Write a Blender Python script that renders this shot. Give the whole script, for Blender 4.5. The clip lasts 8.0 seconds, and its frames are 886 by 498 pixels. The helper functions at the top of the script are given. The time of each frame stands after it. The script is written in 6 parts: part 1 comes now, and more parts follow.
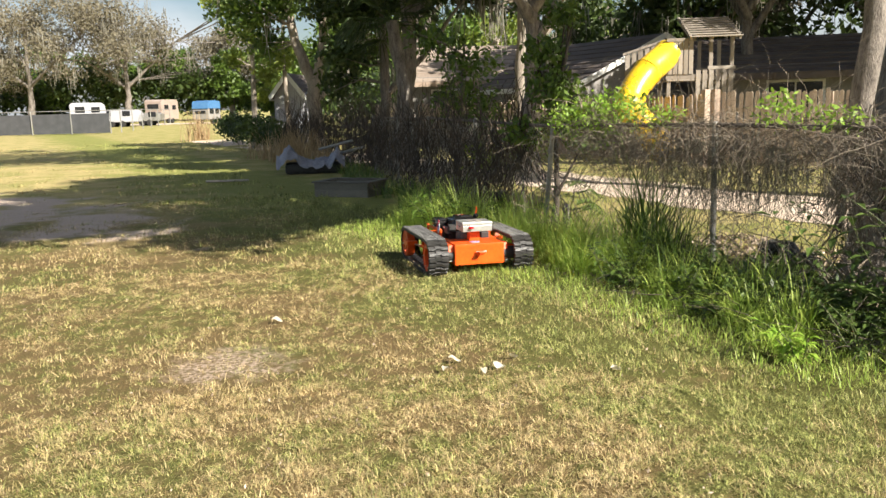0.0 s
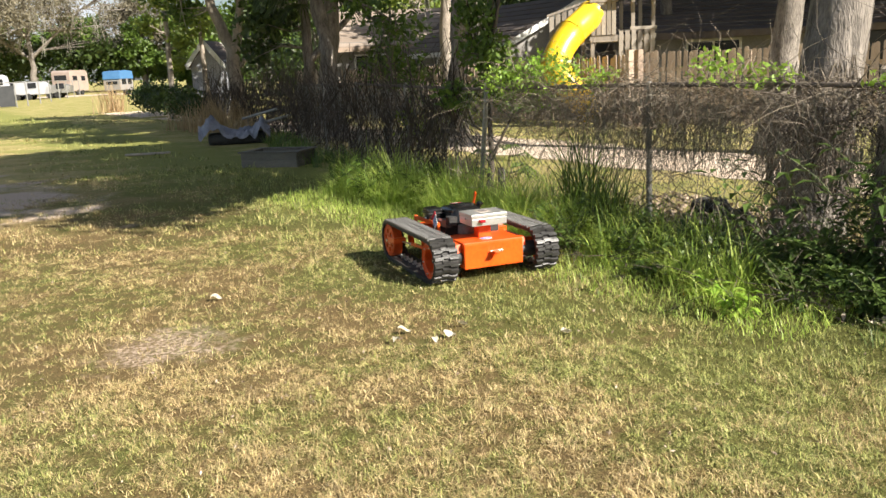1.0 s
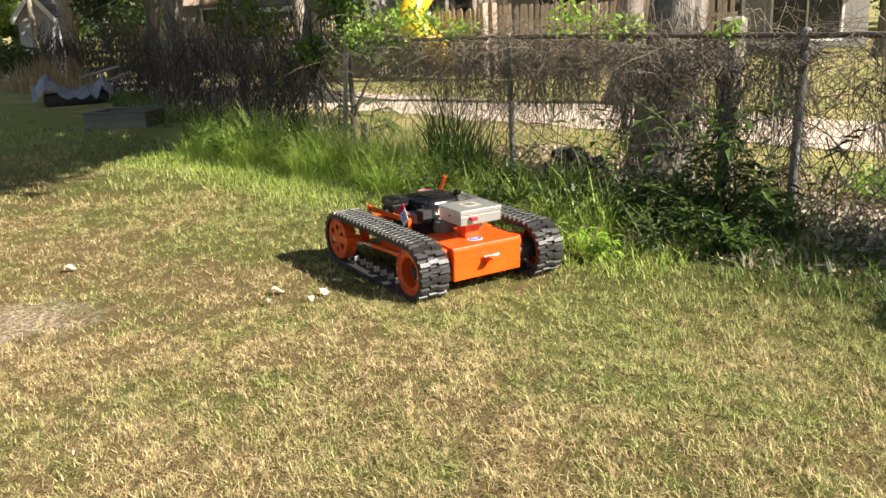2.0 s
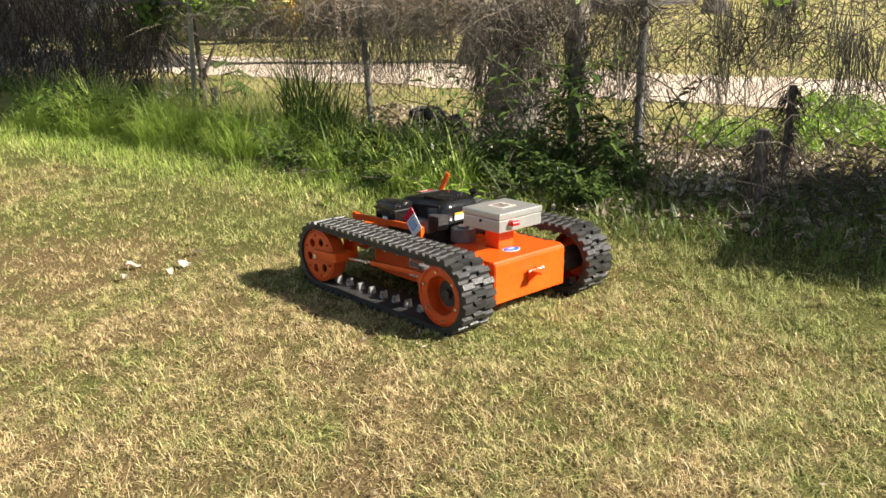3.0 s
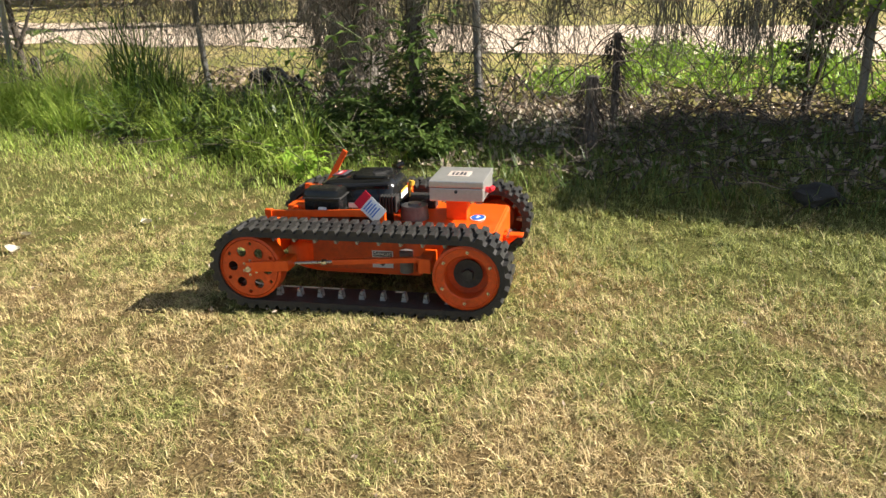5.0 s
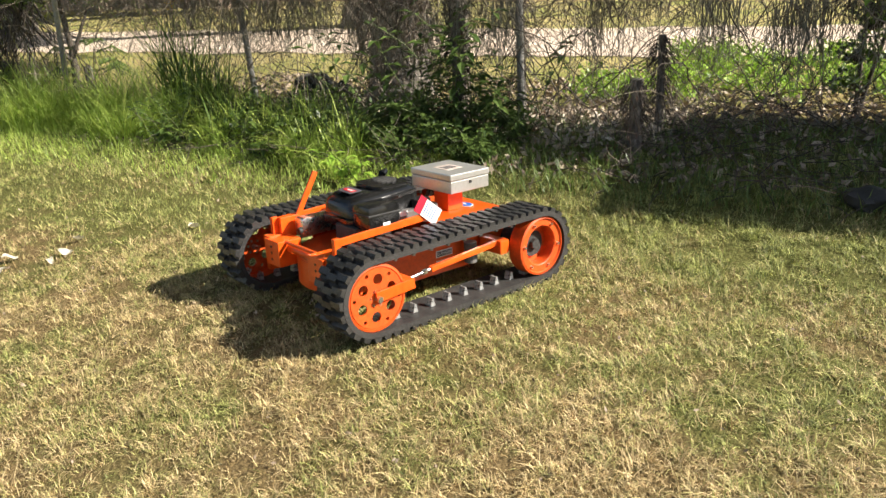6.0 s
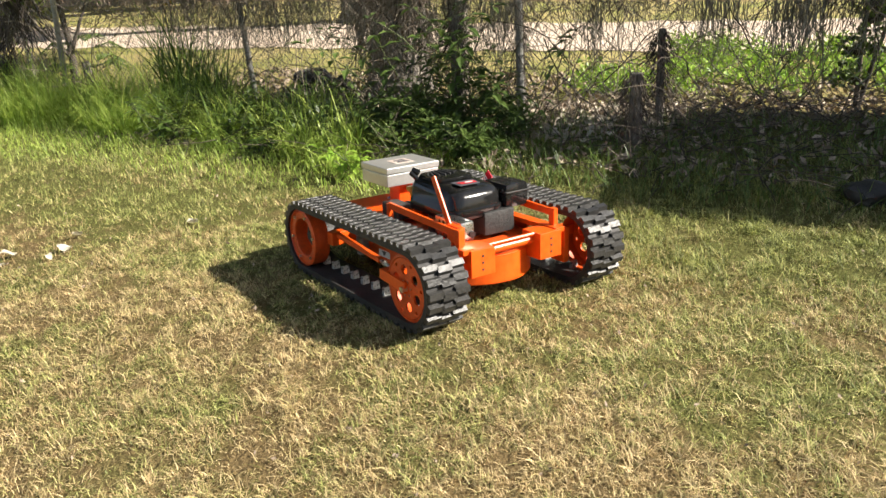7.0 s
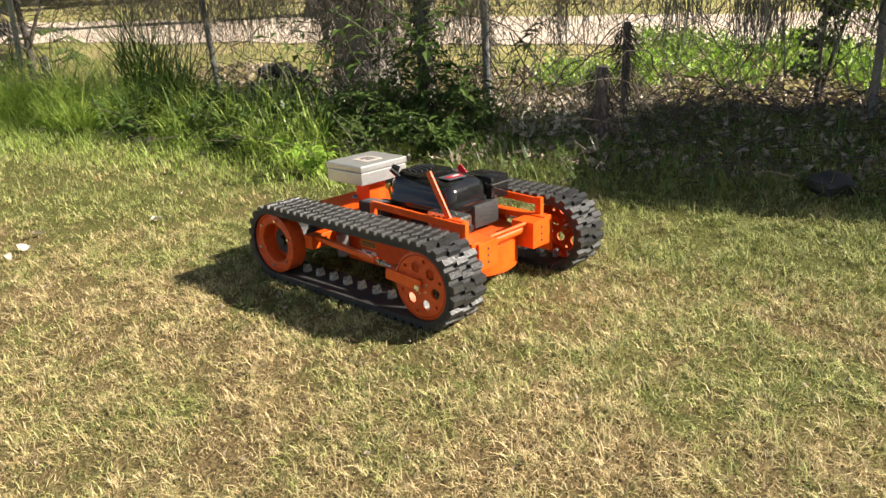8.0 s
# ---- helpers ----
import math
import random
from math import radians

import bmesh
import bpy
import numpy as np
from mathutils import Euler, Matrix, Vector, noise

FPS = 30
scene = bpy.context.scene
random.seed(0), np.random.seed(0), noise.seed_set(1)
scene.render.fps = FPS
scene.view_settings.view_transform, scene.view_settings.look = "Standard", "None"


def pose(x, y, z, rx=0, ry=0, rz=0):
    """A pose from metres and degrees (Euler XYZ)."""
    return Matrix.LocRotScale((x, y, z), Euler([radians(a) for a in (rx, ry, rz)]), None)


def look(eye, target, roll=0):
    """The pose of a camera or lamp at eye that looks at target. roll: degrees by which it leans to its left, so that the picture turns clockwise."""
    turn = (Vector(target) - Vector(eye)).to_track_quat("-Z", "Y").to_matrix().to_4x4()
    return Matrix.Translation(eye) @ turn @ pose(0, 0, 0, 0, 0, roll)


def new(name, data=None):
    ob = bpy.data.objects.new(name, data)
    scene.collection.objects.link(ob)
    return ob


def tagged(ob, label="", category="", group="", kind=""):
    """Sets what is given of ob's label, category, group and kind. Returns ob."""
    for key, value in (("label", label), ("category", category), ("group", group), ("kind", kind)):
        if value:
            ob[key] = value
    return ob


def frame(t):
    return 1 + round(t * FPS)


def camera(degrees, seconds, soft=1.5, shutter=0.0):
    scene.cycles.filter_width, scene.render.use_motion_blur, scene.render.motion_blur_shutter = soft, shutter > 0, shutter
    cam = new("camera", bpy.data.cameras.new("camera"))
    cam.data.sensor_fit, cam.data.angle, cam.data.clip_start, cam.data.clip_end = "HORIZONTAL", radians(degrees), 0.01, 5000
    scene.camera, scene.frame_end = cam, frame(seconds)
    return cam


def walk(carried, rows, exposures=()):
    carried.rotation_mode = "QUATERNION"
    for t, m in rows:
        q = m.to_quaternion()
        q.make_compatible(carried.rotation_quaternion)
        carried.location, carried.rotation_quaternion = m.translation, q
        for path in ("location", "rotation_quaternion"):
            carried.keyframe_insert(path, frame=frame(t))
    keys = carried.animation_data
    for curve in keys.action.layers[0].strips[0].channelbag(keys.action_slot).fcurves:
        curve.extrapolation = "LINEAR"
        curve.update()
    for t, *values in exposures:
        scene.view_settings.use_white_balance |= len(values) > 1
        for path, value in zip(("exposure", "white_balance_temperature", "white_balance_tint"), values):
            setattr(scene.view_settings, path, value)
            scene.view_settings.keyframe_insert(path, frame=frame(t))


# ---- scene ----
cam = camera(56.91, 8.0)
PATH = [
    (0, look((0.000, 0.000, 1.550), (-0.000, 2.954, 1.026), -1.45)),
    (0.5, look((-0.070, 0.075, 1.555), (0.071, 3.014, 0.969), -2.79)),
    (1, look((-0.108, 0.091, 1.551), (0.152, 3.007, 0.896), -2.54)),
    (1.5, look((-0.142, 0.107, 1.546), (0.317, 2.979, 0.812), -2.61)),
    (1.7, look((-0.157, 0.117, 1.543), (0.415, 2.959, 0.771), -2.68)),
    (2.8, look((-0.191, 0.121, 1.529), (0.931, 2.733, 0.568), -2.57)),
    (3, look((-0.187, 0.121, 1.527), (1.005, 2.693, 0.545), -2.70)),
    (3.5, look((-0.163, 0.109, 1.526), (1.216, 2.561, 0.485), -3.00)),
    (4, look((-0.134, 0.090, 1.519), (1.471, 2.358, 0.388), -2.95)),
    (4.2, look((-0.140, 0.083, 1.516), (1.516, 2.303, 0.362), -2.84)),
    (5.5, look((-0.135, 0.052, 1.534), (1.379, 2.380, 0.399), -4.18)),
    (6, look((-0.131, 0.053, 1.530), (1.328, 2.421, 0.406), -4.66)),
    (6.5, look((-0.129, 0.057, 1.528), (1.310, 2.435, 0.400), -4.84)),
    (7, look((-0.129, 0.058, 1.526), (1.327, 2.420, 0.386), -4.79)),
    (7.5, look((-0.126, 0.063, 1.526), (1.374, 2.392, 0.375), -4.68)),
    (8, look((-0.125, 0.072, 1.523), (1.422, 2.362, 0.355), -4.58)),
]
walk(cam, PATH)

# seconds, x, y and heading of the mower on the lawn
MOWER_WAY = [
    (0, 0.201, 7.902, -75.2),
    (0.5, 0.391, 7.097, -72.2),
    (1, 0.631, 6.371, -73.5),
    (1.5, 0.869, 5.612, -72.9),
    (2.8, 1.390, 3.841, -72.7),
    (3.1, 1.484, 3.475, -72.6),
    (3.5, 1.616, 3.080, -71.4),
    (4.2, 1.661, 2.925, -72.0),
    (5.3, 1.585, 3.049, -36.8),
    (5.5, 1.547, 3.043, -28.4),
    (5.7, 1.500, 3.046, -13.4),
    (5.9, 1.469, 3.063, -0.3),
    (6.1, 1.460, 3.062, 14.6),
    (6.3, 1.481, 3.049, 30.1),
    (6.5, 1.519, 3.036, 49.1),
    (6.7, 1.604, 3.032, 67.5),
    (6.9, 1.641, 2.966, 84.9),
    (7.1, 1.673, 2.942, 97.5),
    (7.3, 1.682, 2.946, 103.0),
    (8, 1.686, 2.904, 102.4),
]

# ---------- light ----------
SUN_AZ, SUN_EL = 131.0, 34.5  # degrees clockwise from +y, degrees up
world = bpy.data.worlds.new("world")
scene.world = world
world.use_nodes = True
wn = world.node_tree.nodes
sky = wn.new("ShaderNodeTexSky")
sky.sky_type, sky.sun_disc = "NISHITA", False
sky.sun_elevation, sky.sun_rotation = radians(SUN_EL), radians(SUN_AZ)
sky.air_density, sky.dust_density = 1.0, 1.5
# thin broken cloud over the blue
w_coord, w_map = wn.new("ShaderNodeTexCoord"), wn.new("ShaderNodeMapping")
w_map.inputs["Scale"].default_value = (1.0, 1.0, 2.6)
w_noise, w_ramp, w_mix = wn.new("ShaderNodeTexNoise"), wn.new("ShaderNodeValToRGB"), wn.new("ShaderNodeMix")
w_noise.inputs["Scale"].default_value, w_noise.inputs["Detail"].default_value = 3.0, 8.0
w_ramp.color_ramp.elements[0].position, w_ramp.color_ramp.elements[1].position = 0.50, 0.74
w_mix.data_type = "RGBA"
w_mix.inputs["B"].default_value = (8.0, 8.4, 9.0, 1)
wl = world.node_tree.links
wl.new(w_coord.outputs["Generated"], w_map.inputs["Vector"])
wl.new(w_map.outputs["Vector"], w_noise.inputs["Vector"])
wl.new(w_noise.outputs["Fac"], w_ramp.inputs["Fac"])
wl.new(w_ramp.outputs["Color"], w_mix.inputs["Factor"])
wl.new(sky.outputs["Color"], w_mix.inputs["A"])
wl.new(w_mix.outputs["Result"], wn["Background"].inputs["Color"])
wn["Background"].inputs["Strength"].default_value = 0.05
sun = new("sun", bpy.data.lights.new("sun", "SUN"))
sun.data.energy, sun.data.angle, sun.data.color = 5.0, radians(0.55), (1.0, 0.93, 0.82)
sun_way = Vector((math.sin(radians(SUN_AZ)) * math.cos(radians(SUN_EL)), math.cos(radians(SUN_AZ)) * math.cos(radians(SUN_EL)), math.sin(radians(SUN_EL))))
sun.matrix_world = look(sun_way * 50, (0, 0, 0))
scene.view_settings.exposure = 1.16

# ---------- the fence line's own axes: s along it, n across it ----------
SX, SY = -0.475, 0.88


def fw(s, n):
    return s * SX + n * 0.88, s * SY + n * 0.475


def hedge_line(s, n):
    """As fw, but past the leaning post the line bears off behind the planter and along the hedge."""
    x, y = fw(min(s, 7.5), n)
    a, b = max(0.0, min(s, 20.0) - 7.5), max(0.0, s - 20.0)
    return x - 0.265 * a - 0.416 * b, y + 0.964 * a + 0.91 * b


FENCE_TURN = math.degrees(math.atan2(SY, SX))

# ---------- materials ----------


def material(name, low, high, rough=0.8, metal=0.0, scale=8.0, bump=0.15, fine=60.0, island=0.0, obj=0.0, mid=None, spec=0.5, detail=6.0, stretch=None, through_light=0.0):
    """A surface between two colours: broad noise, fine grain, relief; island, obj: how much each piece differs."""
    m = bpy.data.materials.new(name)
    m.use_nodes = True
    n, l = m.node_tree.nodes, m.node_tree.links
    b = n["Principled BSDF"]
    b.inputs["Metallic"].default_value, b.inputs["Specular IOR Level"].default_value = metal, spec
    co = n.new("ShaderNodeTexCoord")
    vec = co.outputs["Object"]
    if stretch:
        mp = n.new("ShaderNodeMapping")
        mp.inputs["Scale"].default_value = stretch
        l.new(vec, mp.inputs["Vector"])
        vec = mp.outputs["Vector"]
    a, f = n.new("ShaderNodeTexNoise"), n.new("ShaderNodeTexNoise")
    for t, s in ((a, scale), (f, fine)):
        t.inputs["Scale"].default_value, t.inputs["Detail"].default_value = s, detail
        l.new(vec, t.inputs["Vector"])
    add = n.new("ShaderNodeMath")
    add.operation = "MULTIPLY_ADD"
    add.inputs[1].default_value = 0.45
    l.new(f.outputs["Fac"], add.inputs[0])
    half = n.new("ShaderNodeMath")
    half.operation = "MULTIPLY"
    half.inputs[1].default_value = 0.55
    l.new(a.outputs["Fac"], half.inputs[0])
    l.new(half.outputs[0], add.inputs[2])
    fac = add.outputs[0]
    stretchy = n.new("ShaderNodeMapRange")
    stretchy.inputs["From Min"].default_value, stretchy.inputs["From Max"].default_value = 0.32, 0.68
    l.new(fac, stretchy.inputs["Value"])
    fac = stretchy.outputs["Result"]
    for amount, node, sock in ((island, "ShaderNodeNewGeometry", "Random Per Island"), (obj, "ShaderNodeObjectInfo", "Random")):
        if amount:
            src = n.new(node)
            mix = n.new("ShaderNodeMix")
            mix.inputs["Factor"].default_value = amount
            l.new(fac, mix.inputs["A"])
            l.new(src.outputs[sock], mix.inputs["B"])
            fac = mix.outputs["Result"]
    ramp = n.new("ShaderNodeValToRGB")
    ramp.color_ramp.elements[0].color, ramp.color_ramp.elements[1].color = (*low, 1), (*high, 1)
    if mid:
        ramp.color_ramp.elements.new(0.5).color = (*mid, 1)
    l.new(fac, ramp.inputs["Fac"])
    l.new(ramp.outputs["Color"], b.inputs["Base Color"])
    rr = n.new("ShaderNodeMapRange")
    rr.inputs["To Min"].default_value, rr.inputs["To Max"].default_value = max(rough - 0.12, 0.03), min(rough + 0.1, 1)
    l.new(f.outputs["Fac"], rr.inputs["Value"])
    l.new(rr.outputs["Result"], b.inputs["Roughness"])
    if bump:
        bp = n.new("ShaderNodeBump")
        bp.inputs["Strength"].default_value, bp.inputs["Distance"].default_value = bump, 0.02
        l.new(f.outputs["Fac"], bp.inputs["Height"])
        l.new(bp.outputs["Normal"], b.inputs["Normal"])
    if through_light:
        tr, mx = n.new("ShaderNodeBsdfTranslucent"), n.new("ShaderNodeMixShader")
        l.new(ramp.outputs["Color"], tr.inputs["Color"])
        mx.inputs["Fac"].default_value = through_light
        l.new(b.outputs["BSDF"], mx.inputs[1])
        l.new(tr.outputs["BSDF"], mx.inputs[2])
        l.new(mx.outputs["Shader"], n["Material Output"].inputs["Surface"])
    return m


def lawn_material(name, blades):
    """Dry straw, living green and bare sand in patches over the lawn; the same patches for turf and blades."""
    m = bpy.data.materials.new(name)
    m.use_nodes = True
    n, l = m.node_tree.nodes, m.node_tree.links
    b = n["Principled BSDF"]
    b.inputs["Roughness"].default_value, b.inputs["Specular IOR Level"].default_value = (0.55, 0.35) if blades else (0.95, 0.15)
    co = n.new("ShaderNodeTexCoord")

    def noise_at(scale, detail=5.0):
        t = n.new("ShaderNodeTexNoise")
        t.inputs["Scale"].default_value, t.inputs["Detail"].default_value = scale, detail
        l.new(co.outputs["Object"], t.inputs["Vector"])
        return t.outputs["Fac"]

    def span(v, lo, hi, a=0.0, z=1.0):
        r = n.new("ShaderNodeMapRange")
        for k, x in (("From Min", lo), ("From Max", hi), ("To Min", a), ("To Max", z)):
            r.inputs[k].default_value = x
        l.new(v, r.inputs["Value"])
        return r.outputs["Result"]

    def math_of(op, p, q):
        k = n.new("ShaderNodeMath")
        k.operation = op
        for i, v in ((0, p), (1, q)):
            if isinstance(v, (int, float)):
                k.inputs[i].default_value = v
            else:
                l.new(v, k.inputs[i])
        return k.outputs[0]

    def blend(f, a, z):
        k = n.new("ShaderNodeMix")
        k.data_type = "RGBA"
        if isinstance(f, (int, float)):
            k.inputs["Factor"].default_value = f
        else:
            l.new(f, k.inputs["Factor"])
        for s, v in (("A", a), ("B", z)):
            if isinstance(v, tuple):
                k.inputs[s].default_value = (*v, 1)
            else:
                l.new(v, k.inputs[s])
        return k.outputs["Result"]

    # greener towards the fence and in patches
    sep = n.new("ShaderNodeSeparateXYZ")
    l.new(co.outputs["Object"], sep.inputs["Vector"])
    across = math_of("ADD", math_of("MULTIPLY", sep.outputs["X"], 0.88), math_of("MULTIPLY", sep.outputs["Y"], 0.475))
    near_fence = math_of("MULTIPLY", span(across, 2.0, 4.1), span(across, 5.2, 6.2, 1.0, 0.25))
    patch = span(noise_at(1.1), 0.40, 0.60)
    tuft = span(noise_at(9.0, 3.0), 0.36, 0.64)
    green = math_of("ADD", math_of("MULTIPLY", near_fence, 0.60), math_of("ADD", math_of("MULTIPLY", patch, 0.42), math_of("MULTIPLY", tuft, 0.36)))
    if blades:
        geo = n.new("ShaderNodeNewGeometry")
        rnd = geo.outputs["Random Per Island"]
        pick = span(math_of("ADD", green, math_of("MULTIPLY", math_of("SUBTRACT", rnd, 0.5), 0.9)), 0.24, 0.80)
        other = math_of("FRACT", math_of("MULTIPLY", rnd, 37.0), 0.0)
        straw = blend(other, (0.25, 0.155, 0.055), (0.95, 0.75, 0.41))
        leaf = blend(other, (0.075, 0.115, 0.022), (0.58, 0.60, 0.19))
        col = blend(pick, straw, leaf)
        # noise spots darken the blades in place of shaded gaps between clumps
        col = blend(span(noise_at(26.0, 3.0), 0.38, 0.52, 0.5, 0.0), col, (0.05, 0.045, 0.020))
    else:
        grain = noise_at(160.0, 2.0)
        # near black at the low end: shade between blades put into the turf colour
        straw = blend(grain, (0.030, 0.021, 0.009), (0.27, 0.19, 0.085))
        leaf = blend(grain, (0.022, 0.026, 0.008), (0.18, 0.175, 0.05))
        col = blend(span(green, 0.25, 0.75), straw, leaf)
        # past the thick mown turf, paler grass without that painted-in shade
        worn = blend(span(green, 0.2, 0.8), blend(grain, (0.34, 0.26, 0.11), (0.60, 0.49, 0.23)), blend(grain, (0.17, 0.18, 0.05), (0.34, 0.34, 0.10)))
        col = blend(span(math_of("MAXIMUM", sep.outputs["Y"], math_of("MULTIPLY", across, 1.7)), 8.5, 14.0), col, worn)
        # bare sand showing through
        off = n.new("ShaderNodeVectorMath")
        off.operation = "DISTANCE"
        off.inputs[1].default_value = (-1.35, 4.85, 0)
        l.new(co.outputs["Object"], off.inputs[0])
        bare = span(math_of("ADD", off.outputs["Value"], math_of("MULTIPLY", noise_at(6.0, 4.0), 0.9)), 0.62, 0.92, 1.0, 0.0)
        bare = math_of("MULTIPLY", bare, span(noise_at(30.0, 4.0), 0.42, 0.58, 0.15, 1.0))
        col = blend(bare, col, blend(grain, (0.28, 0.20, 0.14), (0.60, 0.48, 0.37)))
        # the sandy drive worn through the grass
        along = math_of("ADD", math_of("MULTIPLY", math_of("ADD", sep.outputs["X"], 9.6), 0.84), math_of("MULTIPLY", math_of("SUBTRACT", sep.outputs["Y"], 14.2), -0.54))
        athwart = math_of("ADD", math_of("MULTIPLY", math_of("ADD", sep.outputs["X"], 9.6), 0.54), math_of("MULTIPLY", math_of("SUBTRACT", sep.outputs["Y"], 14.2), 0.84))
        ring = math_of("ADD", math_of("POWER", math_of("ABSOLUTE", math_of("DIVIDE", along, 6.6), 0.0), 2.0), math_of("POWER", math_of("ABSOLUTE", math_of("DIVIDE", athwart, 2.3), 0.0), 2.0))
        drive = span(math_of("ADD", ring, math_of("MULTIPLY", math_of("SUBTRACT", noise_at(0.9, 6.0), 0.5), 4.2)), 0.55, 1.05, 1.0, 0.0)
        col = blend(drive, col, blend(grain, (0.36, 0.27, 0.20), (0.72, 0.59, 0.48)))
        bp = n.new("ShaderNodeBump")
        bp.inputs["Strength"].default_value, bp.inputs["Distance"].default_value = 0.7, 0.03
        l.new(noise_at(55.0, 4.0), bp.inputs["Height"])
        l.new(bp.outputs["Normal"], b.inputs["Normal"])
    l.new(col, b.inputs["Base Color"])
    if blades:
        tr, mx = n.new("ShaderNodeBsdfTranslucent"), n.new("ShaderNodeMixShader")
        l.new(col, tr.inputs["Color"])
        mx.inputs["Fac"].default_value = 0.13
        l.new(b.outputs["BSDF"], mx.inputs[1])
        l.new(tr.outputs["BSDF"], mx.inputs[2])
        l.new(mx.outputs["Shader"], n["Material Output"].inputs["Surface"])
    return m


M_TURF = lawn_material("turf", False)
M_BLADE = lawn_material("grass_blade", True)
M_SAND = material("sand_road", (0.50, 0.38, 0.28), (0.78, 0.66, 0.54), 0.95, scale=1.5, fine=25, bump=0.3, spec=0.1)
M_ORANGE = material("orange_paint", (0.72, 0.075, 0.004), (0.90, 0.125, 0.008), 0.38, scale=5, fine=40, bump=0.03)
M_ORANGE_WORN = material("orange_paint_dusty", (0.48, 0.060, 0.008), (0.82, 0.105, 0.010), 0.5, scale=9, fine=70, bump=0.05)
M_RUBBER = material("track_rubber", (0.010, 0.010, 0.010), (0.050, 0.048, 0.045), 0.40, scale=10, fine=90, bump=0.2, obj=0.3)
M_TOOTH = material("worn_guide_tooth", (0.22, 0.22, 0.22), (0.55, 0.55, 0.53), 0.3, metal=0.5, scale=20, fine=90, bump=0.1)
M_BELT = material("belt_rubber", (0.014, 0.013, 0.013), (0.05, 0.046, 0.042), 0.65, scale=10, fine=90, bump=0.2)
M_BLACK = material("black_plastic", (0.006, 0.006, 0.006), (0.016, 0.016, 0.016), 0.13, scale=6, fine=60, bump=0.02)
M_BLACK_MATT = material("black_cast_metal", (0.012, 0.012, 0.012), (0.05, 0.048, 0.045), 0.6, scale=10, fine=80, bump=0.2)
M_ALU = material("aluminium_box", (0.60, 0.59, 0.56), (0.76, 0.75, 0.72), 0.34, metal=0.7, scale=6, fine=80, bump=0.04)
M_STEEL = material("bright_steel", (0.55, 0.55, 0.53), (0.75, 0.74, 0.72), 0.3, metal=1.0, scale=20, fine=90, bump=0.05)
M_GALV = material("galvanised_post", (0.20, 0.20, 0.19), (0.42, 0.41, 0.39), 0.55, metal=0.5, scale=12, fine=60, bump=0.1)
M_RUSTY = material("rusty_rail", (0.07, 0.055, 0.045), (0.22, 0.18, 0.15), 0.75, metal=0.2, scale=12, fine=60, bump=0.2)
M_WHITE = material("white_label", (0.72, 0.72, 0.70), (0.82, 0.82, 0.80), 0.6, scale=20, bump=0)
M_REDCARD = material("red_card", (0.45, 0.012, 0.03), (0.6, 0.02, 0.045), 0.8, scale=20, bump=0, spec=0.2)
M_RED = material("red_plastic", (0.45, 0.012, 0.02), (0.6, 0.02, 0.03), 0.35, scale=20, bump=0)
M_BLUE = material("blue_label", (0.02, 0.10, 0.42), (0.03, 0.15, 0.52), 0.4, scale=20, bump=0)
M_YELLOW_TAG = material("yellow_label", (0.60, 0.36, 0.04), (0.72, 0.46, 0.06), 0.5, scale=20, bump=0)
M_FADED = material("faded_label", (0.42, 0.33, 0.27), (0.66, 0.58, 0.52), 0.5, scale=30, fine=200, bump=0)
M_TAGTEXT = material("label_print", (0.05, 0.05, 0.06), (0.09, 0.09, 0.10), 0.6, scale=20, bump=0)
M_GREYTANK = material("grey_casting", (0.10, 0.095, 0.09), (0.20, 0.19, 0.18), 0.45, scale=14, fine=70, bump=0.1)

# ---------- mesh helpers ----------


def thing(name, m, label, category, group="", kind=""):
    ob = new(name)
    ob.empty_display_size = 0.1
    ob.matrix_world = m
    return tagged(ob, label, category, group, kind)


def mesh_of(name, bm, mat):
    me = bpy.data.meshes.new(name)
    bm.to_mesh(me)
    bm.free()
    me.materials.append(mat)
    return me


def part(name, bm, mat, parent, label="", m=None):
    ob = new(name, bm if isinstance(bm, bpy.types.Mesh) else mesh_of(name, bm, mat))
    ob.parent = parent
    if m is not None:
        ob.matrix_basis = m
    return tagged(ob, label)


def lone(name, bm, mat, label, category, m=None, group="", kind=""):
    ob = new(name, mesh_of(name, bm, mat))
    if m is not None:
        ob.matrix_world = m
    return tagged(ob, label, category, group, kind)


def box(bm, x0, x1, y0, y1, z0, z1, bevel=0.0, m=None):
    r = bmesh.ops.create_cube(bm, size=1.0)
    vs = r["verts"]
    bmesh.ops.transform(bm, matrix=Matrix.Translation(((x0 + x1) / 2, (y0 + y1) / 2, (z0 + z1) / 2)) @ Matrix.Diagonal((x1 - x0, y1 - y0, z1 - z0, 1)), verts=vs)
    if bevel:
        es = list({e for v in vs for e in v.link_edges})
        q = bmesh.ops.bevel(bm, geom=es, offset=bevel, segments=2, affect="EDGES", profile=0.6)
        vs = list({v for fc in q["faces"] for v in fc.verts} | {v for v in vs if v.is_valid})
    if m is not None:
        bmesh.ops.transform(bm, matrix=m, verts=vs)
    return bm


def rod(bm, p, q, r0, r1=None, seg=10):
    p, q = Vector(p), Vector(q)
    d = q - p
    rot = d.to_track_quat("Z", "Y").to_matrix().to_4x4()
    bmesh.ops.create_cone(bm, cap_ends=True, segments=seg, radius1=r0, radius2=r0 if r1 is None else r1, depth=d.length, matrix=Matrix.Translation((p + q) / 2) @ rot)
    return bm


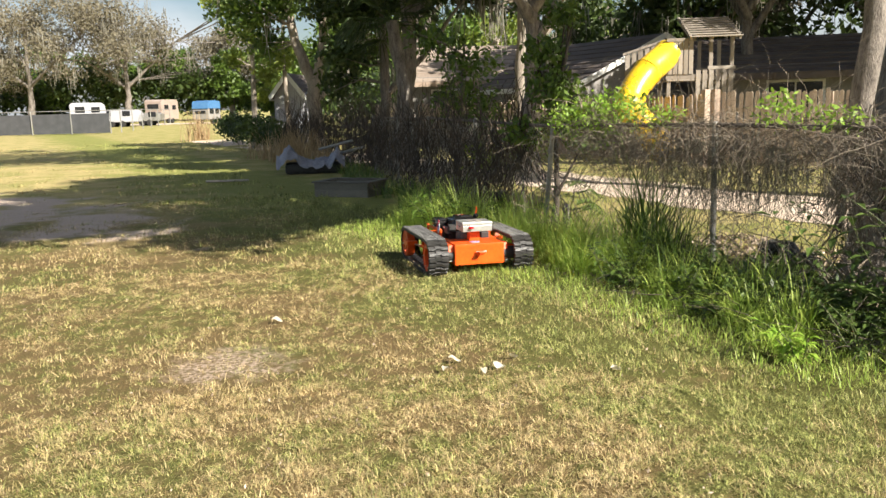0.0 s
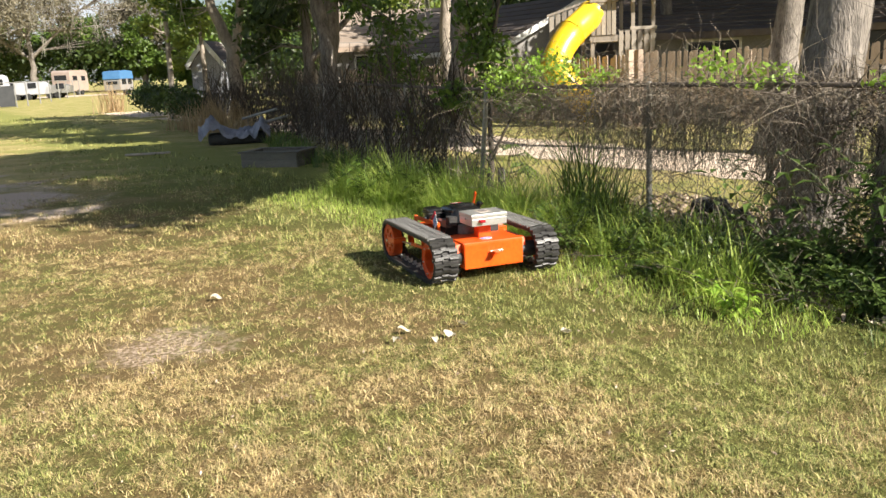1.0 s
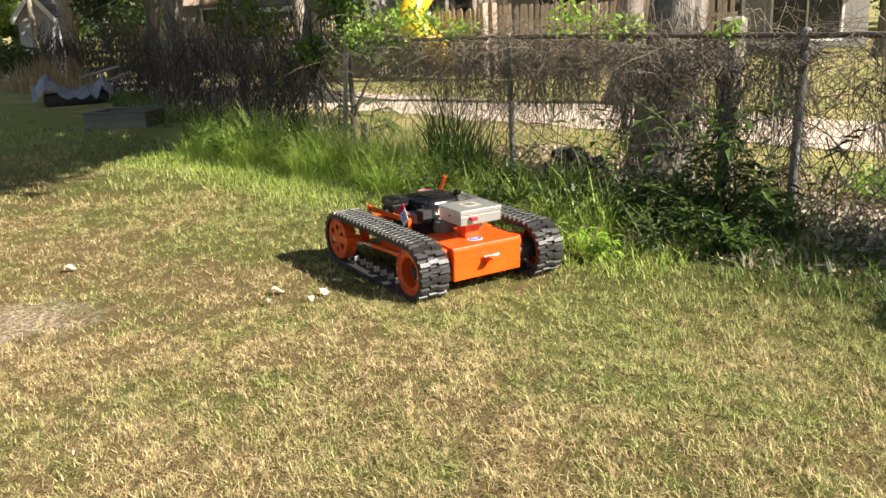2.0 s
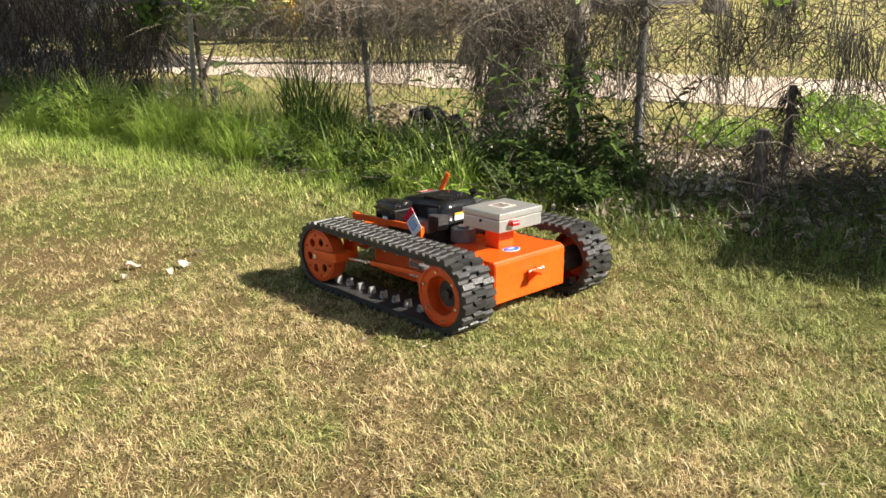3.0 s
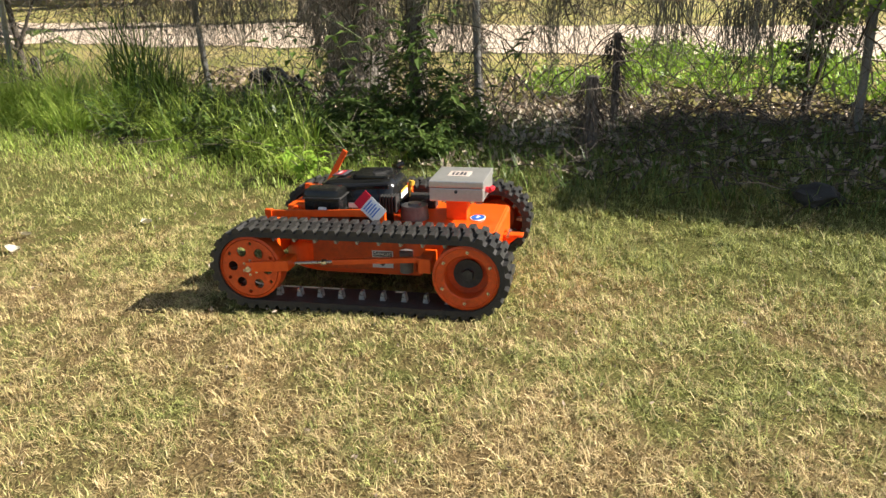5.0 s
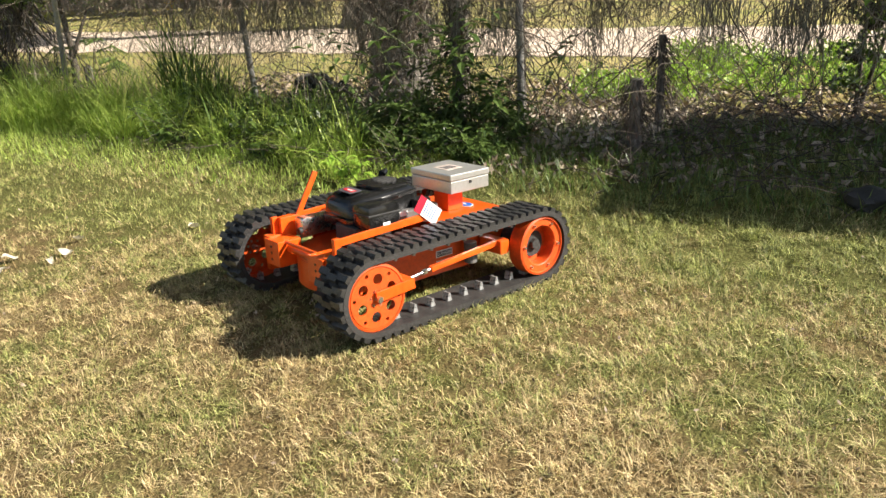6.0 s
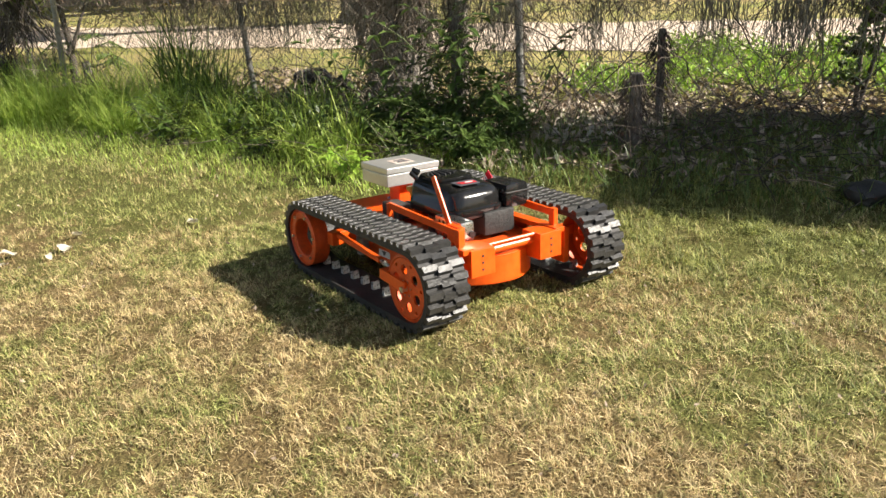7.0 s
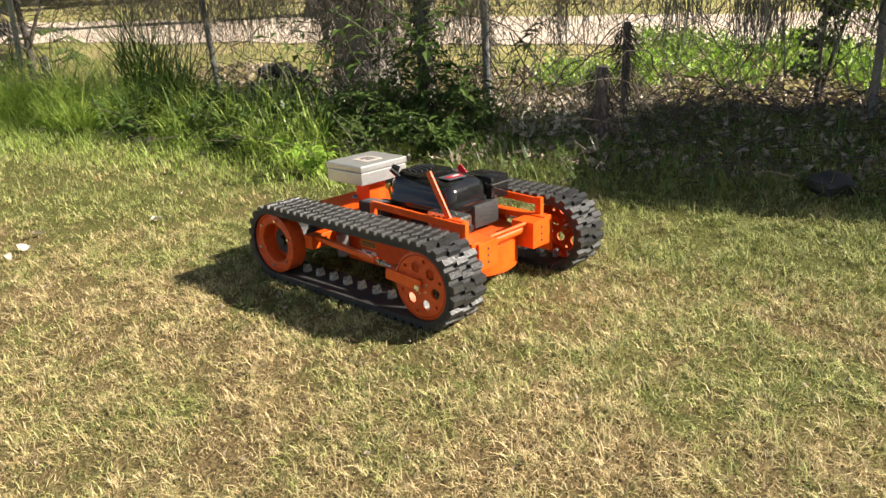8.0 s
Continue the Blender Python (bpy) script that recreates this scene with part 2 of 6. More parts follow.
def bar(bm, p, q, wide, high, bevel=0.003):
    """A square bar from p to q."""
    p, q = Vector(p), Vector(q)
    d = q - p
    x = d.normalized()
    up = Vector((0, 0, 1)) if abs(x.z) < 0.95 else Vector((1, 0, 0))
    y = up.cross(x).normalized()
    z = x.cross(y)
    rot = Matrix((x, y, z)).transposed().to_4x4()
    return box(bm, -d.length / 2, d.length / 2, -wide / 2, wide / 2, -high / 2, high / 2, bevel, Matrix.Translation((p + q) / 2) @ rot)


def prism(bm, outline, axis, a, z, bevel=0.0):
    """An outline of 2D points drawn out along an axis from a to z."""
    def at(u, v, w):
        return {"x": (w, u, v), "y": (u, w, v), "z": (u, v, w)}[axis]
    lo = [bm.verts.new(at(u, v, a)) for u, v in outline]
    hi = [bm.verts.new(at(u, v, z)) for u, v in outline]
    n = len(outline)
    faces = [bm.faces.new(lo), bm.faces.new(hi[::-1])]
    faces += [bm.faces.new((lo[i], lo[i - 1], hi[i - 1], hi[i])) for i in range(n)]
    bmesh.ops.recalc_face_normals(bm, faces=faces)
    if bevel:
        bmesh.ops.bevel(bm, geom=list({e for f in faces for e in f.edges}), offset=bevel, segments=2, affect="EDGES")
    return bm


def sheet_mesh(name, verts, faces, mat, smooth=False):
    me = bpy.data.meshes.new(name)
    verts, faces = np.asarray(verts, dtype=np.float32), np.asarray(faces, dtype=np.int32)
    nf, k = faces.shape
    me.vertices.add(len(verts))
    me.vertices.foreach_set("co", verts.ravel())
    me.loops.add(nf * k)
    me.loops.foreach_set("vertex_index", faces.ravel())
    me.polygons.add(nf)
    me.polygons.foreach_set("loop_start", np.arange(0, nf * k, k, dtype=np.int32))
    me.polygons.foreach_set("loop_total", np.full(nf, k, dtype=np.int32))
    if smooth:
        me.polygons.foreach_set("use_smooth", np.ones(nf, dtype=bool))
    me.update(calc_edges=True)
    me.materials.append(mat)
    return me


def smooth(ob, degrees=40):
    for p in ob.data.polygons:
        p.use_smooth = True
    ob.data.set_sharp_from_angle(angle=radians(degrees))
    return ob

# ---------- ground ----------
def lie(x, y):
    """Height of the ground: flat lawn with slight waves, falling a little towards the fence where the mower turns, and a low bank behind."""
    s, n = x * SX + y * SY, x * 0.88 + y * 0.475
    bank = 0.16 * math.exp(-((n - 5.3) / 0.75) ** 2) / (1 + math.exp(max(-30, min(30, (s - 2.2) * 1.6))))
    fall = -0.125 * (n - 2.9) * math.exp(-((n - 2.9) / 1.3) ** 2 - ((x - 1.6) ** 2 + (y - 3.1) ** 2) / 2.56)
    return bank + fall + 0.012 * math.sin(x * 1.7 + 0.6) * math.sin(y * 1.3)


def build_ground():
    ax = np.concatenate([-np.geomspace(1500, 12, 14), np.arange(-10, 14.1, 0.25), np.geomspace(16, 1500, 14)])
    ay = np.concatenate([-np.geomspace(1500, 6, 14), np.arange(-5, 22.1, 0.25), np.geomspace(24, 1500, 14)])
    vs = [(x, y, lie(x, y)) for y in ay for x in ax]
    w = len(ax)
    fs = [(j * w + i, j * w + i + 1, (j + 1) * w + i + 1, (j + 1) * w + i) for j in range(len(ay) - 1) for i in range(w - 1)]
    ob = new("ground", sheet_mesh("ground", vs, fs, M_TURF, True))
    tagged(ob, "dry straw-coloured lawn with green patches", "ground", kind="structure")


build_ground()


def ribbon(name, pts, wide, mat, lift, label, category, edge=0.15, seed=1):
    """A strip of bare ground along a line, with a ragged edge, a few millimetres proud of the turf."""
    rnd = random.Random(seed)
    vs, fs = [], []
    line = [Vector((*p, 0)) for p in pts]
    rows = []
    for a, b in zip(line, line[1:]):
        k = max(2, int((b - a).length / 0.35))
        rows += [a.lerp(b, i / k) for i in range(k)]
    rows.append(line[-1])
    for i, p in enumerate(rows):
        d = (rows[min(i + 1, len(rows) - 1)] - rows[max(i - 1, 0)]).normalized()
        side = Vector((d.y, -d.x, 0))
        for k in (-1, -0.5, 0, 0.5, 1):
            q = p + side * (k * wide / 2 + (rnd.uniform(-edge, edge) if abs(k) == 1 else 0))
            vs.append((q.x, q.y, lie(q.x, q.y) + lift))
    for i in range(len(rows) - 1):
        for k in range(4):
            fs.append((i * 5 + k, i * 5 + k + 1, i * 5 + 6 + k, i * 5 + 5 + k))
    ob = new(name, sheet_mesh(name, vs, fs, mat, True))
    return tagged(ob, label, category, kind="structure")


ribbon("road", [fw(s, 9.7) for s in (-30, 0, 30, 43)], 2.2, M_SAND, 0.012, "pale pink sandy lane behind the fence", "road", 0.12)


# ---------- the tracked mower: x ahead, y to its left ----------
HUB_X, HUB_Z, BELT_R, TRACK_IN, TRACK_OUT = 0.444, 0.162, 0.142, 0.315, 0.498
RUN = 2 * HUB_X
LOOP = 2 * RUN + 2 * math.pi * BELT_R
LUGS = 60


def belt_pose(d, y):
    """Pose of a piece at distance d round the belt: x along the belt, z out of it."""
    d %= LOOP
    half = math.pi * BELT_R
    if d < RUN:  # top run, forwards
        return pose(-HUB_X + d, y, HUB_Z + BELT_R)
    d -= RUN
    if d < half:
        a = d / BELT_R
        return pose(HUB_X + math.sin(a) * BELT_R, y, HUB_Z + math.cos(a) * BELT_R, 0, math.degrees(a), 0)
    d -= half
    if d < RUN:
        return pose(HUB_X - d, y, HUB_Z - BELT_R, 0, 180, 0)
    a = (d - RUN) / BELT_R
    return pose(-HUB_X - math.sin(a) * BELT_R, y, HUB_Z - math.cos(a) * BELT_R, 0, 180 + math.degrees(a), 0)


def belt_mesh(side):
    bm = bmesh.new()
    prof = []
    k = 28
    for i in range(k + 1):
        a = math.pi * i / k
        prof.append((HUB_X, math.sin(a), math.cos(a)))
    for i in range(k + 1):
        a = math.pi * (1 + i / k)
        prof.append((-HUB_X, math.sin(a), math.cos(a)))
    rings = []
    for cx, sx, cz in prof:
        ring = []
        for r, y in ((BELT_R - 0.008, TRACK_IN), (BELT_R + 0.013, TRACK_IN), (BELT_R + 0.013, TRACK_OUT), (BELT_R - 0.008, TRACK_OUT)):
            ring.append(bm.verts.new((cx + sx * r, side * y, HUB_Z + cz * r)))
        rings.append(ring)
    for a, b in zip(rings, rings[1:] + rings[:1]):
        for i in range(4):
            bm.faces.new((a[i], a[(i + 1) % 4], b[(i + 1) % 4], b[i]))
    bmesh.ops.recalc_face_normals(bm, faces=bm.faces)
    return bm


def lug_mesh(tooth):
    """A staggered rubber tread bar across the belt; every other one has a guide tooth inside."""
    bm = bmesh.new()
    w = (TRACK_OUT - TRACK_IN) / 2
    for y0, y1, x in ((-w * 0.985, -w * 0.28, 0.007), (-w * 0.34, w * 0.34, -0.005), (w * 0.28, w * 0.985, 0.007)):
        prism(bm, [(x - 0.018, 0.011), (x + 0.018, 0.011), (x + 0.012, 0.030), (x - 0.012, 0.030)], "y", y0, y1)
    if tooth:
        prism(bm, [(-0.012, -0.006), (0.012, -0.006), (0.005, -0.042), (-0.005, -0.042)], "y", -w * 0.30, w * 0.06)
    me = mesh_of("tread_lug", bm, M_RUBBER)
    me.materials.append(M_TOOTH)
    for fc in me.polygons:
        fc.material_index = int(fc.center.z < -0.005)
    return me


def wheel_mesh(front):
    """Pressed disc wheel: rim lip, recessed web; the driven rear one has six openings, the front one a wide hub hole."""
    bm = bmesh.new()
    R, k = 0.132, 48
    if front:
        radii = [(R, -0.07), (R, 0.0), (R - 0.010, 0.004), (R - 0.014, -0.004), (0.090, -0.004), (0.086, -0.008), (0.085, -0.066), (0.030, -0.068), (0.028, -0.055), (0.0, -0.055)]
    else:
        radii = [(R, -0.07), (R, 0.0), (R - 0.010, 0.003), (R - 0.014, -0.006)]
    rings = []
    for r, y in radii:
        if r == 0:
            rings.append([bm.verts.new((0, y, 0))])
        else:
            rings.append([bm.verts.new((math.cos(2 * math.pi * i / k) * r, y, math.sin(2 * math.pi * i / k) * r)) for i in range(k)])
    for a, b in zip(rings, rings[1:]):
        for i in range(k):
            j = (i + 1) % k
            bm.faces.new((a[i], a[j], b[0]) if len(b) == 1 else (a[i], a[j], b[j], b[i]))
    if not front:
        # web with six rounded openings and a ring of small holes
        web = bmesh.new()

        def loop(cx, cz, ra, m):
            vs = [web.verts.new((cx + math.cos(2 * math.pi * i / m) * ra, -0.006, cz + math.sin(2 * math.pi * i / m) * ra)) for i in range(m)]
            for i in range(m):
                web.edges.new((vs[i], vs[(i + 1) % m]))

        loop(0, 0, R - 0.0138, 48)
        for i in range(6):
            w = math.pi * (i + 0.5) / 3
            loop(math.cos(w) * 0.074, math.sin(w) * 0.074, 0.021, 14)
            w = math.pi * i / 3
            loop(math.cos(w) * 0.102, math.sin(w) * 0.102, 0.008, 8)
        bmesh.ops.triangle_fill(web, use_beauty=True, use_dissolve=False, edges=web.edges[:])
        bmesh.ops.solidify(web, geom=web.faces[:], thickness=0.008)
        tmp = bpy.data.meshes.new("web")
        web.to_mesh(tmp)
        web.free()
        bm.from_mesh(tmp)
        bpy.data.meshes.remove(tmp)
    bmesh.ops.recalc_face_normals(bm, faces=bm.faces)
    return mesh_of("wheel", bm, M_ORANGE_WORN)


mower = thing("tracked_mower", pose(0, 0, 0), "orange tracked remote-control slope mower with black engine driving over the lawn", "mower")
TRACK_PARTS = []  # (object, side, distance round the belt, y)
WHEELS = []  # (object, side, x, y)


def build_tracks():
    lugs = [lug_mesh(False), lug_mesh(True)]
    rear, front = wheel_mesh(False), wheel_mesh(True)
    bolt = bmesh.new()
    rod(bolt, (0, -0.006, 0), (0, 0.006, 0), 0.0065, seg=6)
    bolt = mesh_of("bolt", bolt, M_STEEL)
    for side in (-1, 1):
        belt = smooth(part("track_belt", belt_mesh(side), M_BELT, mower, "worn black rubber track"))
        ym = side * (TRACK_IN + TRACK_OUT) / 2
        for i in range(LUGS):
            ob = part("tread_lug", lugs[i % 2], None, belt)
            TRACK_PARTS.append((ob, side, i * LOOP / LUGS, ym))
        for x, me in ((-HUB_X, rear), (HUB_X, front)):
            w = part("rear_wheel" if x < 0 else "front_wheel", me, None, mower, "orange disc wheel with six openings" if x < 0 else "orange disc wheel with open hub and bolts")
            smooth(w, 30)
            WHEELS.append((w, side, x, side * 0.486))
            for i in range(6):
                a = math.pi * i / 3
                r = 0.105 if x > 0 else 0.030
                part("bolt", bolt, None, w, "", pose(math.cos(a) * r, -0.001 if x > 0 else -0.004, math.sin(a) * r))


build_tracks()


def build_chassis():
    # front hood: a folded box, chamfered at its sides
    bm = bmesh.new()
    prism(bm, [(0.529, 0.082), (0.529, 0.262), (0.519, 0.272), (0.16, 0.272), (0.16, 0.245), (0.40, 0.10), (0.44, 0.082)], "y", -0.236, 0.236, 0.004)
    hood = part("hood", bm, M_ORANGE, mower, "bright orange sheet-metal front hood")
    for side in (-1, 1):
        bm = bmesh.new()
        prism(bm, [(0.16, 0.262), (0.47, 0.262), (0.49, 0.20), (0.45, 0.10), (0.16, 0.15)], "y", min(side * 0.2365, side * 0.285), max(side * 0.2365, side * 0.285), 0.004)
        part("side_box", bm, M_ORANGE, mower)
        for i in range(4):
            bm = bmesh.new()
            box(bm, 0.215 + i * 0.05, 0.243 + i * 0.05, min(side * 0.255, side * 0.279), max(side * 0.255, side * 0.279), 0.262, 0.2645, 0.0)
            part("slot", bm, M_BLACK_MATT, hood, "dark slot")
        bm = bmesh.new()
        box(bm, 0.476, 0.487, min(side * 0.243, side * 0.278), max(side * 0.243, side * 0.278), 0.115, 0.175, 0.002)
        part("reflector", bm, M_WHITE, mower, "white reflector plate")
    # round label on the hood
    bm = bmesh.new()
    bmesh.ops.create_cone(bm, cap_ends=True, segments=32, radius1=0.043, radius2=0.043, depth=0.002, matrix=pose(0.418, -0.013, 0.2745) @ Matrix.Diagonal((0.78, 1.15, 1, 1)))
    disc = part("round_label", bm, M_WHITE, mower, "white-rimmed oval blue label")
    bm = bmesh.new()
    bmesh.ops.create_cone(bm, cap_ends=True, segments=32, radius1=0.037, radius2=0.037, depth=0.002, matrix=pose(0.418, -0.013, 0.2765) @ Matrix.Diagonal((0.78, 1.15, 1, 1)))
    part("label_field", bm, M_BLUE, disc)
    bm = bmesh.new()
    prism(bm, [(0.412, -0.035), (0.428, -0.005), (0.414, 0.010)], "z", 0.2777, 0.2789)
    part("label_mark", bm, M_WHITE, disc)
    # hitch on the front
    bm = bmesh.new()
    bar(bm, (0.53, 0.0, 0.200), (0.615, 0.0, 0.200), 0.055, 0.010, 0.002)
    prism(bm, [(0.530, 0.140), (0.530, 0.196), (0.592, 0.196)], "y", -0.026, -0.019)
    bar(bm, (0.532, 0.035, 0.196), (0.545, 0.035, 0.196), 0.03, 0.03, 0.003)
    part("hitch", bm, M_ORANGE, mower)
    bm = bmesh.new()
    rod(bm, (0.55, 0.045, 0.20), (0.55, -0.04, 0.20), 0.007)
    rod(bm, (0.55, 0.045, 0.20), (0.55, 0.056, 0.20), 0.012)
    part("hitch_pin", bm, M_STEEL, mower, "steel hitch pin")
    # mower deck: round shell at the back
    bm = bmesh.new()
    out = [(math.cos(a) * 0.30 - 0.16, math.sin(a) * 0.262) for a in [math.pi * (0.5 + i / 24) for i in range(25)]]
    out += [(0.22, -0.262), (0.22, 0.262)]
    prism(bm, out, "z", 0.080, 0.205, 0.006)
    smooth(part("cutting_deck", bm, M_ORANGE, mower, "round orange mowing deck"), 35)
    bm = bmesh.new()
    prism(bm, [(u * 0.99 - 0.003, v * 0.985) for u, v in out], "z", 0.206, 0.214, 0.002)
    part("deck_top", bm, M_ORANGE_WORN, mower)
    # side panels with warning plates
    for side in (-1, 1):
        bm = bmesh.new()
        box(bm, -0.25, 0.20, min(side * 0.268, side * 0.280), max(side * 0.268, side * 0.280), 0.105, 0.245, 0.003)
        panel = part("side_panel", bm, M_ORANGE_WORN, mower)
        y = side * 0.2815
        bm = bmesh.new()
        box(bm, 0.012, 0.102, min(y, y + side * 0.002), max(y, y + side * 0.002), 0.163, 0.192, 0.0)
        plate = part("warning_plate", bm, M_WHITE if side < 0 else M_YELLOW_TAG, panel, "small printed warning plate")
        bm = bmesh.new()
        box(bm, 0.017, 0.097, min(y + side * 0.0025, y + side * 0.0032), max(y + side * 0.0025, y + side * 0.0032), 0.167, 0.188, 0.0)
        part("plate_field", bm, M_TAGTEXT, plate)
        bm = bmesh.new()
        box(bm, 0.012, 0.102, min(y, y + side * 0.002), max(y, y + side * 0.002), 0.118, 0.148, 0.0)
        part("warning_plate", bm, M_WHITE, panel, "small white warning sticker")
        bm = bmesh.new()
        prism(bm, [(0.037, 0.145), (0.077, 0.145), (0.057, 0.123)], "y", y + side * 0.0022, y + side * 0.003)
        part("plate_mark", bm, M_TAGTEXT, panel)
        txt = bpy.data.curves.new("warning_text", "FONT")
        txt.body, txt.size, txt.extrude, txt.align_x, txt.align_y = "DANGER", 0.019, 0.0003, "CENTER", "CENTER"
        txt.materials.append(M_WHITE if side < 0 else M_YELLOW_TAG)
        ob = new("warning_text", txt)
        ob.parent = panel
        ob.matrix_basis = pose(0.057, y + side * 0.0042, 0.1775, 90, 0, 0 if side < 0 else 180)
        # strut between the wheel arms: orange tube, steel thread
        bm = bmesh.new()
        bar(bm, (0.30, side * 0.40, 0.205), (-0.12, side * 0.405, 0.176), 0.022, 0.022)
        part("strut", bm, M_ORANGE, mower)
        bm = bmesh.new()
        rod(bm, (-0.12, side * 0.405, 0.176), (-0.30, side * 0.43, 0.168), 0.0065)
        rod(bm, (-0.145, side * 0.409, 0.175), (-0.165, side * 0.411, 0.1735), 0.012, seg=6)
        part("tension_screw", bm, M_STEEL, mower, "threaded steel tension rod")
        # arm over the rear hub, bracket behind the front wheel
        bm = bmesh.new()
        bar(bm, (-0.455, side * 0.498, 0.168), (-0.275, side * 0.498, 0.182), 0.010, 0.042, 0.002)
        bar(bm, (-0.30, side * 0.498, 0.18), (-0.30, side * 0.40, 0.18), 0.05, 0.042, 0.002)
        part("wheel_arm", bm, M_ORANGE, mower)
        bm = bmesh.new()
        rod(bm, (-HUB_X, side * 0.44, HUB_Z), (-HUB_X, side * 0.512, HUB_Z), 0.013, seg=6)
        part("axle_nut", bm, M_STEEL, mower)
        bm = bmesh.new()
        box(bm, 0.245, 0.295, min(side * 0.30, side * 0.435), max(side * 0.30, side * 0.435), 0.155, 0.215, 0.004)
        part("bracket", bm, M_ORANGE, mower)
        bm = bmesh.new()
        rod(bm, (HUB_X, side * 0.24, HUB_Z), (HUB_X, side * 0.416, HUB_Z), 0.060, seg=20)
        rod(bm, (HUB_X, side * 0.432, HUB_Z), (HUB_X, side * 0.452, HUB_Z), 0.024, seg=6)
        rod(bm, (HUB_X, side * 0.422, HUB_Z), (HUB_X, side * 0.433, HUB_Z), 0.058, seg=24)
        part("drive_motor", bm, M_BLACK_MATT, mower, "dark drive motor behind the front wheel")
        bm = bmesh.new()
        rod(bm, (0.17, side * 0.325, 0.12), (0.17, side * 0.325, 0.21), 0.028, seg=16)
        part("damper", bm, M_GREYTANK, mower)
        # rear axle tube and plates
        bm = bmesh.new()
        rod(bm, (-0.43, side * 0.17, 0.225), (-0.43, side * 0.33, 0.225), 0.020, seg=16)
        box(bm, -0.47, -0.39, min(side * 0.285, side * 0.315), max(side * 0.285, side * 0.315), 0.10, 0.25, 0.004)
        part("axle_tube", bm, M_ORANGE, mower)
        bm = bmesh.new()
        box(bm, -0.512, -0.40, min(side * 0.116, side * 0.232), max(side * 0.116, side * 0.232), 0.158, 0.268, 0.003)
        plate = part("rear_bracket", bm, M_ORANGE, mower)
        for z in (0.185, 0.213, 0.24):
            bm = bmesh.new()
            rod(bm, (-0.510, side * 0.176, z), (-0.5145, side * 0.176, z), 0.005, seg=8)
            part("bolt_hole", bm, M_BLACK_MATT, plate)
        # frame rails beside the engine
        bm = bmesh.new()
        bar(bm, (-0.46, side * 0.243, 0.325), (0.06, side * 0.243, 0.345), 0.012, 0.030, 0.002)
        bar(bm, (0.055, side * 0.243, 0.25), (0.055, side * 0.243, 0.355), 0.022, 0.022, 0.002)
        bar(bm, (-0.45, side * 0.243, 0.25), (-0.45, side * 0.243, 0.345), 0.022, 0.03, 0.002)
        part("side_rail", bm, M_ORANGE, mower)
        bm = bmesh.new()
        bar(bm, (-0.50, side * 0.235, 0.262), (0.20, side * 0.235, 0.262), 0.05, 0.022, 0.003)
        part("frame_beam", bm, M_ORANGE, mower)
    bm = bmesh.new()
    rod(bm, (-0.455, -0.116, 0.235), (-0.455, 0.116, 0.235), 0.018, seg=16)
    rod(bm, (-0.47, -0.116, 0.262), (-0.47, 0.116, 0.262), 0.008, seg=10)
    part("cross_tube", bm, M_ORANGE, mower)
    # lever
    bm = bmesh.new()
    bar(bm, (-0.38, 0.215, 0.285), (-0.245, 0.213, 0.515), 0.010, 0.026, 0.003)
    part("lever", bm, M_ORANGE, mower, "orange flat-bar lever")
    bm = bmesh.new()
    box(bm, -0.44, -0.35, 0.206, 0.230, 0.26, 0.345, 0.003)
    part("lever_plate", bm, M_ORANGE, mower)


build_chassis()


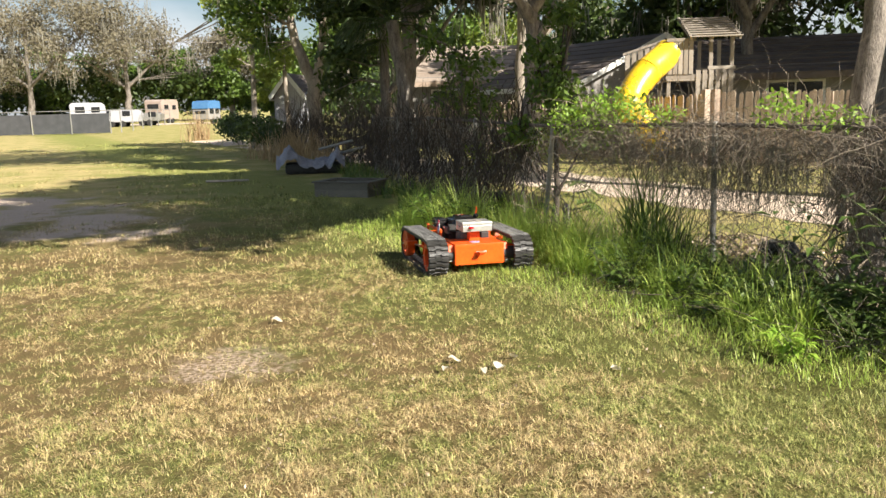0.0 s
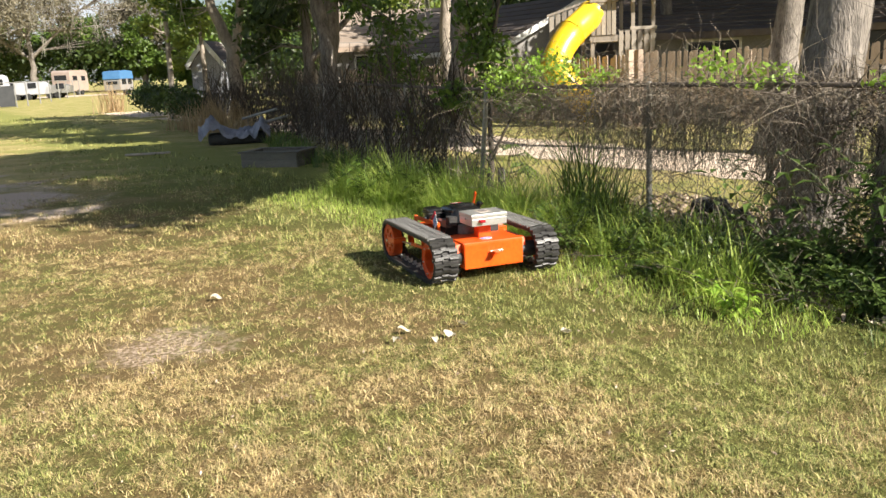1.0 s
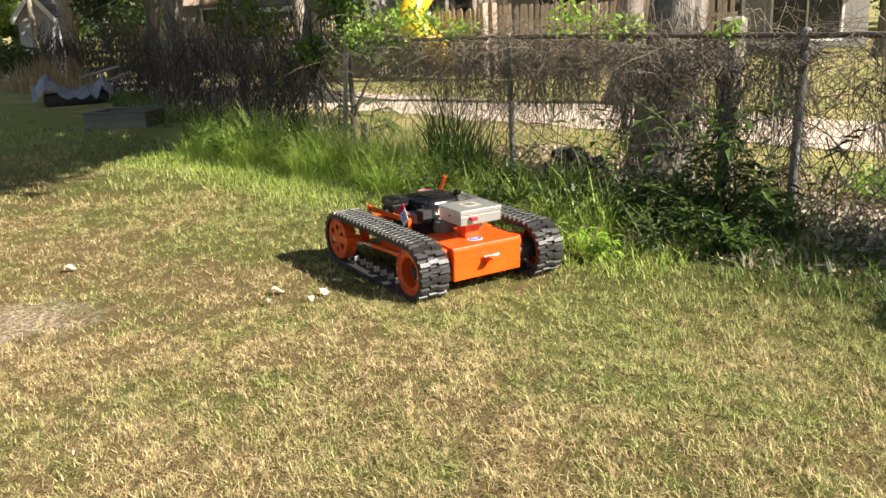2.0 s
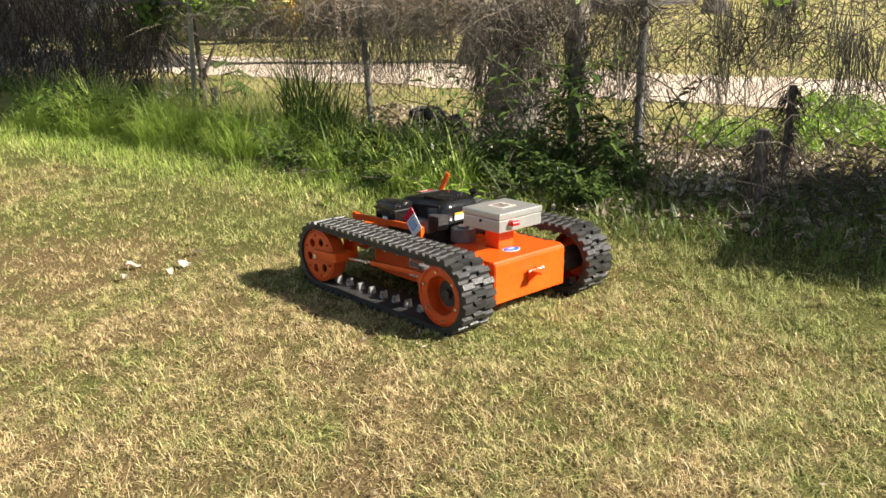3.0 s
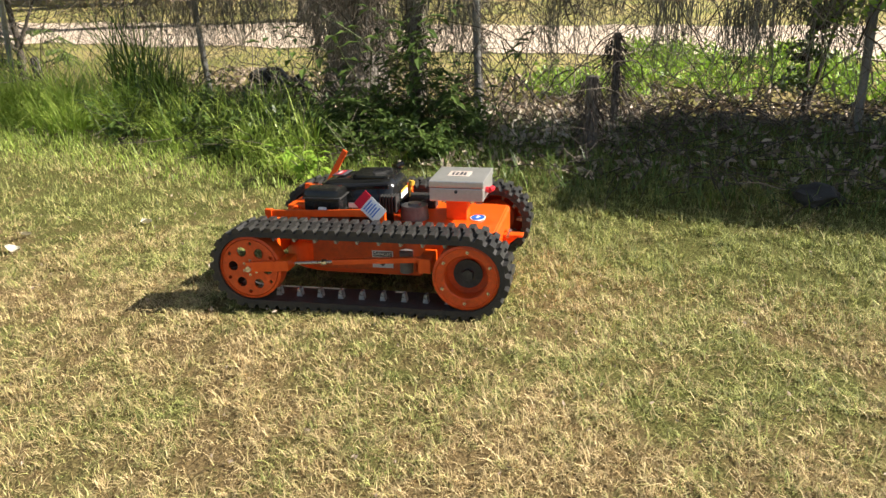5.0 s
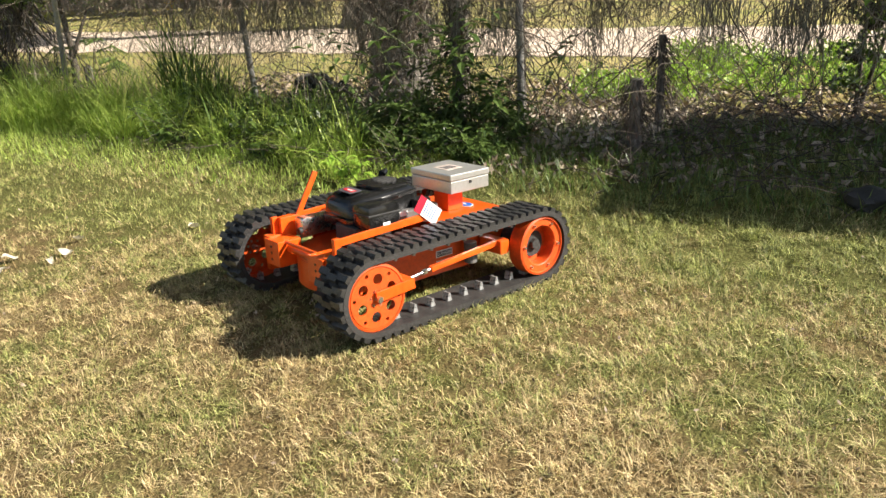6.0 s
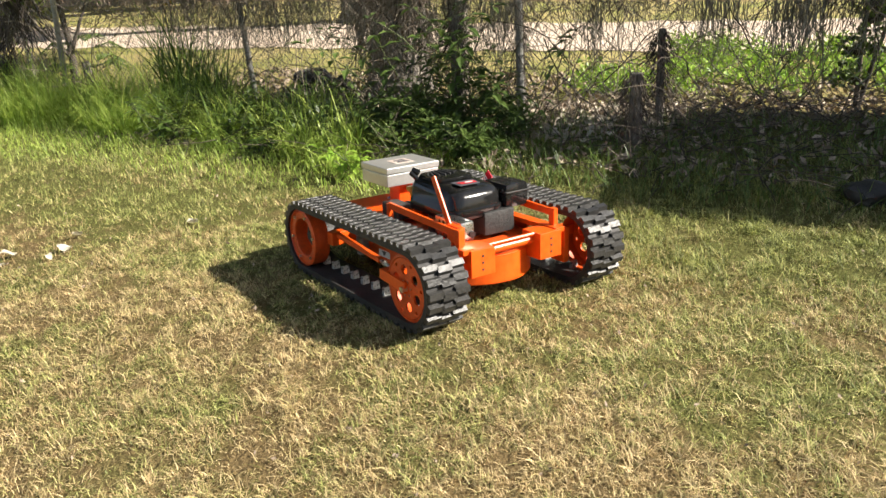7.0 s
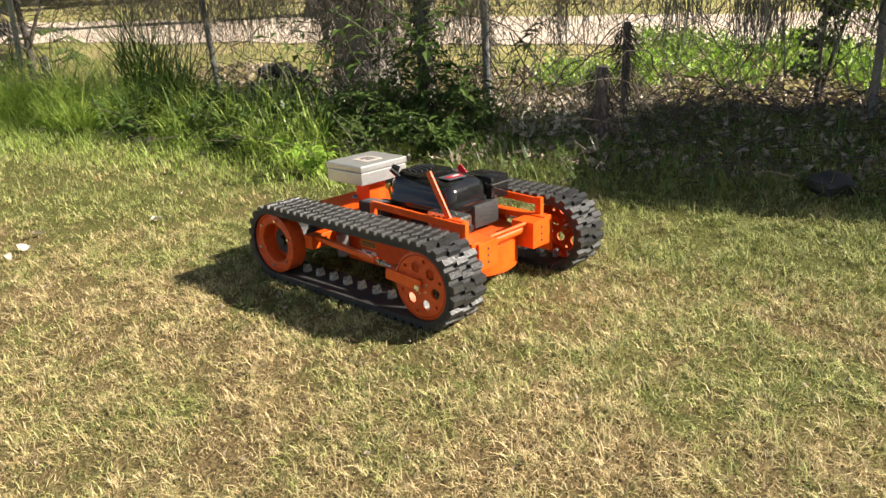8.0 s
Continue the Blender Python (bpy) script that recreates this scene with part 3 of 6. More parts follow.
def build_engine():
    bm = bmesh.new()
    # shroud: rounded loaf, higher at the front, built of shrinking outlines
    def outline(x0, x1, y0, y1, r, k=5):
        pts = []
        for cx, cy, a0 in ((x1 - r, y1 - r, 0), (x0 + r, y1 - r, 90), (x0 + r, y0 + r, 180), (x1 - r, y0 + r, 270)):
            pts += [(cx + math.cos(radians(a0 + 90 * i / k)) * r, cy + math.sin(radians(a0 + 90 * i / k)) * r) for i in range(k + 1)]
        return pts
    levels = [(0.315, 0.0), (0.322, -0.004), (0.36, -0.003), (0.366, 0.004), (0.412, 0.006), (0.436, 0.016), (0.450, 0.034), (0.456, 0.070)]
    rings = []
    for z, ins in levels:
        slope = 0.05 * (z - 0.315) / 0.15
        rings.append([bm.verts.new((u, v, z - slope * max(0.0, -u - 0.02) * 1.4)) for u, v in outline(-0.285 + ins * 1.3, 0.085 - ins, -0.125 + ins * 0.9, 0.140 - ins * 0.9, 0.058 - min(ins, 0.06) * 0.5)])
    k = len(rings[0])
    for a, b in zip(rings, rings[1:]):
        for i in range(k):
            bm.faces.new((a[i], a[(i + 1) % k], b[(i + 1) % k], b[i]))
    bm.faces.new(rings[-1])
    bm.faces.new(rings[0][::-1])
    bmesh.ops.recalc_face_normals(bm, faces=bm.faces)
    shroud = smooth(part("engine_shroud", bm, M_BLACK, mower, "glossy black engine cover"), 50)
    bm = bmesh.new()
    prism(bm, [(-0.13, -0.055), (-0.105, -0.085), (0.03, -0.085), (0.055, -0.05), (0.055, 0.075), (0.03, 0.105), (-0.105, 0.105), (-0.13, 0.075)], "z", 0.445, 0.463, 0.006)
    smooth(part("starter_cover", bm, M_BLACK, shroud, "raised starter cover with a grille"))
    for y0 in (-0.118, 0.112):
        bm = bmesh.new()
        bar(bm, (-0.25, y0, 0.405), (0.05, y0 * 0.98, 0.428), 0.014, 0.020, 0.004)
        part("shroud_ridge", bm, M_BLACK, shroud)
    for i in range(7):
        bm = bmesh.new()
        a = math.pi * (i - 3) / 9
        bar(bm, (0.0 + 0.03 * math.cos(a), 0.02 + 0.05 * math.sin(a), 0.4665), (0.0 - 0.055 * math.cos(a), 0.02 + 0.085 * math.sin(a), 0.4625), 0.006, 0.010, 0.001)
        part("grille_rib", bm, M_BLACK_MATT, shroud)
    bm = bmesh.new()
    prism(bm, [(-0.205, -0.03), (-0.145, -0.035), (-0.14, 0.075), (-0.20, 0.07)], "z", 0.4505, 0.4535)
    badge = part("badge", bm, M_TAGTEXT, shroud, "dark badge with a red stripe", pose(0, 0, 0.011, 0, -3.5, 0))
    bm = bmesh.new()
    prism(bm, [(-0.192, -0.022), (-0.165, -0.026), (-0.162, 0.062), (-0.186, 0.05)], "z", 0.4538, 0.4552)
    part("badge_stripe", bm, M_RED, badge)
    bm = bmesh.new()
    prism(bm, [(-0.182, -0.012), (-0.172, -0.013), (-0.171, 0.030), (-0.180, 0.028)], "z", 0.4556, 0.4562)
    part("badge_print", bm, M_WHITE, badge)
    for x0, x1 in ((-0.085, -0.012), (0.002, 0.034)):
        bm = bmesh.new()
        box(bm, x0, x1, 0.1375, 0.1405, 0.330, 0.358)
        part("sticker", bm, M_WHITE, shroud, "pale printed sticker")
        bm = bmesh.new()
        for i in range(3):
            box(bm, x0 + 0.005, x1 - 0.006, 0.1405, 0.1411, 0.336 + i * 0.007, 0.339 + i * 0.007)
        part("sticker_print", bm, M_REDCARD, shroud)
    bm = bmesh.new()
    rod(bm, (0.082, 0.105, 0.33), (0.092, 0.112, 0.385), 0.006)
    rod(bm, (0.092, 0.112, 0.383), (0.096, 0.114, 0.402), 0.014, seg=12)
    part("dipstick", bm, M_YELLOW_TAG, mower, "yellow oil dipstick cap")
    # air cleaner box
    bm = bmesh.new()
    box(bm, -0.292, -0.130, -0.246, -0.122, 0.328, 0.436, 0.024)
    cleaner = smooth(part("air_cleaner", bm, M_BLACK, mower, "black plastic air cleaner box"))
    bm = bmesh.new()
    box(bm, -0.295, -0.127, -0.249, -0.121, 0.394, 0.402, 0.003)
    part("cleaner_lid", bm, M_BLACK_MATT, cleaner)
    bm = bmesh.new()
    box(bm, -0.225, -0.190, -0.2482, -0.2458, 0.350, 0.362, 0.0)
    part("cleaner_mark", bm, M_WHITE, cleaner)
    # crankcase, cylinder fins
    bm = bmesh.new()
    rod(bm, (-0.09, 0, 0.214), (-0.09, 0, 0.318), 0.125, 0.115, 24)
    box(bm, -0.30, -0.12, -0.16, 0.0, 0.235, 0.335, 0.012)
    smooth(part("crankcase", bm, M_BLACK_MATT, mower, "dark cast crankcase"))
    for i in range(6):
        bm = bmesh.new()
        box(bm, 0.02 + i * 0.013, 0.026 + i * 0.013, -0.165, -0.10, 0.325, 0.395, 0.0)
        part("cooling_fin", bm, M_BLACK_MATT, mower)
    bm = bmesh.new()
    box(bm, -0.10, 0.02, -0.168, -0.12, 0.30, 0.36, 0.006)
    part("carburettor", bm, M_GREYTANK, mower)
    for x0, x1, y, z0, z1, mt_, lb in ((-0.115, -0.045, -0.175, 0.345, 0.366, M_WHITE, "white printed sticker"), (0.086, 0.088, None, 0.36, 0.385, M_WHITE, "white printed sticker")):
        bm = bmesh.new()
        if y is None:
            box(bm, x0, x1, -0.055, 0.06, z0, z1)
        else:
            box(bm, x0, x1, y - 0.001, y, z0, z1)
        part("sticker", bm, mt_, mower, lb)
    bm = bmesh.new()
    box(bm, 0.0861, 0.0885, -0.055, 0.06, 0.386, 0.396)
    part("sticker", bm, M_YELLOW_TAG, mower, "orange sticker strip")
    # muffler at the left rear with a guard
    bm = bmesh.new()
    box(bm, -0.385, -0.20, 0.118, 0.186, 0.262, 0.345, 0.012)
    muffler = smooth(part("muffler", bm, M_STEEL, mower, "shiny perforated muffler guard"))
    bm = bmesh.new()
    rod(bm, (-0.372, 0.135, 0.295), (-0.395, 0.135, 0.29), 0.014, seg=14)
    part("exhaust_pipe", bm, M_BLACK_MATT, muffler)
    for i in range(5):
        for j in range(2):
            bm = bmesh.new()
            rod(bm, (-0.35 + i * 0.028, 0.1845, 0.295 + j * 0.03), (-0.35 + i * 0.028, 0.1865, 0.295 + j * 0.03), 0.008, seg=8)
            part("guard_hole", bm, M_BLACK_MATT, muffler)
    # hanging card tag
    bm = bmesh.new()
    box(bm, -0.037, 0.037, -0.001, 0.001, -0.075, 0.050, 0.0)
    tag = part("hang_tag", bm, M_WHITE, mower, "white card tag with red top", pose(-0.005, -0.250, 0.378, -14, -48, 8))
    bm = bmesh.new()
    box(bm, -0.037, 0.037, -0.0026, 0.0026, 0.014, 0.050)
    part("tag_head", bm, M_REDCARD, tag)
    for i in range(5):
        bm = bmesh.new()
        box(bm, -0.026, 0.026 - 0.008 * (i % 2), -0.0022, 0.0022, -0.048 + i * 0.012, -0.043 + i * 0.012)
        part("tag_print", bm, M_BLUE, tag)
    # grey oil tank and hose before the box
    bm = bmesh.new()
    rod(bm, (0.145, -0.055, 0.273), (0.145, -0.055, 0.335), 0.062, 0.058, 24)
    rod(bm, (0.145, -0.055, 0.335), (0.145, -0.055, 0.345), 0.03, 0.028, 16)
    smooth(part("oil_tank", bm, M_GREYTANK, mower, "grey moulded oil tank"))
    bm = bmesh.new()
    rod(bm, (0.10, -0.03, 0.272), (0.16, 0.09, 0.31), 0.012)
    rod(bm, (0.16, 0.09, 0.31), (0.10, 0.16, 0.275), 0.012)
    part("hose", bm, M_BLACK_MATT, mower)
    bm = bmesh.new()
    box(bm, 0.06, 0.20, 0.12, 0.20, 0.265, 0.33, 0.01)
    part("battery", bm, M_BLACK_MATT, mower)
    bm = bmesh.new()
    rod(bm, (0.02, 0.10, 0.43), (0.05, 0.135, 0.475), 0.012, 0.010)
    rod(bm, (0.035, 0.10, 0.47), (0.06, 0.115, 0.48), 0.014)
    part("fuel_cap", bm, M_BLACK, mower)


build_engine()


def build_control_box():
    bm = bmesh.new()
    box(bm, 0.285, 0.375, -0.05, 0.05, 0.272, 0.377, 0.003)
    part("pedestal", bm, M_ORANGE, mower)
    bm = bmesh.new()
    box(bm, 0.231, 0.460, -0.139, 0.143, 0.376, 0.432, 0.004)
    case = part("control_box", bm, M_ALU, mower, "brushed aluminium control box")
    bm = bmesh.new()
    box(bm, 0.228, 0.463, -0.142, 0.146, 0.434, 0.464, 0.005)
    lid = part("lid", bm, M_ALU, case)
    bm = bmesh.new()
    box(bm, 0.29, 0.385, -0.045, 0.055, 0.4645, 0.4655)
    st = part("sticker", bm, M_FADED, lid, "faded printed sticker on the lid")
    bm = bmesh.new()
    for i in range(4):
        box(bm, 0.306 + i * 0.017, 0.316 + i * 0.017, -0.028, 0.035 - 0.01 * (i % 2), 0.4658, 0.4663)
    part("sticker_print", bm, M_TAGTEXT, st)
    bm = bmesh.new()
    rod(bm, (0.461, -0.07, 0.415), (0.478, -0.07, 0.415), 0.013, seg=14)
    rod(bm, (0.478, -0.078, 0.415), (0.488, -0.045, 0.417), 0.012, seg=14)
    part("switch", bm, M_RED, case, "red key switch")
    bm = bmesh.new()
    rod(bm, (0.345, -0.139, 0.418), (0.345, -0.144, 0.418), 0.007, seg=12)
    part("latch", bm, M_BLACK_MATT, case)


build_control_box()

# ---------- tools for plants ----------
RNG = np.random.default_rng(7)


def tubes(paths, sides=3):
    """Verts and faces of thin tubes along lists of points; each path is (points, radii)."""
    vs, fs, base = [], [], 0
    ang = np.arange(sides) * 2 * np.pi / sides
    for pts, rad in paths:
        pts = np.asarray(pts, float)
        rad = np.broadcast_to(np.asarray(rad, float), (len(pts),))
        d = np.gradient(pts, axis=0)
        d /= np.linalg.norm(d, axis=1)[:, None] + 1e-9
        ref = np.where(np.abs(d[:, 2:3]) > 0.9, np.array([[1.0, 0, 0]]), np.array([[0, 0, 1.0]]))
        u = np.cross(d, ref)
        u /= np.linalg.norm(u, axis=1)[:, None] + 1e-9
        v = np.cross(d, u)
        ring = pts[:, None, :] + rad[:, None, None] * (np.cos(ang)[None, :, None] * u[:, None, :] + np.sin(ang)[None, :, None] * v[:, None, :])
        vs.append(ring.reshape(-1, 3))
        k = len(pts)
        i = np.arange(k - 1)[:, None] * sides
        j = np.arange(sides)[None, :]
        j2 = (j + 1) % sides
        fs.append(np.stack([i + j, i + j2, i + sides + j2, i + sides + j], -1).reshape(-1, 4) + base)
        base += k * sides
    return np.concatenate(vs), np.concatenate(fs)


def blades(p, h, w, way, bend, segs=2, droop=0.0):
    """Tapered grass blades from points p: heights h, widths w, headings way, how far the tip leans out (bend, of h)."""
    k = len(p)
    t = np.linspace(0, 1, segs + 1)
    dx, dy = np.cos(way), np.sin(way)
    out = (t[None, :] ** 1.6) * (bend * h)[:, None]
    up = h[:, None] * (t[None, :] - droop * t[None, :] ** 3 * np.minimum(bend, 1.2)[:, None])
    c = np.stack([p[:, 0:1] + dx[:, None] * out, p[:, 1:2] + dy[:, None] * out, p[:, 2:3] + up], -1)
    wid = w[:, None] * (1 - 0.92 * t[None, :] ** 1.5) / 2
    side = np.stack([-dy, dx, np.zeros(k)], -1)[:, None, :] * wid[..., None]
    vs = np.stack([c - side, c + side], 2).reshape(-1, 3)
    base = (np.arange(k) * (segs + 1) * 2)[:, None]
    i = np.arange(segs)[None, :] * 2
    fs = np.stack([base + i, base + i + 1, base + i + 3, base + i + 2], -1).reshape(-1, 4)
    return vs, fs


def leaf_cloud(centres, radii, count, size, flat=0.6, seed=1, droop=0.3):
    """Small pointed leaves scattered through soft clumps, denser to their outside."""
    r = np.random.default_rng(seed)
    centres, radii = np.asarray(centres, float), np.asarray(radii, float)
    if radii.ndim == 1:
        radii = np.stack([radii, radii, radii * flat], -1)
    wgt = radii[:, 0] ** 2
    pick = r.choice(len(centres), count, p=wgt / wgt.sum())
    d = r.normal(size=(count, 3))
    d /= np.linalg.norm(d, axis=1)[:, None]
    p = centres[pick] + d * radii[pick] * (r.random(count) ** 0.45)[:, None] * (0.75 + 0.5 * r.random(count))[:, None]
    a = r.normal(size=(count, 3))
    a[:, 2] -= droop
    a /= np.linalg.norm(a, axis=1)[:, None]
    b = np.cross(a, r.normal(size=(count, 3)))
    b /= np.linalg.norm(b, axis=1)[:, None] + 1e-9
    s = (size * (0.6 + 0.8 * r.random(count)))[:, None]
    vs = np.stack([p - a * s * 0.5, p + b * s * 0.24, p + a * s * 0.5, p - b * s * 0.24], 1).reshape(-1, 3)
    fs = np.arange(count * 4).reshape(-1, 4)
    return vs, fs


def wander(p, way, length, steps, stray, r, pull=(0, 0, 0)):
    """A crooked line of points."""
    p, way = np.array(p, float), np.array(way, float)
    pts = [p.copy()]
    for _ in range(steps):
        way = way + r.normal(size=3) * stray + np.array(pull)
        way /= np.linalg.norm(way)
        p = p + way * length / steps
        pts.append(p.copy())
    return np.array(pts)


def join(pairs):
    vs, fs, k = [], [], 0
    for v, f in pairs:
        vs.append(v)
        fs.append(f + k)
        k += len(v)
    return np.concatenate(vs), np.concatenate(fs)


def stuff(name, vf, mat, label, category):
    return tagged(new(name, sheet_mesh(name, *vf, mat)), label, category, kind="stuff")


def np_part(name, vf, mat, parent, label="", is_smooth=False):
    ob = new(name, sheet_mesh(name, *vf, mat, is_smooth))
    ob.parent = parent
    return tagged(ob, label)


def ground_at(xy):
    return np.array([lie(x, y) for x, y in xy])


M_TALL = material("tall_grass", (0.16, 0.30, 0.035), (0.76, 0.86, 0.22), 0.42, scale=2, island=0.75, bump=0, through_light=0.5)
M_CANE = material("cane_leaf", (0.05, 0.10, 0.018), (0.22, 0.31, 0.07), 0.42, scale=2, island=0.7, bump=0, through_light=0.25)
M_WEED = material("weed_leaf", (0.030, 0.062, 0.014), (0.15, 0.22, 0.05), 0.40, scale=2, island=0.75, bump=0, through_light=0.25)
M_FRESH = material("fresh_leaf", (0.20, 0.36, 0.04), (0.38, 0.52, 0.08), 0.42, scale=2, island=0.7, bump=0, through_light=0.35)
M_STEM = material("green_stem", (0.06, 0.09, 0.03), (0.15, 0.17, 0.06), 0.6, scale=8, bump=0)
M_TWIG = material("dry_twig", (0.07, 0.055, 0.04), (0.34, 0.28, 0.21), 0.8, scale=3, island=0.7, bump=0)
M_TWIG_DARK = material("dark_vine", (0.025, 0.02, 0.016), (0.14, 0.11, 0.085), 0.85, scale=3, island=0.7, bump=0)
M_MOSS = material("hanging_moss", (0.13, 0.12, 0.09), (0.40, 0.38, 0.31), 0.9, scale=3, island=0.6, bump=0, through_light=0.1)
M_BARK = material("oak_bark", (0.05, 0.042, 0.035), (0.34, 0.30, 0.26), 0.9, scale=4, fine=22, bump=1.0, stretch=(3, 3, 0.7))
M_BARK_PALE = material("pale_bark", (0.14, 0.115, 0.09), (0.46, 0.40, 0.33), 0.9, scale=3, fine=20, bump=0.8, stretch=(3, 3, 0.8))
M_DRYGRASS = material("dry_grass", (0.30, 0.20, 0.10), (0.62, 0.47, 0.27), 0.7, scale=2, island=0.8, bump=0, through_light=0.2)
M_PALELITTER = material("sunlit_litter", (0.34, 0.27, 0.20), (0.72, 0.64, 0.53), 0.8, scale=2, island=0.85, bump=0)
M_LITTER = material("leaf_litter", (0.13, 0.09, 0.06), (0.62, 0.50, 0.38), 0.85, scale=2, island=0.85, bump=0)
M_LEAF_MID = material("tree_leaf", (0.035, 0.075, 0.012), (0.17, 0.26, 0.04), 0.5, scale=0.6, fine=3, island=0.55, bump=0, through_light=0.3)
M_LEAF_DARK = material("dark_tree_leaf", (0.015, 0.032, 0.008), (0.085, 0.13, 0.025), 0.5, scale=0.6, fine=3, island=0.55, bump=0, through_light=0.25)
M_LEAF_LIGHT = material("light_tree_leaf", (0.12, 0.18, 0.025), (0.34, 0.40, 0.08), 0.5, scale=0.6, fine=3, island=0.55, bump=0, through_light=0.35)
M_LEAF_OAK = material("grey_oak_leaf", (0.09, 0.075, 0.05), (0.30, 0.27, 0.18), 0.7, scale=0.3, fine=2, island=0.55, bump=0, through_light=0.2)

# ---------- lawn ----------


def field(x, y, cell, seed):
    """Smooth value noise from 0 to 1 over the plan, one value a cell."""
    g = np.random.default_rng(seed).random((97, 97))
    u, v = x / cell + 40, y / cell + 40
    i, j = np.floor(u).astype(int), np.floor(v).astype(int)
    f, e = u - i, v - j
    f, e = f * f * (3 - 2 * f), e * e * (3 - 2 * e)
    i0, i1, j0, j1 = i % 97, (i + 1) % 97, j % 97, (j + 1) % 97
    return (g[i0, j0] * (1 - f) + g[i1, j0] * f) * (1 - e) + (g[i0, j1] * (1 - f) + g[i1, j1] * f) * e


def build_lawn():
    r = np.random.default_rng(3)
    sets = []
    # rings of thinner and coarser turf with distance; the blades stand in tufts with thin places between
    for count, near, far, h, w, flat, tuft in ((380000, 1.4, 4.5, 0.027, 0.0030, 1.25, 0.015), (290000, 4.2, 8.2, 0.034, 0.0042, 1.1, 0.022), (150000, 7.8, 15.0, 0.046, 0.0075, 1.0, 0.045), (80000, 14.0, 44.0, 0.055, 0.017, 0.8, 0.10)):
        tufts = count // 14
        d = near + (far - near) * r.random(tufts) ** 0.8
        a = radians(66 if near < 7 else 82) + (r.random(tufts) - 0.5) * radians(112) + r.normal(size=tufts) * radians(5)
        tx, ty = np.cos(a) * d, np.sin(a) * d
        tall = 0.45 + 0.95 * r.random(tufts) ** 1.5
        head = r.random(tufts) * 2 * np.pi
        pick = r.integers(tufts, size=count)
        x, y = tx[pick] + r.normal(size=count) * tuft, ty[pick] + r.normal(size=count) * tuft
        s, n = x * SX + y * SY, x * 0.88 + y * 0.475
        bare = np.hypot((x + 1.35) / 0.42, (y - 4.85) / 0.30) + 0.35 * np.sin(x * 9) * np.sin(y * 11)
        drive = np.hypot(((x + 9.6) * 0.84 - (y - 14.2) * 0.54) / 6.4, ((x + 9.6) * 0.54 + (y - 14.2) * 0.84) / 2.2) + (field(x, y, 0.8, 5) - 0.5) * 1.0
        thick = 0.55 * field(x, y, 0.13, 1) + 0.45 * field(x, y, 0.05, 2) if near < 7 else 0.4 + 0.4 * field(x, y, 0.4, 4)
        keep = ((n < 5.0) | (s > 30)) & ((bare > 1) | (r.random(count) < 0.22)) & ((drive > 1) | (r.random(count) < 0.12)) & (r.random(count) < np.clip((thick - 0.22) / 0.26, 0.14, 1))
        x, y, n, pick, thick = x[keep], y[keep], n[keep], pick[keep], thick[keep]
        k = len(x)
        lush = np.clip((n - 2.2) / 2.2, 0, 1)
        patchy = (0.55 + 0.8 * thick) * (0.75 + 0.5 * field(x, y, 0.6, 6))
        p = np.stack([x, y, ground_at(np.stack([x, y], 1)) - 0.002], 1)
        hh = h * (0.45 + 0.9 * r.random(k)) * tall[pick] * patchy * (1 + 1.2 * lush * r.random(k))
        bend = flat * (0.15 + 1.6 * r.random(k)) * (1 - 0.4 * lush)
        sets.append(blades(p, hh, w * (0.5 + 0.9 * r.random(k)), head[pick] + r.normal(size=k) * 1.3, bend, 2 if near < 4 else 1, 0.35))
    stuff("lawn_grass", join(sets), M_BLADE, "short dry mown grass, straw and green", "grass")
    # scraps of dead leaf caught in the turf
    k = 1500
    d, a = 1.6 + 6.0 * r.random(k) ** 0.8, radians(66) + (r.random(k) - 0.5) * radians(110)
    q = np.stack([np.cos(a) * d, np.sin(a) * d], 1)
    c = np.concatenate([q, (ground_at(q) + 0.016)[:, None]], 1)
    stuff("leaf_scraps", leaf_cloud(c, np.full(k, 0.006), k, 0.018, 0.5, 14), M_LITTER, "small scraps of dead leaf in the turf", "leaf litter")


build_lawn()


def build_tall_grass():
    r = np.random.default_rng(11)
    sets = []
    # tufts along the foot of the fence
    for _ in range(540):
        s = r.uniform(3.3, 9.6)
        front = 4.12 + 0.40 * min(1.0, max(0.0, (s - 3.6) / 1.3)) + 0.10 * math.sin(s * 5.1)
        n = front + abs(r.normal()) * 0.34
        if n > 5.5 or (s < 4.2 and r.random() < 0.5):
            continue
        x, y = fw(s, n)
        tall = r.uniform(0.30, 0.74) * (0.55 + 0.45 * min(1, max(0.0, n - front) / 0.35)) * (0.72 if s < 5.1 else 1.0)
        k = int(r.integers(12, 30))
        px = np.stack([x + r.normal(size=k) * 0.045, y + r.normal(size=k) * 0.045, np.full(k, lie(x, y))], 1)
        sets.append(blades(px, tall * (0.45 + 0.85 * r.random(k)), 0.006 + 0.008 * r.random(k), r.random(k) * 2 * np.pi, 0.25 + 1.0 * r.random(k) ** 1.2, 4, 0.5))
    # lower blades before it
    k = 11000
    s, n = r.uniform(2.6, 10, k), 3.65 + 1.15 * r.random(k) ** 0.7
    px = np.stack([s * SX + n * 0.88, s * SY + n * 0.475, np.zeros(k)], 1)
    sets.append(blades(px, 0.03 + 0.18 * r.random(k) ** 1.5 * (n - 3.4) / 1.2, 0.004 + 0.004 * r.random(k), r.random(k) * 2 * np.pi, 0.3 + r.random(k), 3, 0.3))
    stuff("tall_grass", join(sets), M_TALL, "bright green tall grass along the fence foot", "grass")


build_tall_grass()

# ---------- chain-link fence ----------
FENCE_N, FENCE_TOP = 5.35, 1.30


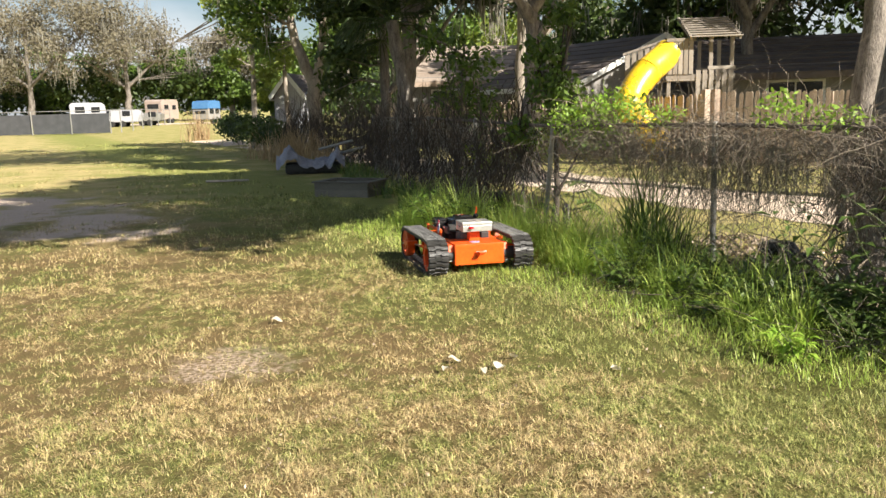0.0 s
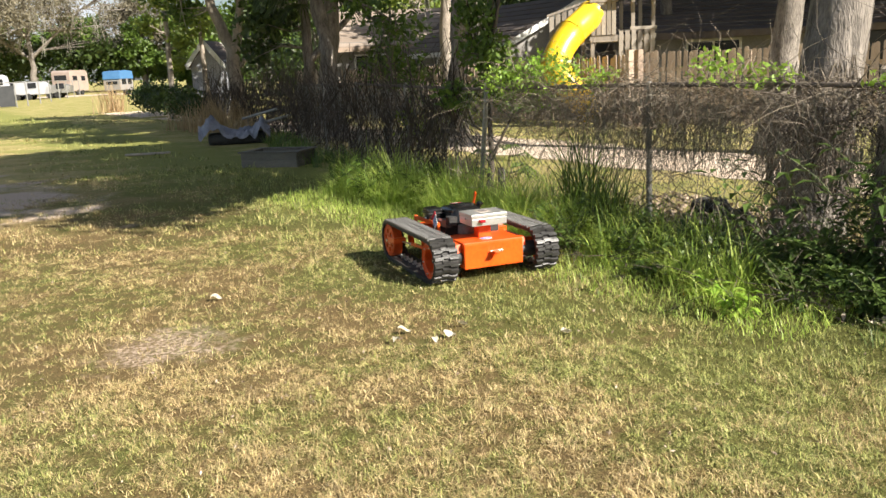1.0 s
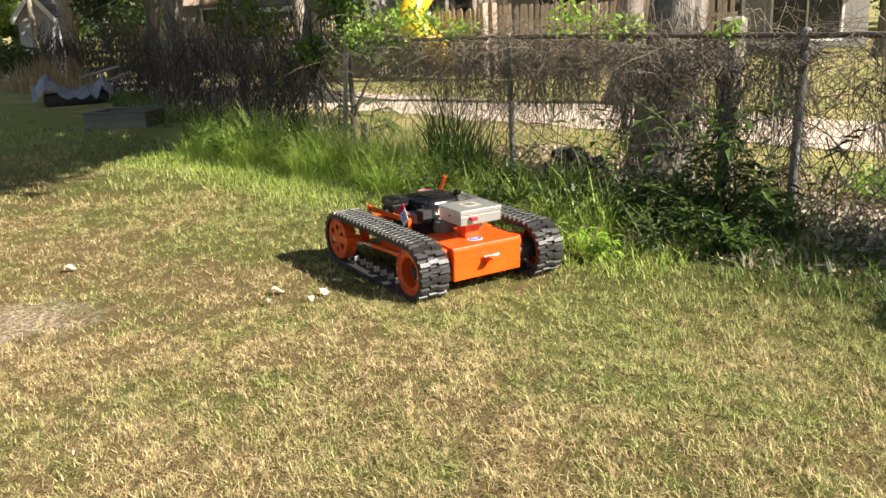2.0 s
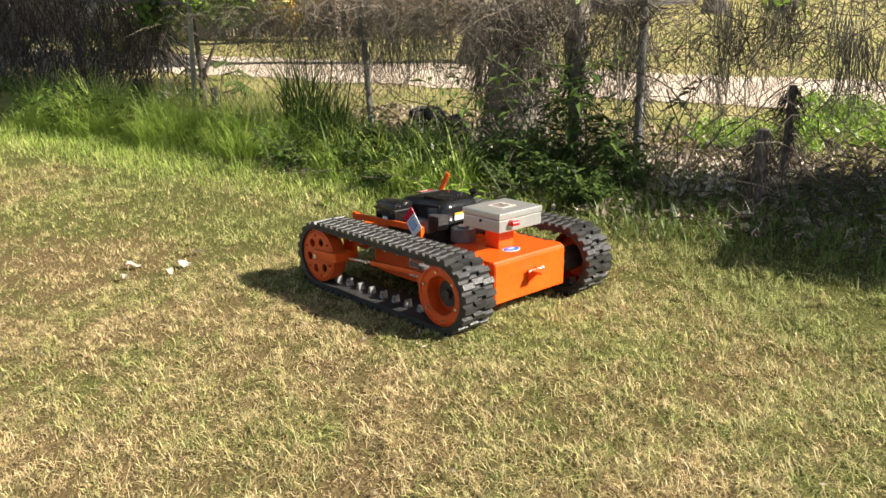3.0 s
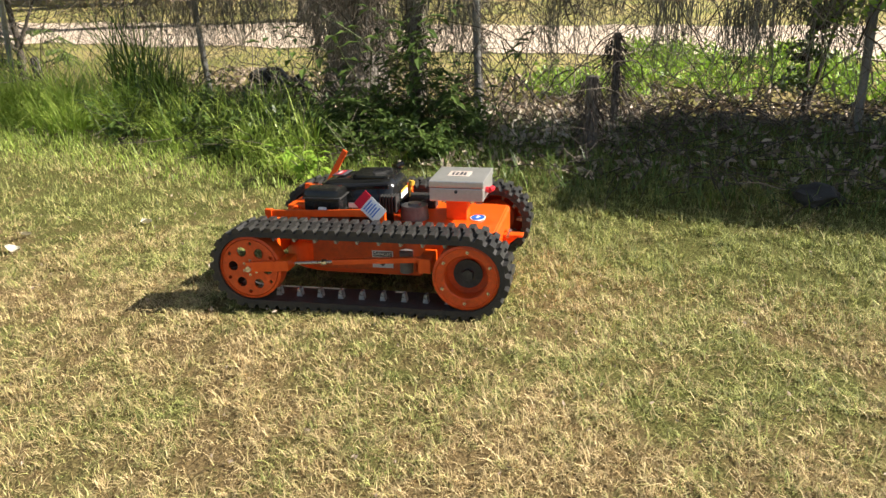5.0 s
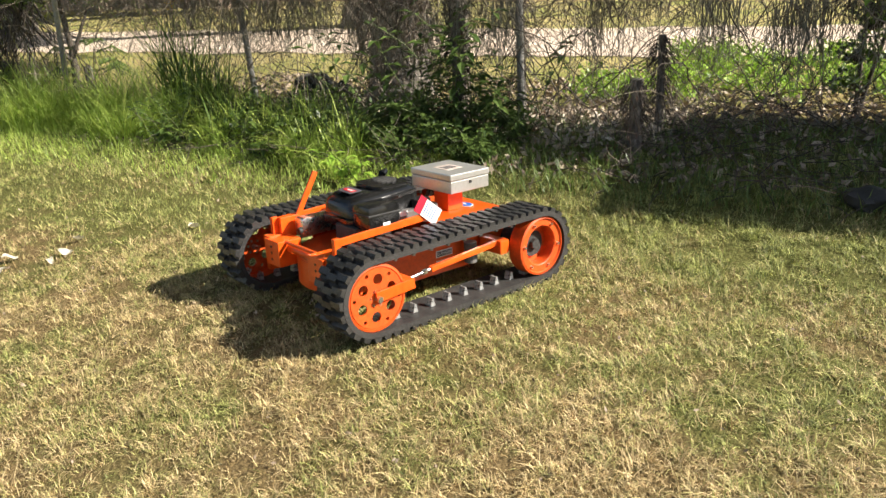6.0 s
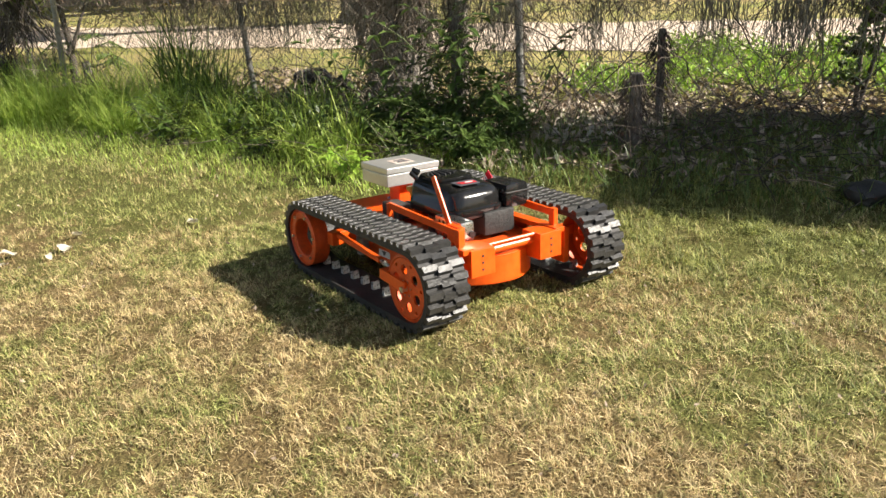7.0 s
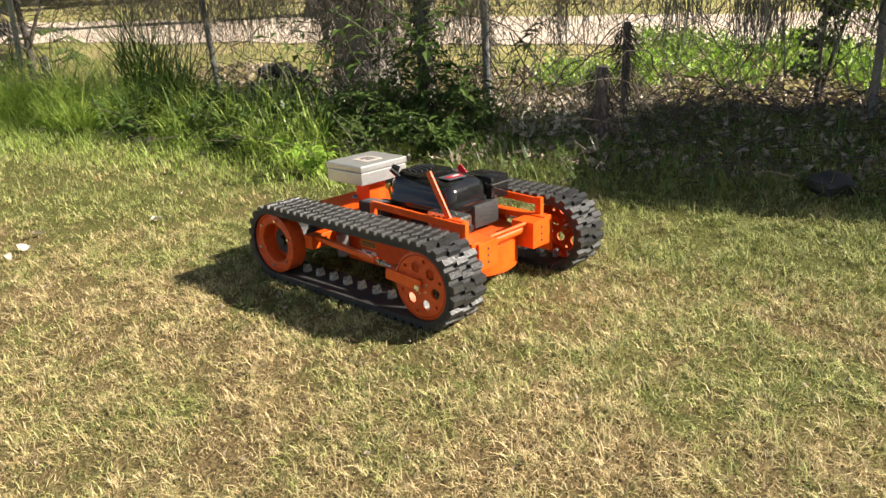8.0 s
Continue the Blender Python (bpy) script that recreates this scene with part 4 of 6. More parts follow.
def build_fence():
    fence = thing("chain_link_fence", pose(*fw(-2.5, FENCE_N), 0), "old galvanised chain-link fence overgrown with dry vines", "fence")
    inv = Matrix.Translation(-Vector((*fw(-2.5, FENCE_N), 0)))
    posts = [(-2.5, 0), (0.0, 0.5), (2.5, 1.2), (5.0, -1), (7.5, 8), (10.0, 1), (12.5, -2), (15.0, 1), (17.5, 0)]
    for s, lean in posts:
        x, y = hedge_line(s, FENCE_N)
        bm = bmesh.new()
        dx, dy = -SX * math.tan(radians(lean)) * 1.33, -SY * math.tan(radians(lean)) * 1.33
        rod(bm, (x, y, lie(x, y) - 0.05), (x + dx, y + dy, FENCE_TOP + 0.03), 0.026, seg=12)
        bmesh.ops.create_uvsphere(bm, u_segments=10, v_segments=6, radius=0.031, matrix=Matrix.Translation((x + dx, y + dy, FENCE_TOP + 0.03)) @ Matrix.Diagonal((1, 1, 0.7, 1)))
        bm.transform(inv)
        part("fence_post", bm, M_GALV, fence)
    prev = None
    for i in range(9):
        s = -2.5 + 2.5 * i
        p = (*hedge_line(s, FENCE_N), FENCE_TOP + (0.02, -0.015, 0.0)[i % 3])
        if prev:
            bm = bmesh.new()
            rod(bm, prev, p, 0.019, seg=10)
            bm.transform(inv)
            part("top_rail", bm, M_RUSTY, fence)
        prev = p
    # woven wire: two sets of slanting strands
    wires = []
    h, s0, s1, gap = FENCE_TOP - 0.08, -2.5, 17.5, 0.085
    for way in (1, -1):
        c = s0 - h
        while c < s1 + h:
            a, b = max(s0, c), min(s1, c + h)
            if b > a:
                za, zb = (a - c, b - c) if way > 0 else (h - (a - c), h - (b - c))
                n = FENCE_N - 0.028 + 0.002 * way
                wires.append((np.array([(*hedge_line(a, n), za + 0.05), (*hedge_line((a + b) / 2, n), (za + zb) / 2 + 0.05), (*hedge_line(b, n), zb + 0.05)]), 0.0017 if a < 9 else 0.0024))
            c += gap
    v, f = tubes(wires, 3)
    np_part("wire_mesh", (v + np.array(inv.translation), f), M_GALV, fence, "woven galvanised wire")


build_fence()


def in_fence(s, n, z):
    return np.array([*hedge_line(s, n), z])


ALONG = np.array([SX, SY, 0.0])
ACROSS = np.array([0.88, 0.475, 0.0])


def build_vines():
    r = np.random.default_rng(21)
    paths, dark, hang = [], [], []
    # climbing stems, from the ground up and over the rail
    for _ in range(230):
        s = r.uniform(-1.5, 7.4)
        if 5.6 < s and r.random() < 0.45:
            continue
        n = FENCE_N + r.normal() * 0.07
        way = ALONG * r.normal() * 0.5 + np.array([0, 0, 1.0])
        paths.append((wander(in_fence(s, n, 0.02), way, r.uniform(0.7, 1.7), 9, 0.28, r, (0, 0, -0.02)), np.linspace(r.uniform(0.0025, 0.007), 0.0015, 10)))
    # tangled runners near the top, thickest towards s = 0 .. 4.5
    for _ in range(1700):
        s = 6.8 - abs(r.normal()) * 2.9
        z = FENCE_TOP + 0.05 - abs(r.normal()) * 0.28
        if s < -2:
            continue
        way = ALONG * r.choice((-1, 1)) + np.array([0, 0, r.normal() * 0.35])
        paths.append((wander(in_fence(s, FENCE_N + r.normal() * 0.09, z), way, r.uniform(0.3, 1.1), 7, 0.38, r, (0, 0, -0.09)), np.linspace(r.uniform(0.0015, 0.004), 0.001, 8)))
    # drooping twigs
    for _ in range(620):
        s = r.uniform(-1.8, 5.6)
        z = r.uniform(0.85, FENCE_TOP + 0.06)
        way = ALONG * r.normal() * 0.8 + np.array([0, 0, -0.6]) + ACROSS * r.normal() * 0.3
        paths.append((wander(in_fence(s, FENCE_N + r.normal() * 0.08, z), way, r.uniform(0.25, 0.9), 6, 0.3, r, (0, 0, -0.12)), np.linspace(0.003, 0.001, 7)))
    stems = []
    for _ in range(420):
        s = r.uniform(-1.9, 3.6)
        way = ALONG * r.normal() * 0.7 + np.array([0, 0, r.choice((-1, 1, 1))])
        stems.append((wander(in_fence(s, FENCE_N + r.normal() * 0.10, r.uniform(0.1, 1.2)), way, r.uniform(0.5, 1.3), 8, 0.34, r), np.linspace(0.0015 + 0.006 * r.random() ** 3, 0.0012, 9)))
    for _ in range(26):
        s, z0 = r.uniform(-1.8, 4.6), r.uniform(0.9, FENCE_TOP + 0.05)
        for _ in range(40):
            st = in_fence(s + r.normal() * 0.09, FENCE_N - 0.04 + r.normal() * 0.06, z0 + r.normal() * 0.06)
            stems.append((wander(st, ALONG * r.normal() * 0.7 + np.array([0, 0, -0.4]), r.uniform(0.10, 0.34), 4, 0.5, r, (0, 0, -0.1)), np.linspace(0.003, 0.0012, 5)))
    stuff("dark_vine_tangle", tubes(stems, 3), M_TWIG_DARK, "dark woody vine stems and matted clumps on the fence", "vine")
    stuff("dry_vines", tubes(paths, 3), M_TWIG, "leafless brown vines tangled through the fence", "vine")
    # far stretch: dense curtain of dead stems, their shade put into the dark colour
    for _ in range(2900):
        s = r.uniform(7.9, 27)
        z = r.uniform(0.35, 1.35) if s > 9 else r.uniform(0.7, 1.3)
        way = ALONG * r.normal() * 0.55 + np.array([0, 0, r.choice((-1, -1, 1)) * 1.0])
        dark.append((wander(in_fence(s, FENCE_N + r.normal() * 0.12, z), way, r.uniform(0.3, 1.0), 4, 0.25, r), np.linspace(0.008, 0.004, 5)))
    stuff("shaded_vines", tubes(dark, 3), M_TWIG_DARK, "dense curtain of dead vines on the fence, dark for its shade", "vine")
    # tufts of hanging moss
    for _ in range(64):
        s = r.uniform(-1.2, 6.3)
        z0 = r.uniform(0.8, FENCE_TOP)
        for _ in range(26):
            st = in_fence(s + r.normal() * 0.06, FENCE_N - 0.03 + r.normal() * 0.05, z0 + r.normal() * 0.05)
            hang.append((wander(st, (0, 0, -1), r.uniform(0.15, 0.65), 5, 0.14, r, (0, 0, -0.1)), np.linspace(0.003, 0.001, 6)))
    stuff("hanging_moss", tubes(hang, 3), M_MOSS, "grey moss strands hanging from the fence vines", "moss")
    # few live leaves on the vines, and the dark leafy bush at the top
    cs, rs = [], []
    for s, z, q in ((4.35, 1.45, 0.25), (4.0, 1.38, 0.2), (3.75, 1.36, 0.16), (6.6, 1.42, 0.3), (6.95, 1.36, 0.34), (6.3, 1.25, 0.25), (5.9, 1.42, 0.22), (6.15, 1.5, 0.24), (5.6, 1.36, 0.2), (6.45, 1.55, 0.22), (3.0, 1.33, 0.15), (1.6, 1.33, 0.25), (0.4, 1.3, 0.3), (-0.4, 1.1, 0.4), (0.1, 0.9, 0.3)):
        cs.append(in_fence(s, FENCE_N, z))
        rs.append(q)
    stuff("vine_leaves", leaf_cloud(cs, rs, 2300, 0.055, 0.7, 5), M_FRESH, "sparse green leaves on the vines", "leaves")


build_vines()


def weed(x, y, tall, stems, leaf, mat, seed, label, category="weed"):
    """A broad-leaved weed: arching stems with pointed leaves in pairs."""
    r = np.random.default_rng(seed)
    ob = thing("weed", pose(x, y, lie(x, y)), label, category, "weeds along the fence")
    st, lv, lf = [], [], []
    k = 0
    for i in range(stems):
        a = r.uniform(0, 2 * np.pi)
        line = wander((r.normal() * 0.03, r.normal() * 0.03, -0.01), (math.cos(a) * 0.45, math.sin(a) * 0.45, 1), tall * r.uniform(0.55, 1.1), 9, 0.12, r, (math.cos(a) * 0.05, math.sin(a) * 0.05, -0.03))
        st.append((line, np.linspace(0.006, 0.002, 10)))
        for j in range(2, 10):
            for q in range(3):
                b = r.uniform(0, 2 * np.pi)
                d = np.array([math.cos(b), math.sin(b), r.uniform(-0.35, 0.5)])
                d /= np.linalg.norm(d)
                side = np.cross(d, (0, 0, 1))
                side /= np.linalg.norm(side)
                up = np.cross(side, d)
                L = leaf * r.uniform(0.6, 1.2)
                p = line[j] + d * 0.01
                pts = [p, p + d * L * 0.45 + side * L * 0.2 + up * L * 0.05, p + d * L * 0.45 - up * L * 0.03, p + d * L * 0.45 - side * L * 0.2 + up * L * 0.05, p + d * L - up * L * 0.22]
                lv.append(pts)
                lf += [(k, k + 1, k + 2, k + 2), (k, k + 2, k + 3, k + 3), (k + 1, k + 4, k + 2, k + 2), (k + 2, k + 4, k + 3, k + 3)]
                k += 5
    tagged(np_part("stem_tangle", tubes(st, 4), M_STEM, ob), kind="stuff")
    me = bpy.data.meshes.new("leaves")
    me.from_pydata([tuple(p) for l_ in lv for p in l_], [], [t[:3] for t in lf])
    me.materials.append(mat)
    tagged(part("foliage", me, None, ob), kind="stuff")
    return ob


def build_weeds():
    weed(2.07, 4.62, 0.34, 4, 0.085, M_FRESH, 1, "bright green young weed with pointed leaves", "weed")
    r = random.Random(5)
    for i in range(30):
        s = r.uniform(2.5, 5.2)
        n = r.uniform(4.35, 5.35)
        x, y = fw(s, n)
        weed(x, y, r.uniform(0.2, 0.5) * (1.0 if n < 4.8 else 1.25), r.randint(4, 7), r.uniform(0.05, 0.10), M_WEED, 30 + i, "dark green broad-leaved weed at the fence foot")
    for i, (s, n, t) in enumerate(((2.75, 5.1, 1.25), (3.3, 5.0, 1.15), (2.32, 5.0, 0.75), (2.9, 4.9, 1.0), (7.9, 5.0, 0.6), (8.7, 4.6, 0.55), (8.9, 4.8, 0.5))):
        x, y = fw(s, n)
        weed(x, y, t, 6, 0.13, M_WEED if i < 4 else M_LEAF_MID, 80 + i, "tall leafy weed climbing the fence")
    for i in range(7):
        x, y = fw(r.uniform(2.0, 2.6), r.uniform(4.35, 4.9))
        weed(x, y, r.uniform(0.2, 0.34), r.randint(4, 6), r.uniform(0.05, 0.08), M_WEED, 130 + i, "low dark weed at the edge of the bank")
    # low tangle of creeping leaves, filling in
    cs, rs = [], []
    for i in range(80):
        s = r.uniform(2.5, 5.6)
        n = r.uniform(4.55, 5.5)
        cs.append((*fw(s, n), 0.08 + r.random() * 0.14))
        rs.append(r.uniform(0.10, 0.2))
    stuff("undergrowth", leaf_cloud(cs, rs, 4200, 0.055, 0.6, 9), M_WEED, "dark low leaves crowding the fence foot", "undergrowth")
    cs, rs = [], []
    for i in range(60):
        s = r.uniform(-2.0, 2.6)
        n = r.uniform(6.5, 8.6)
        cs.append((*fw(s, n), 0.10))
        rs.append(r.uniform(0.15, 0.3))
    stuff("verge_weeds", leaf_cloud(cs, rs, 11000, 0.05, 0.5, 10), M_FRESH, "sunlit green weeds between fence and lane", "undergrowth")


build_weeds()


def build_cane(s, n, tall, count, seed, name, label, mat=M_CANE):
    r = np.random.default_rng(seed)
    x, y = fw(s, n)
    p = np.stack([r.normal(size=count) * 0.10, r.normal(size=count) * 0.10, np.zeros(count)], 1)
    v, f = blades(p, tall * (0.5 + 0.6 * r.random(count)), 0.014 + 0.012 * r.random(count), r.random(count) * 2 * np.pi, 0.10 + 0.75 * r.random(count) ** 1.2, 6, 0.5)
    ob = thing(name, pose(x, y, lie(x, y)), label, "plant")
    tagged(np_part("blade_tuft", (v, f), mat, ob), kind="stuff")


build_cane(5.70, 5.2, 1.30, 110, 2, "cane_clump", "tall clump of strap-leaved cane at the fence")
build_cane(5.25, 5.05, 0.75, 90, 3, "cane_clump", "lower clump of strap leaves beside the cane")
build_cane(4.75, 4.75, 0.5, 60, 4, "grass_clump", "drooping clump of dark green grass", M_CANE)


def mossy_stub(s, n, h, w, seed, label):
    """A short dead post furred with moss and dry stems."""
    r = np.random.default_rng(seed)
    x, y = fw(s, n)
    ob = thing("mossy_stub", pose(x, y, lie(x, y)), label, "post", "stubs by the fence")
    bm = bmesh.new()
    rod(bm, (0, 0, -0.05), (0.02, 0, h), w * 0.55, w * 0.45, 9)
    part("post", bm, M_BARK, ob)
    fur = []
    for _ in range(240):
        a, z = r.uniform(0, 2 * np.pi), h * r.random() ** 0.6
        st = (math.cos(a) * w * 0.55, math.sin(a) * w * 0.55, z)
        fur.append((wander(st, (math.cos(a) * 0.7, math.sin(a) * 0.7, -0.6), r.uniform(0.05, 0.2), 3, 0.25, r, (0, 0, -0.2)), np.linspace(0.003, 0.0012, 4)))
    np_part("moss", tubes(fur, 3), M_TWIG_DARK, ob)


mossy_stub(1.50, 4.80, 0.47, 0.085, 1, "dead stub covered with dark moss")
mossy_stub(1.47, 5.27, 0.62, 0.055, 2, "thin dead stub with dark moss")
mossy_stub(2.95, 5.25, 0.80, 0.10, 3, "mossy dead post among the weeds")
mossy_stub(2.60, 5.6, 0.95, 0.07, 4, "thin mossy post behind the fence")
mossy_stub(8.25, 5.25, 0.50, 0.06, 5, "short dark wooden stake by the fence")


def build_brush():
    """Dry brush and leaf litter on the bank in the shade."""
    r = np.random.default_rng(8)
    twigs = []
    for _ in range(1500):
        s, n = r.uniform(-2.4, 5.2), r.uniform(4.2, 6.0)
        if 1.5 < s < 2.7 and r.random() < 0.75:
            continue
        x, y = fw(s, n)
        a = r.uniform(0, 2 * np.pi)
        twigs.append((wander((x, y, lie(x, y) + r.random() * 0.12), (math.cos(a), math.sin(a), r.uniform(-0.1, 0.6)), r.uniform(0.15, 0.6), 4, 0.25, r, (0, 0, -0.12)), np.linspace(0.004, 0.0015, 5)))
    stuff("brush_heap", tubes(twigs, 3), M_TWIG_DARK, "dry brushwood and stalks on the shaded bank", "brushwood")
    k = 9000
    s, n = r.uniform(-2.4, 6.4, k), 4.35 + 2.9 * r.random(k)
    p = np.stack([s * SX + n * 0.88, s * SY + n * 0.475], 1)
    c = np.concatenate([p, (ground_at(p) + 0.012 + 0.03 * r.random(k))[:, None]], 1)
    stuff("leaf_litter", leaf_cloud(c, np.full(k, 0.01), k, 0.06, 0.5, 12), M_LITTER, "pale dead leaves under the fence", "leaf litter")
    # paler leaves over the sunlit patch, its brightness put into their colour
    k = 1600
    s, n = r.uniform(1.3, 2.7, k), 4.85 + 1.1 * r.random(k)
    p = np.stack([s * SX + n * 0.88, s * SY + n * 0.475], 1)
    c = np.concatenate([p, (ground_at(p) + 0.02 + 0.03 * r.random(k))[:, None]], 1)
    stuff("sunlit_litter", leaf_cloud(c, np.full(k, 0.01), k, 0.055, 0.5, 15), M_PALELITTER, "pale dead leaves on the sunlit bank, coloured lighter for the sun", "leaf litter")
    # long dry and green blades on the shaded bank, coloured dark to deepen its shade
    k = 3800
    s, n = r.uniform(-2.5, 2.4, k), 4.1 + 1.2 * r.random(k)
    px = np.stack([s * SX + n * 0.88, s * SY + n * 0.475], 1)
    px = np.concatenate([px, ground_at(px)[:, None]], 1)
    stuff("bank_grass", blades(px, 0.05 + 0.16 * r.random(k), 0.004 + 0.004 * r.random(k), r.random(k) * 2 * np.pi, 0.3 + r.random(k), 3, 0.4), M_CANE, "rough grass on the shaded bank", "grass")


build_brush()
# a grey sack-like lump on the bank, near black for the shade there
bm = bmesh.new()
bmesh.ops.create_icosphere(bm, subdivisions=3, radius=0.12)
for v in bm.verts:
    q = noise.noise(v.co * 9) * 0.06 + noise.noise(v.co * 23) * 0.03
    v.co += v.co.normalized() * q
    v.co.z *= 0.6
smooth(lone("old_sack", bm, M_BLACK_MATT, "crumpled dark grey sack lying in the shade", "sack", pose(*fw(0.15, 4.30), 0.06, 0, 0, 30)))

# ---------- pale dead leaves on the lawn ----------


def dead_leaf(x, y, size, turn, seed):
    r = random.Random(seed)
    bm = bmesh.new()
    k = 7
    rows = []
    for i in range(k):
        t = i / (k - 1)
        w = math.sin(math.pi * (0.06 + 0.9 * t)) * size * 0.36
        rows.append([bm.verts.new(((t - 0.5) * size, j * w, 0.010 + abs(j) * size * 0.10 + 0.012 * math.sin(t * 5 + seed))) for j in (-1, -0.4, 0.4, 1)])
    for a, b in zip(rows, rows[1:]):
        for j in range(3):
            bm.faces.new((a[j], a[j + 1], b[j + 1], b[j]))
    bmesh.ops.solidify(bm, geom=bm.faces[:], thickness=0.0015)
    lone("dead_leaf", bm, M_WHITELEAF, "curled pale dead leaf lying on the lawn", "leaf", pose(x, y, lie(x, y) + 0.02, r.uniform(-15, 15), r.uniform(-10, 10), turn), "fallen leaves")


M_WHITELEAF = material("bleached_leaf", (0.70, 0.64, 0.52), (0.86, 0.82, 0.72), 0.7, scale=12, bump=0.1, obj=0.2)
for i, (x, y, z) in enumerate(((-1.23, 5.82, 0.10), (0.41, 4.77, 0.09), (0.98, 4.53, 0.11), (0.31, 4.58, 0.10), (0.05, 4.72, 0.10), (0.0, 4.55, 0.07), (0.22, 4.50, 0.06))):
    dead_leaf(x, y, z * 0.8, 47 * i, i)

# ---------- trees ----------


def limb_tree(name, x, y, stems, crowns, leaves, leaf, mats, label, seed, moss=0, sides=9, category="tree", moss_len=1.0):
    """stems: (points, base radius, tip radius); crowns: (x, y, z, radius); twigs run from the stems to the crowns."""
    r = np.random.default_rng(seed)
    bark, green = mats
    ob = thing(name, pose(x, y, lie(x, y)), label, category)
    tr = []
    ends = []
    for pts, r0, r1 in stems:
        pts = np.array(pts, float)
        t = np.linspace(0, 1, len(pts))
        tt = np.linspace(0, 1, max(8, len(pts) * 4))
        line = np.stack([np.interp(tt, t, pts[:, i]) for i in range(3)], 1)
        line[1:-1] += r.normal(size=(len(line) - 2, 3)) * r0 * 0.12
        rad = r0 + (r1 - r0) * tt ** 0.8
        if pts[0][2] <= 0.05:
            rad[0] *= 1.35
        tr.append((line, rad))
        ends.append(line)
    allp = np.concatenate(ends)
    for cx, cy, cz, cr in crowns:
        c = np.array((cx, cy, cz))
        cand = allp[(allp[:, 2] < cz)] if (allp[:, 2] < cz).any() else allp
        a = cand[np.argmin(np.linalg.norm(cand - c, axis=1))]
        for _ in range(3):
            e = c + r.normal(size=3) * cr * 0.4
            m = (a + e) / 2 + r.normal(size=3) * cr * 0.15
            tr.append((np.array([a, m, e]), np.array([0.03, 0.02, 0.008]) * max(1.0, cr)))
    np_part("trunk", tubes(tr, sides), bark, ob, "", True)
    if leaves:
        v, f = leaf_cloud([c[:3] for c in crowns], [c[3] for c in crowns], leaves, leaf, 0.75, seed + 1)
        np_part("crown", (v, f), green, ob)
    if moss:
        hang = []
        for _ in range(moss):
            cx, cy, cz, cr = crowns[int(r.integers(len(crowns)))]
            st = np.array((cx, cy, cz)) + r.normal(size=3) * cr * 0.5
            for _ in range(5):
                hang.append((wander(st + r.normal(size=3) * 0.12 * moss_len, (0, 0, -1), r.uniform(0.5, 1.6) * moss_len, 4, 0.08, r), np.linspace(0.03, 0.008, 5) * moss_len))
        tagged(np_part("moss", tubes(hang, 3), M_MOSS, ob, "hanging grey moss"), kind="stuff")
    return ob


def bumpy_trunk(name, x, y, h, r0, r1, lean, mat, label, seed, strands=0):
    """A big trunk close by: ridged bark, flared foot."""
    bm = bmesh.new()
    k, rows = 40, 44
    grid = []
    for j in range(rows + 1):
        t = j / rows
        z = -0.05 + t * (h + 0.05)
        rad = r0 + (r1 - r0) * t + 0.22 * r0 * math.exp(-z * 5)
        ring = []
        for i in range(k):
            a = 2 * math.pi * i / k
            p = Vector((math.cos(a), math.sin(a), 0))
            q = rad * (1 + 0.10 * noise.noise(Vector((p.x * 1.5, p.y * 1.5, z * 0.7 + seed))) + 0.06 * noise.noise(Vector((p.x * 7, p.y * 7, z * 2.2 + seed))) + 0.05 * math.exp(-z * 3) * math.sin(a * 5 + seed))
            ring.append(bm.verts.new((p.x * q + lean[0] * t, p.y * q + lean[1] * t, z)))
        grid.append(ring)
    for a, b in zip(grid, grid[1:]):
        for i in range(k):
            bm.faces.new((a[i], a[(i + 1) % k], b[(i + 1) % k], b[i]))
    bm.faces.new(grid[-1])
    ob = thing(name, pose(x, y, lie(x, y)), label, "tree")
    smooth(part("trunk", bm, mat, ob), 60)
    for i in range(3):
        a = seed + i * 2.1
        q = [(lean[0] * 0.97, lean[1] * 0.97, h * 0.96), (lean[0] + math.cos(a) * 0.7, lean[1] + math.sin(a) * 0.7, h + 0.7), (lean[0] + math.cos(a) * 1.5, lean[1] + math.sin(a) * 1.5, h + 1.5)]
        np_part("limb", tubes([(q, (r1 * 0.75, r1 * 0.5, r1 * 0.25))], 9), mat, ob, "", True)
    if strands:
        r = np.random.default_rng(seed)
        hang = []
        for _ in range(strands):
            a = r.uniform(0, 2 * np.pi)
            z = r.uniform(0.5, 1.5)
            q = (r0 + 0.03) * 1.03
            hang.append((wander((math.cos(a) * q, math.sin(a) * q, z), (0, 0, -1), r.uniform(0.3, 0.8), 6, 0.22, r, (math.cos(a) * 0.05, math.sin(a) * 0.05, -0.15)), np.linspace(0.006, 0.002, 7)))
        np_part("dead_vines", tubes(hang, 3), M_TWIG, ob, "dry vine stems hanging on the trunk")["kind"] = "stuff"
    return ob


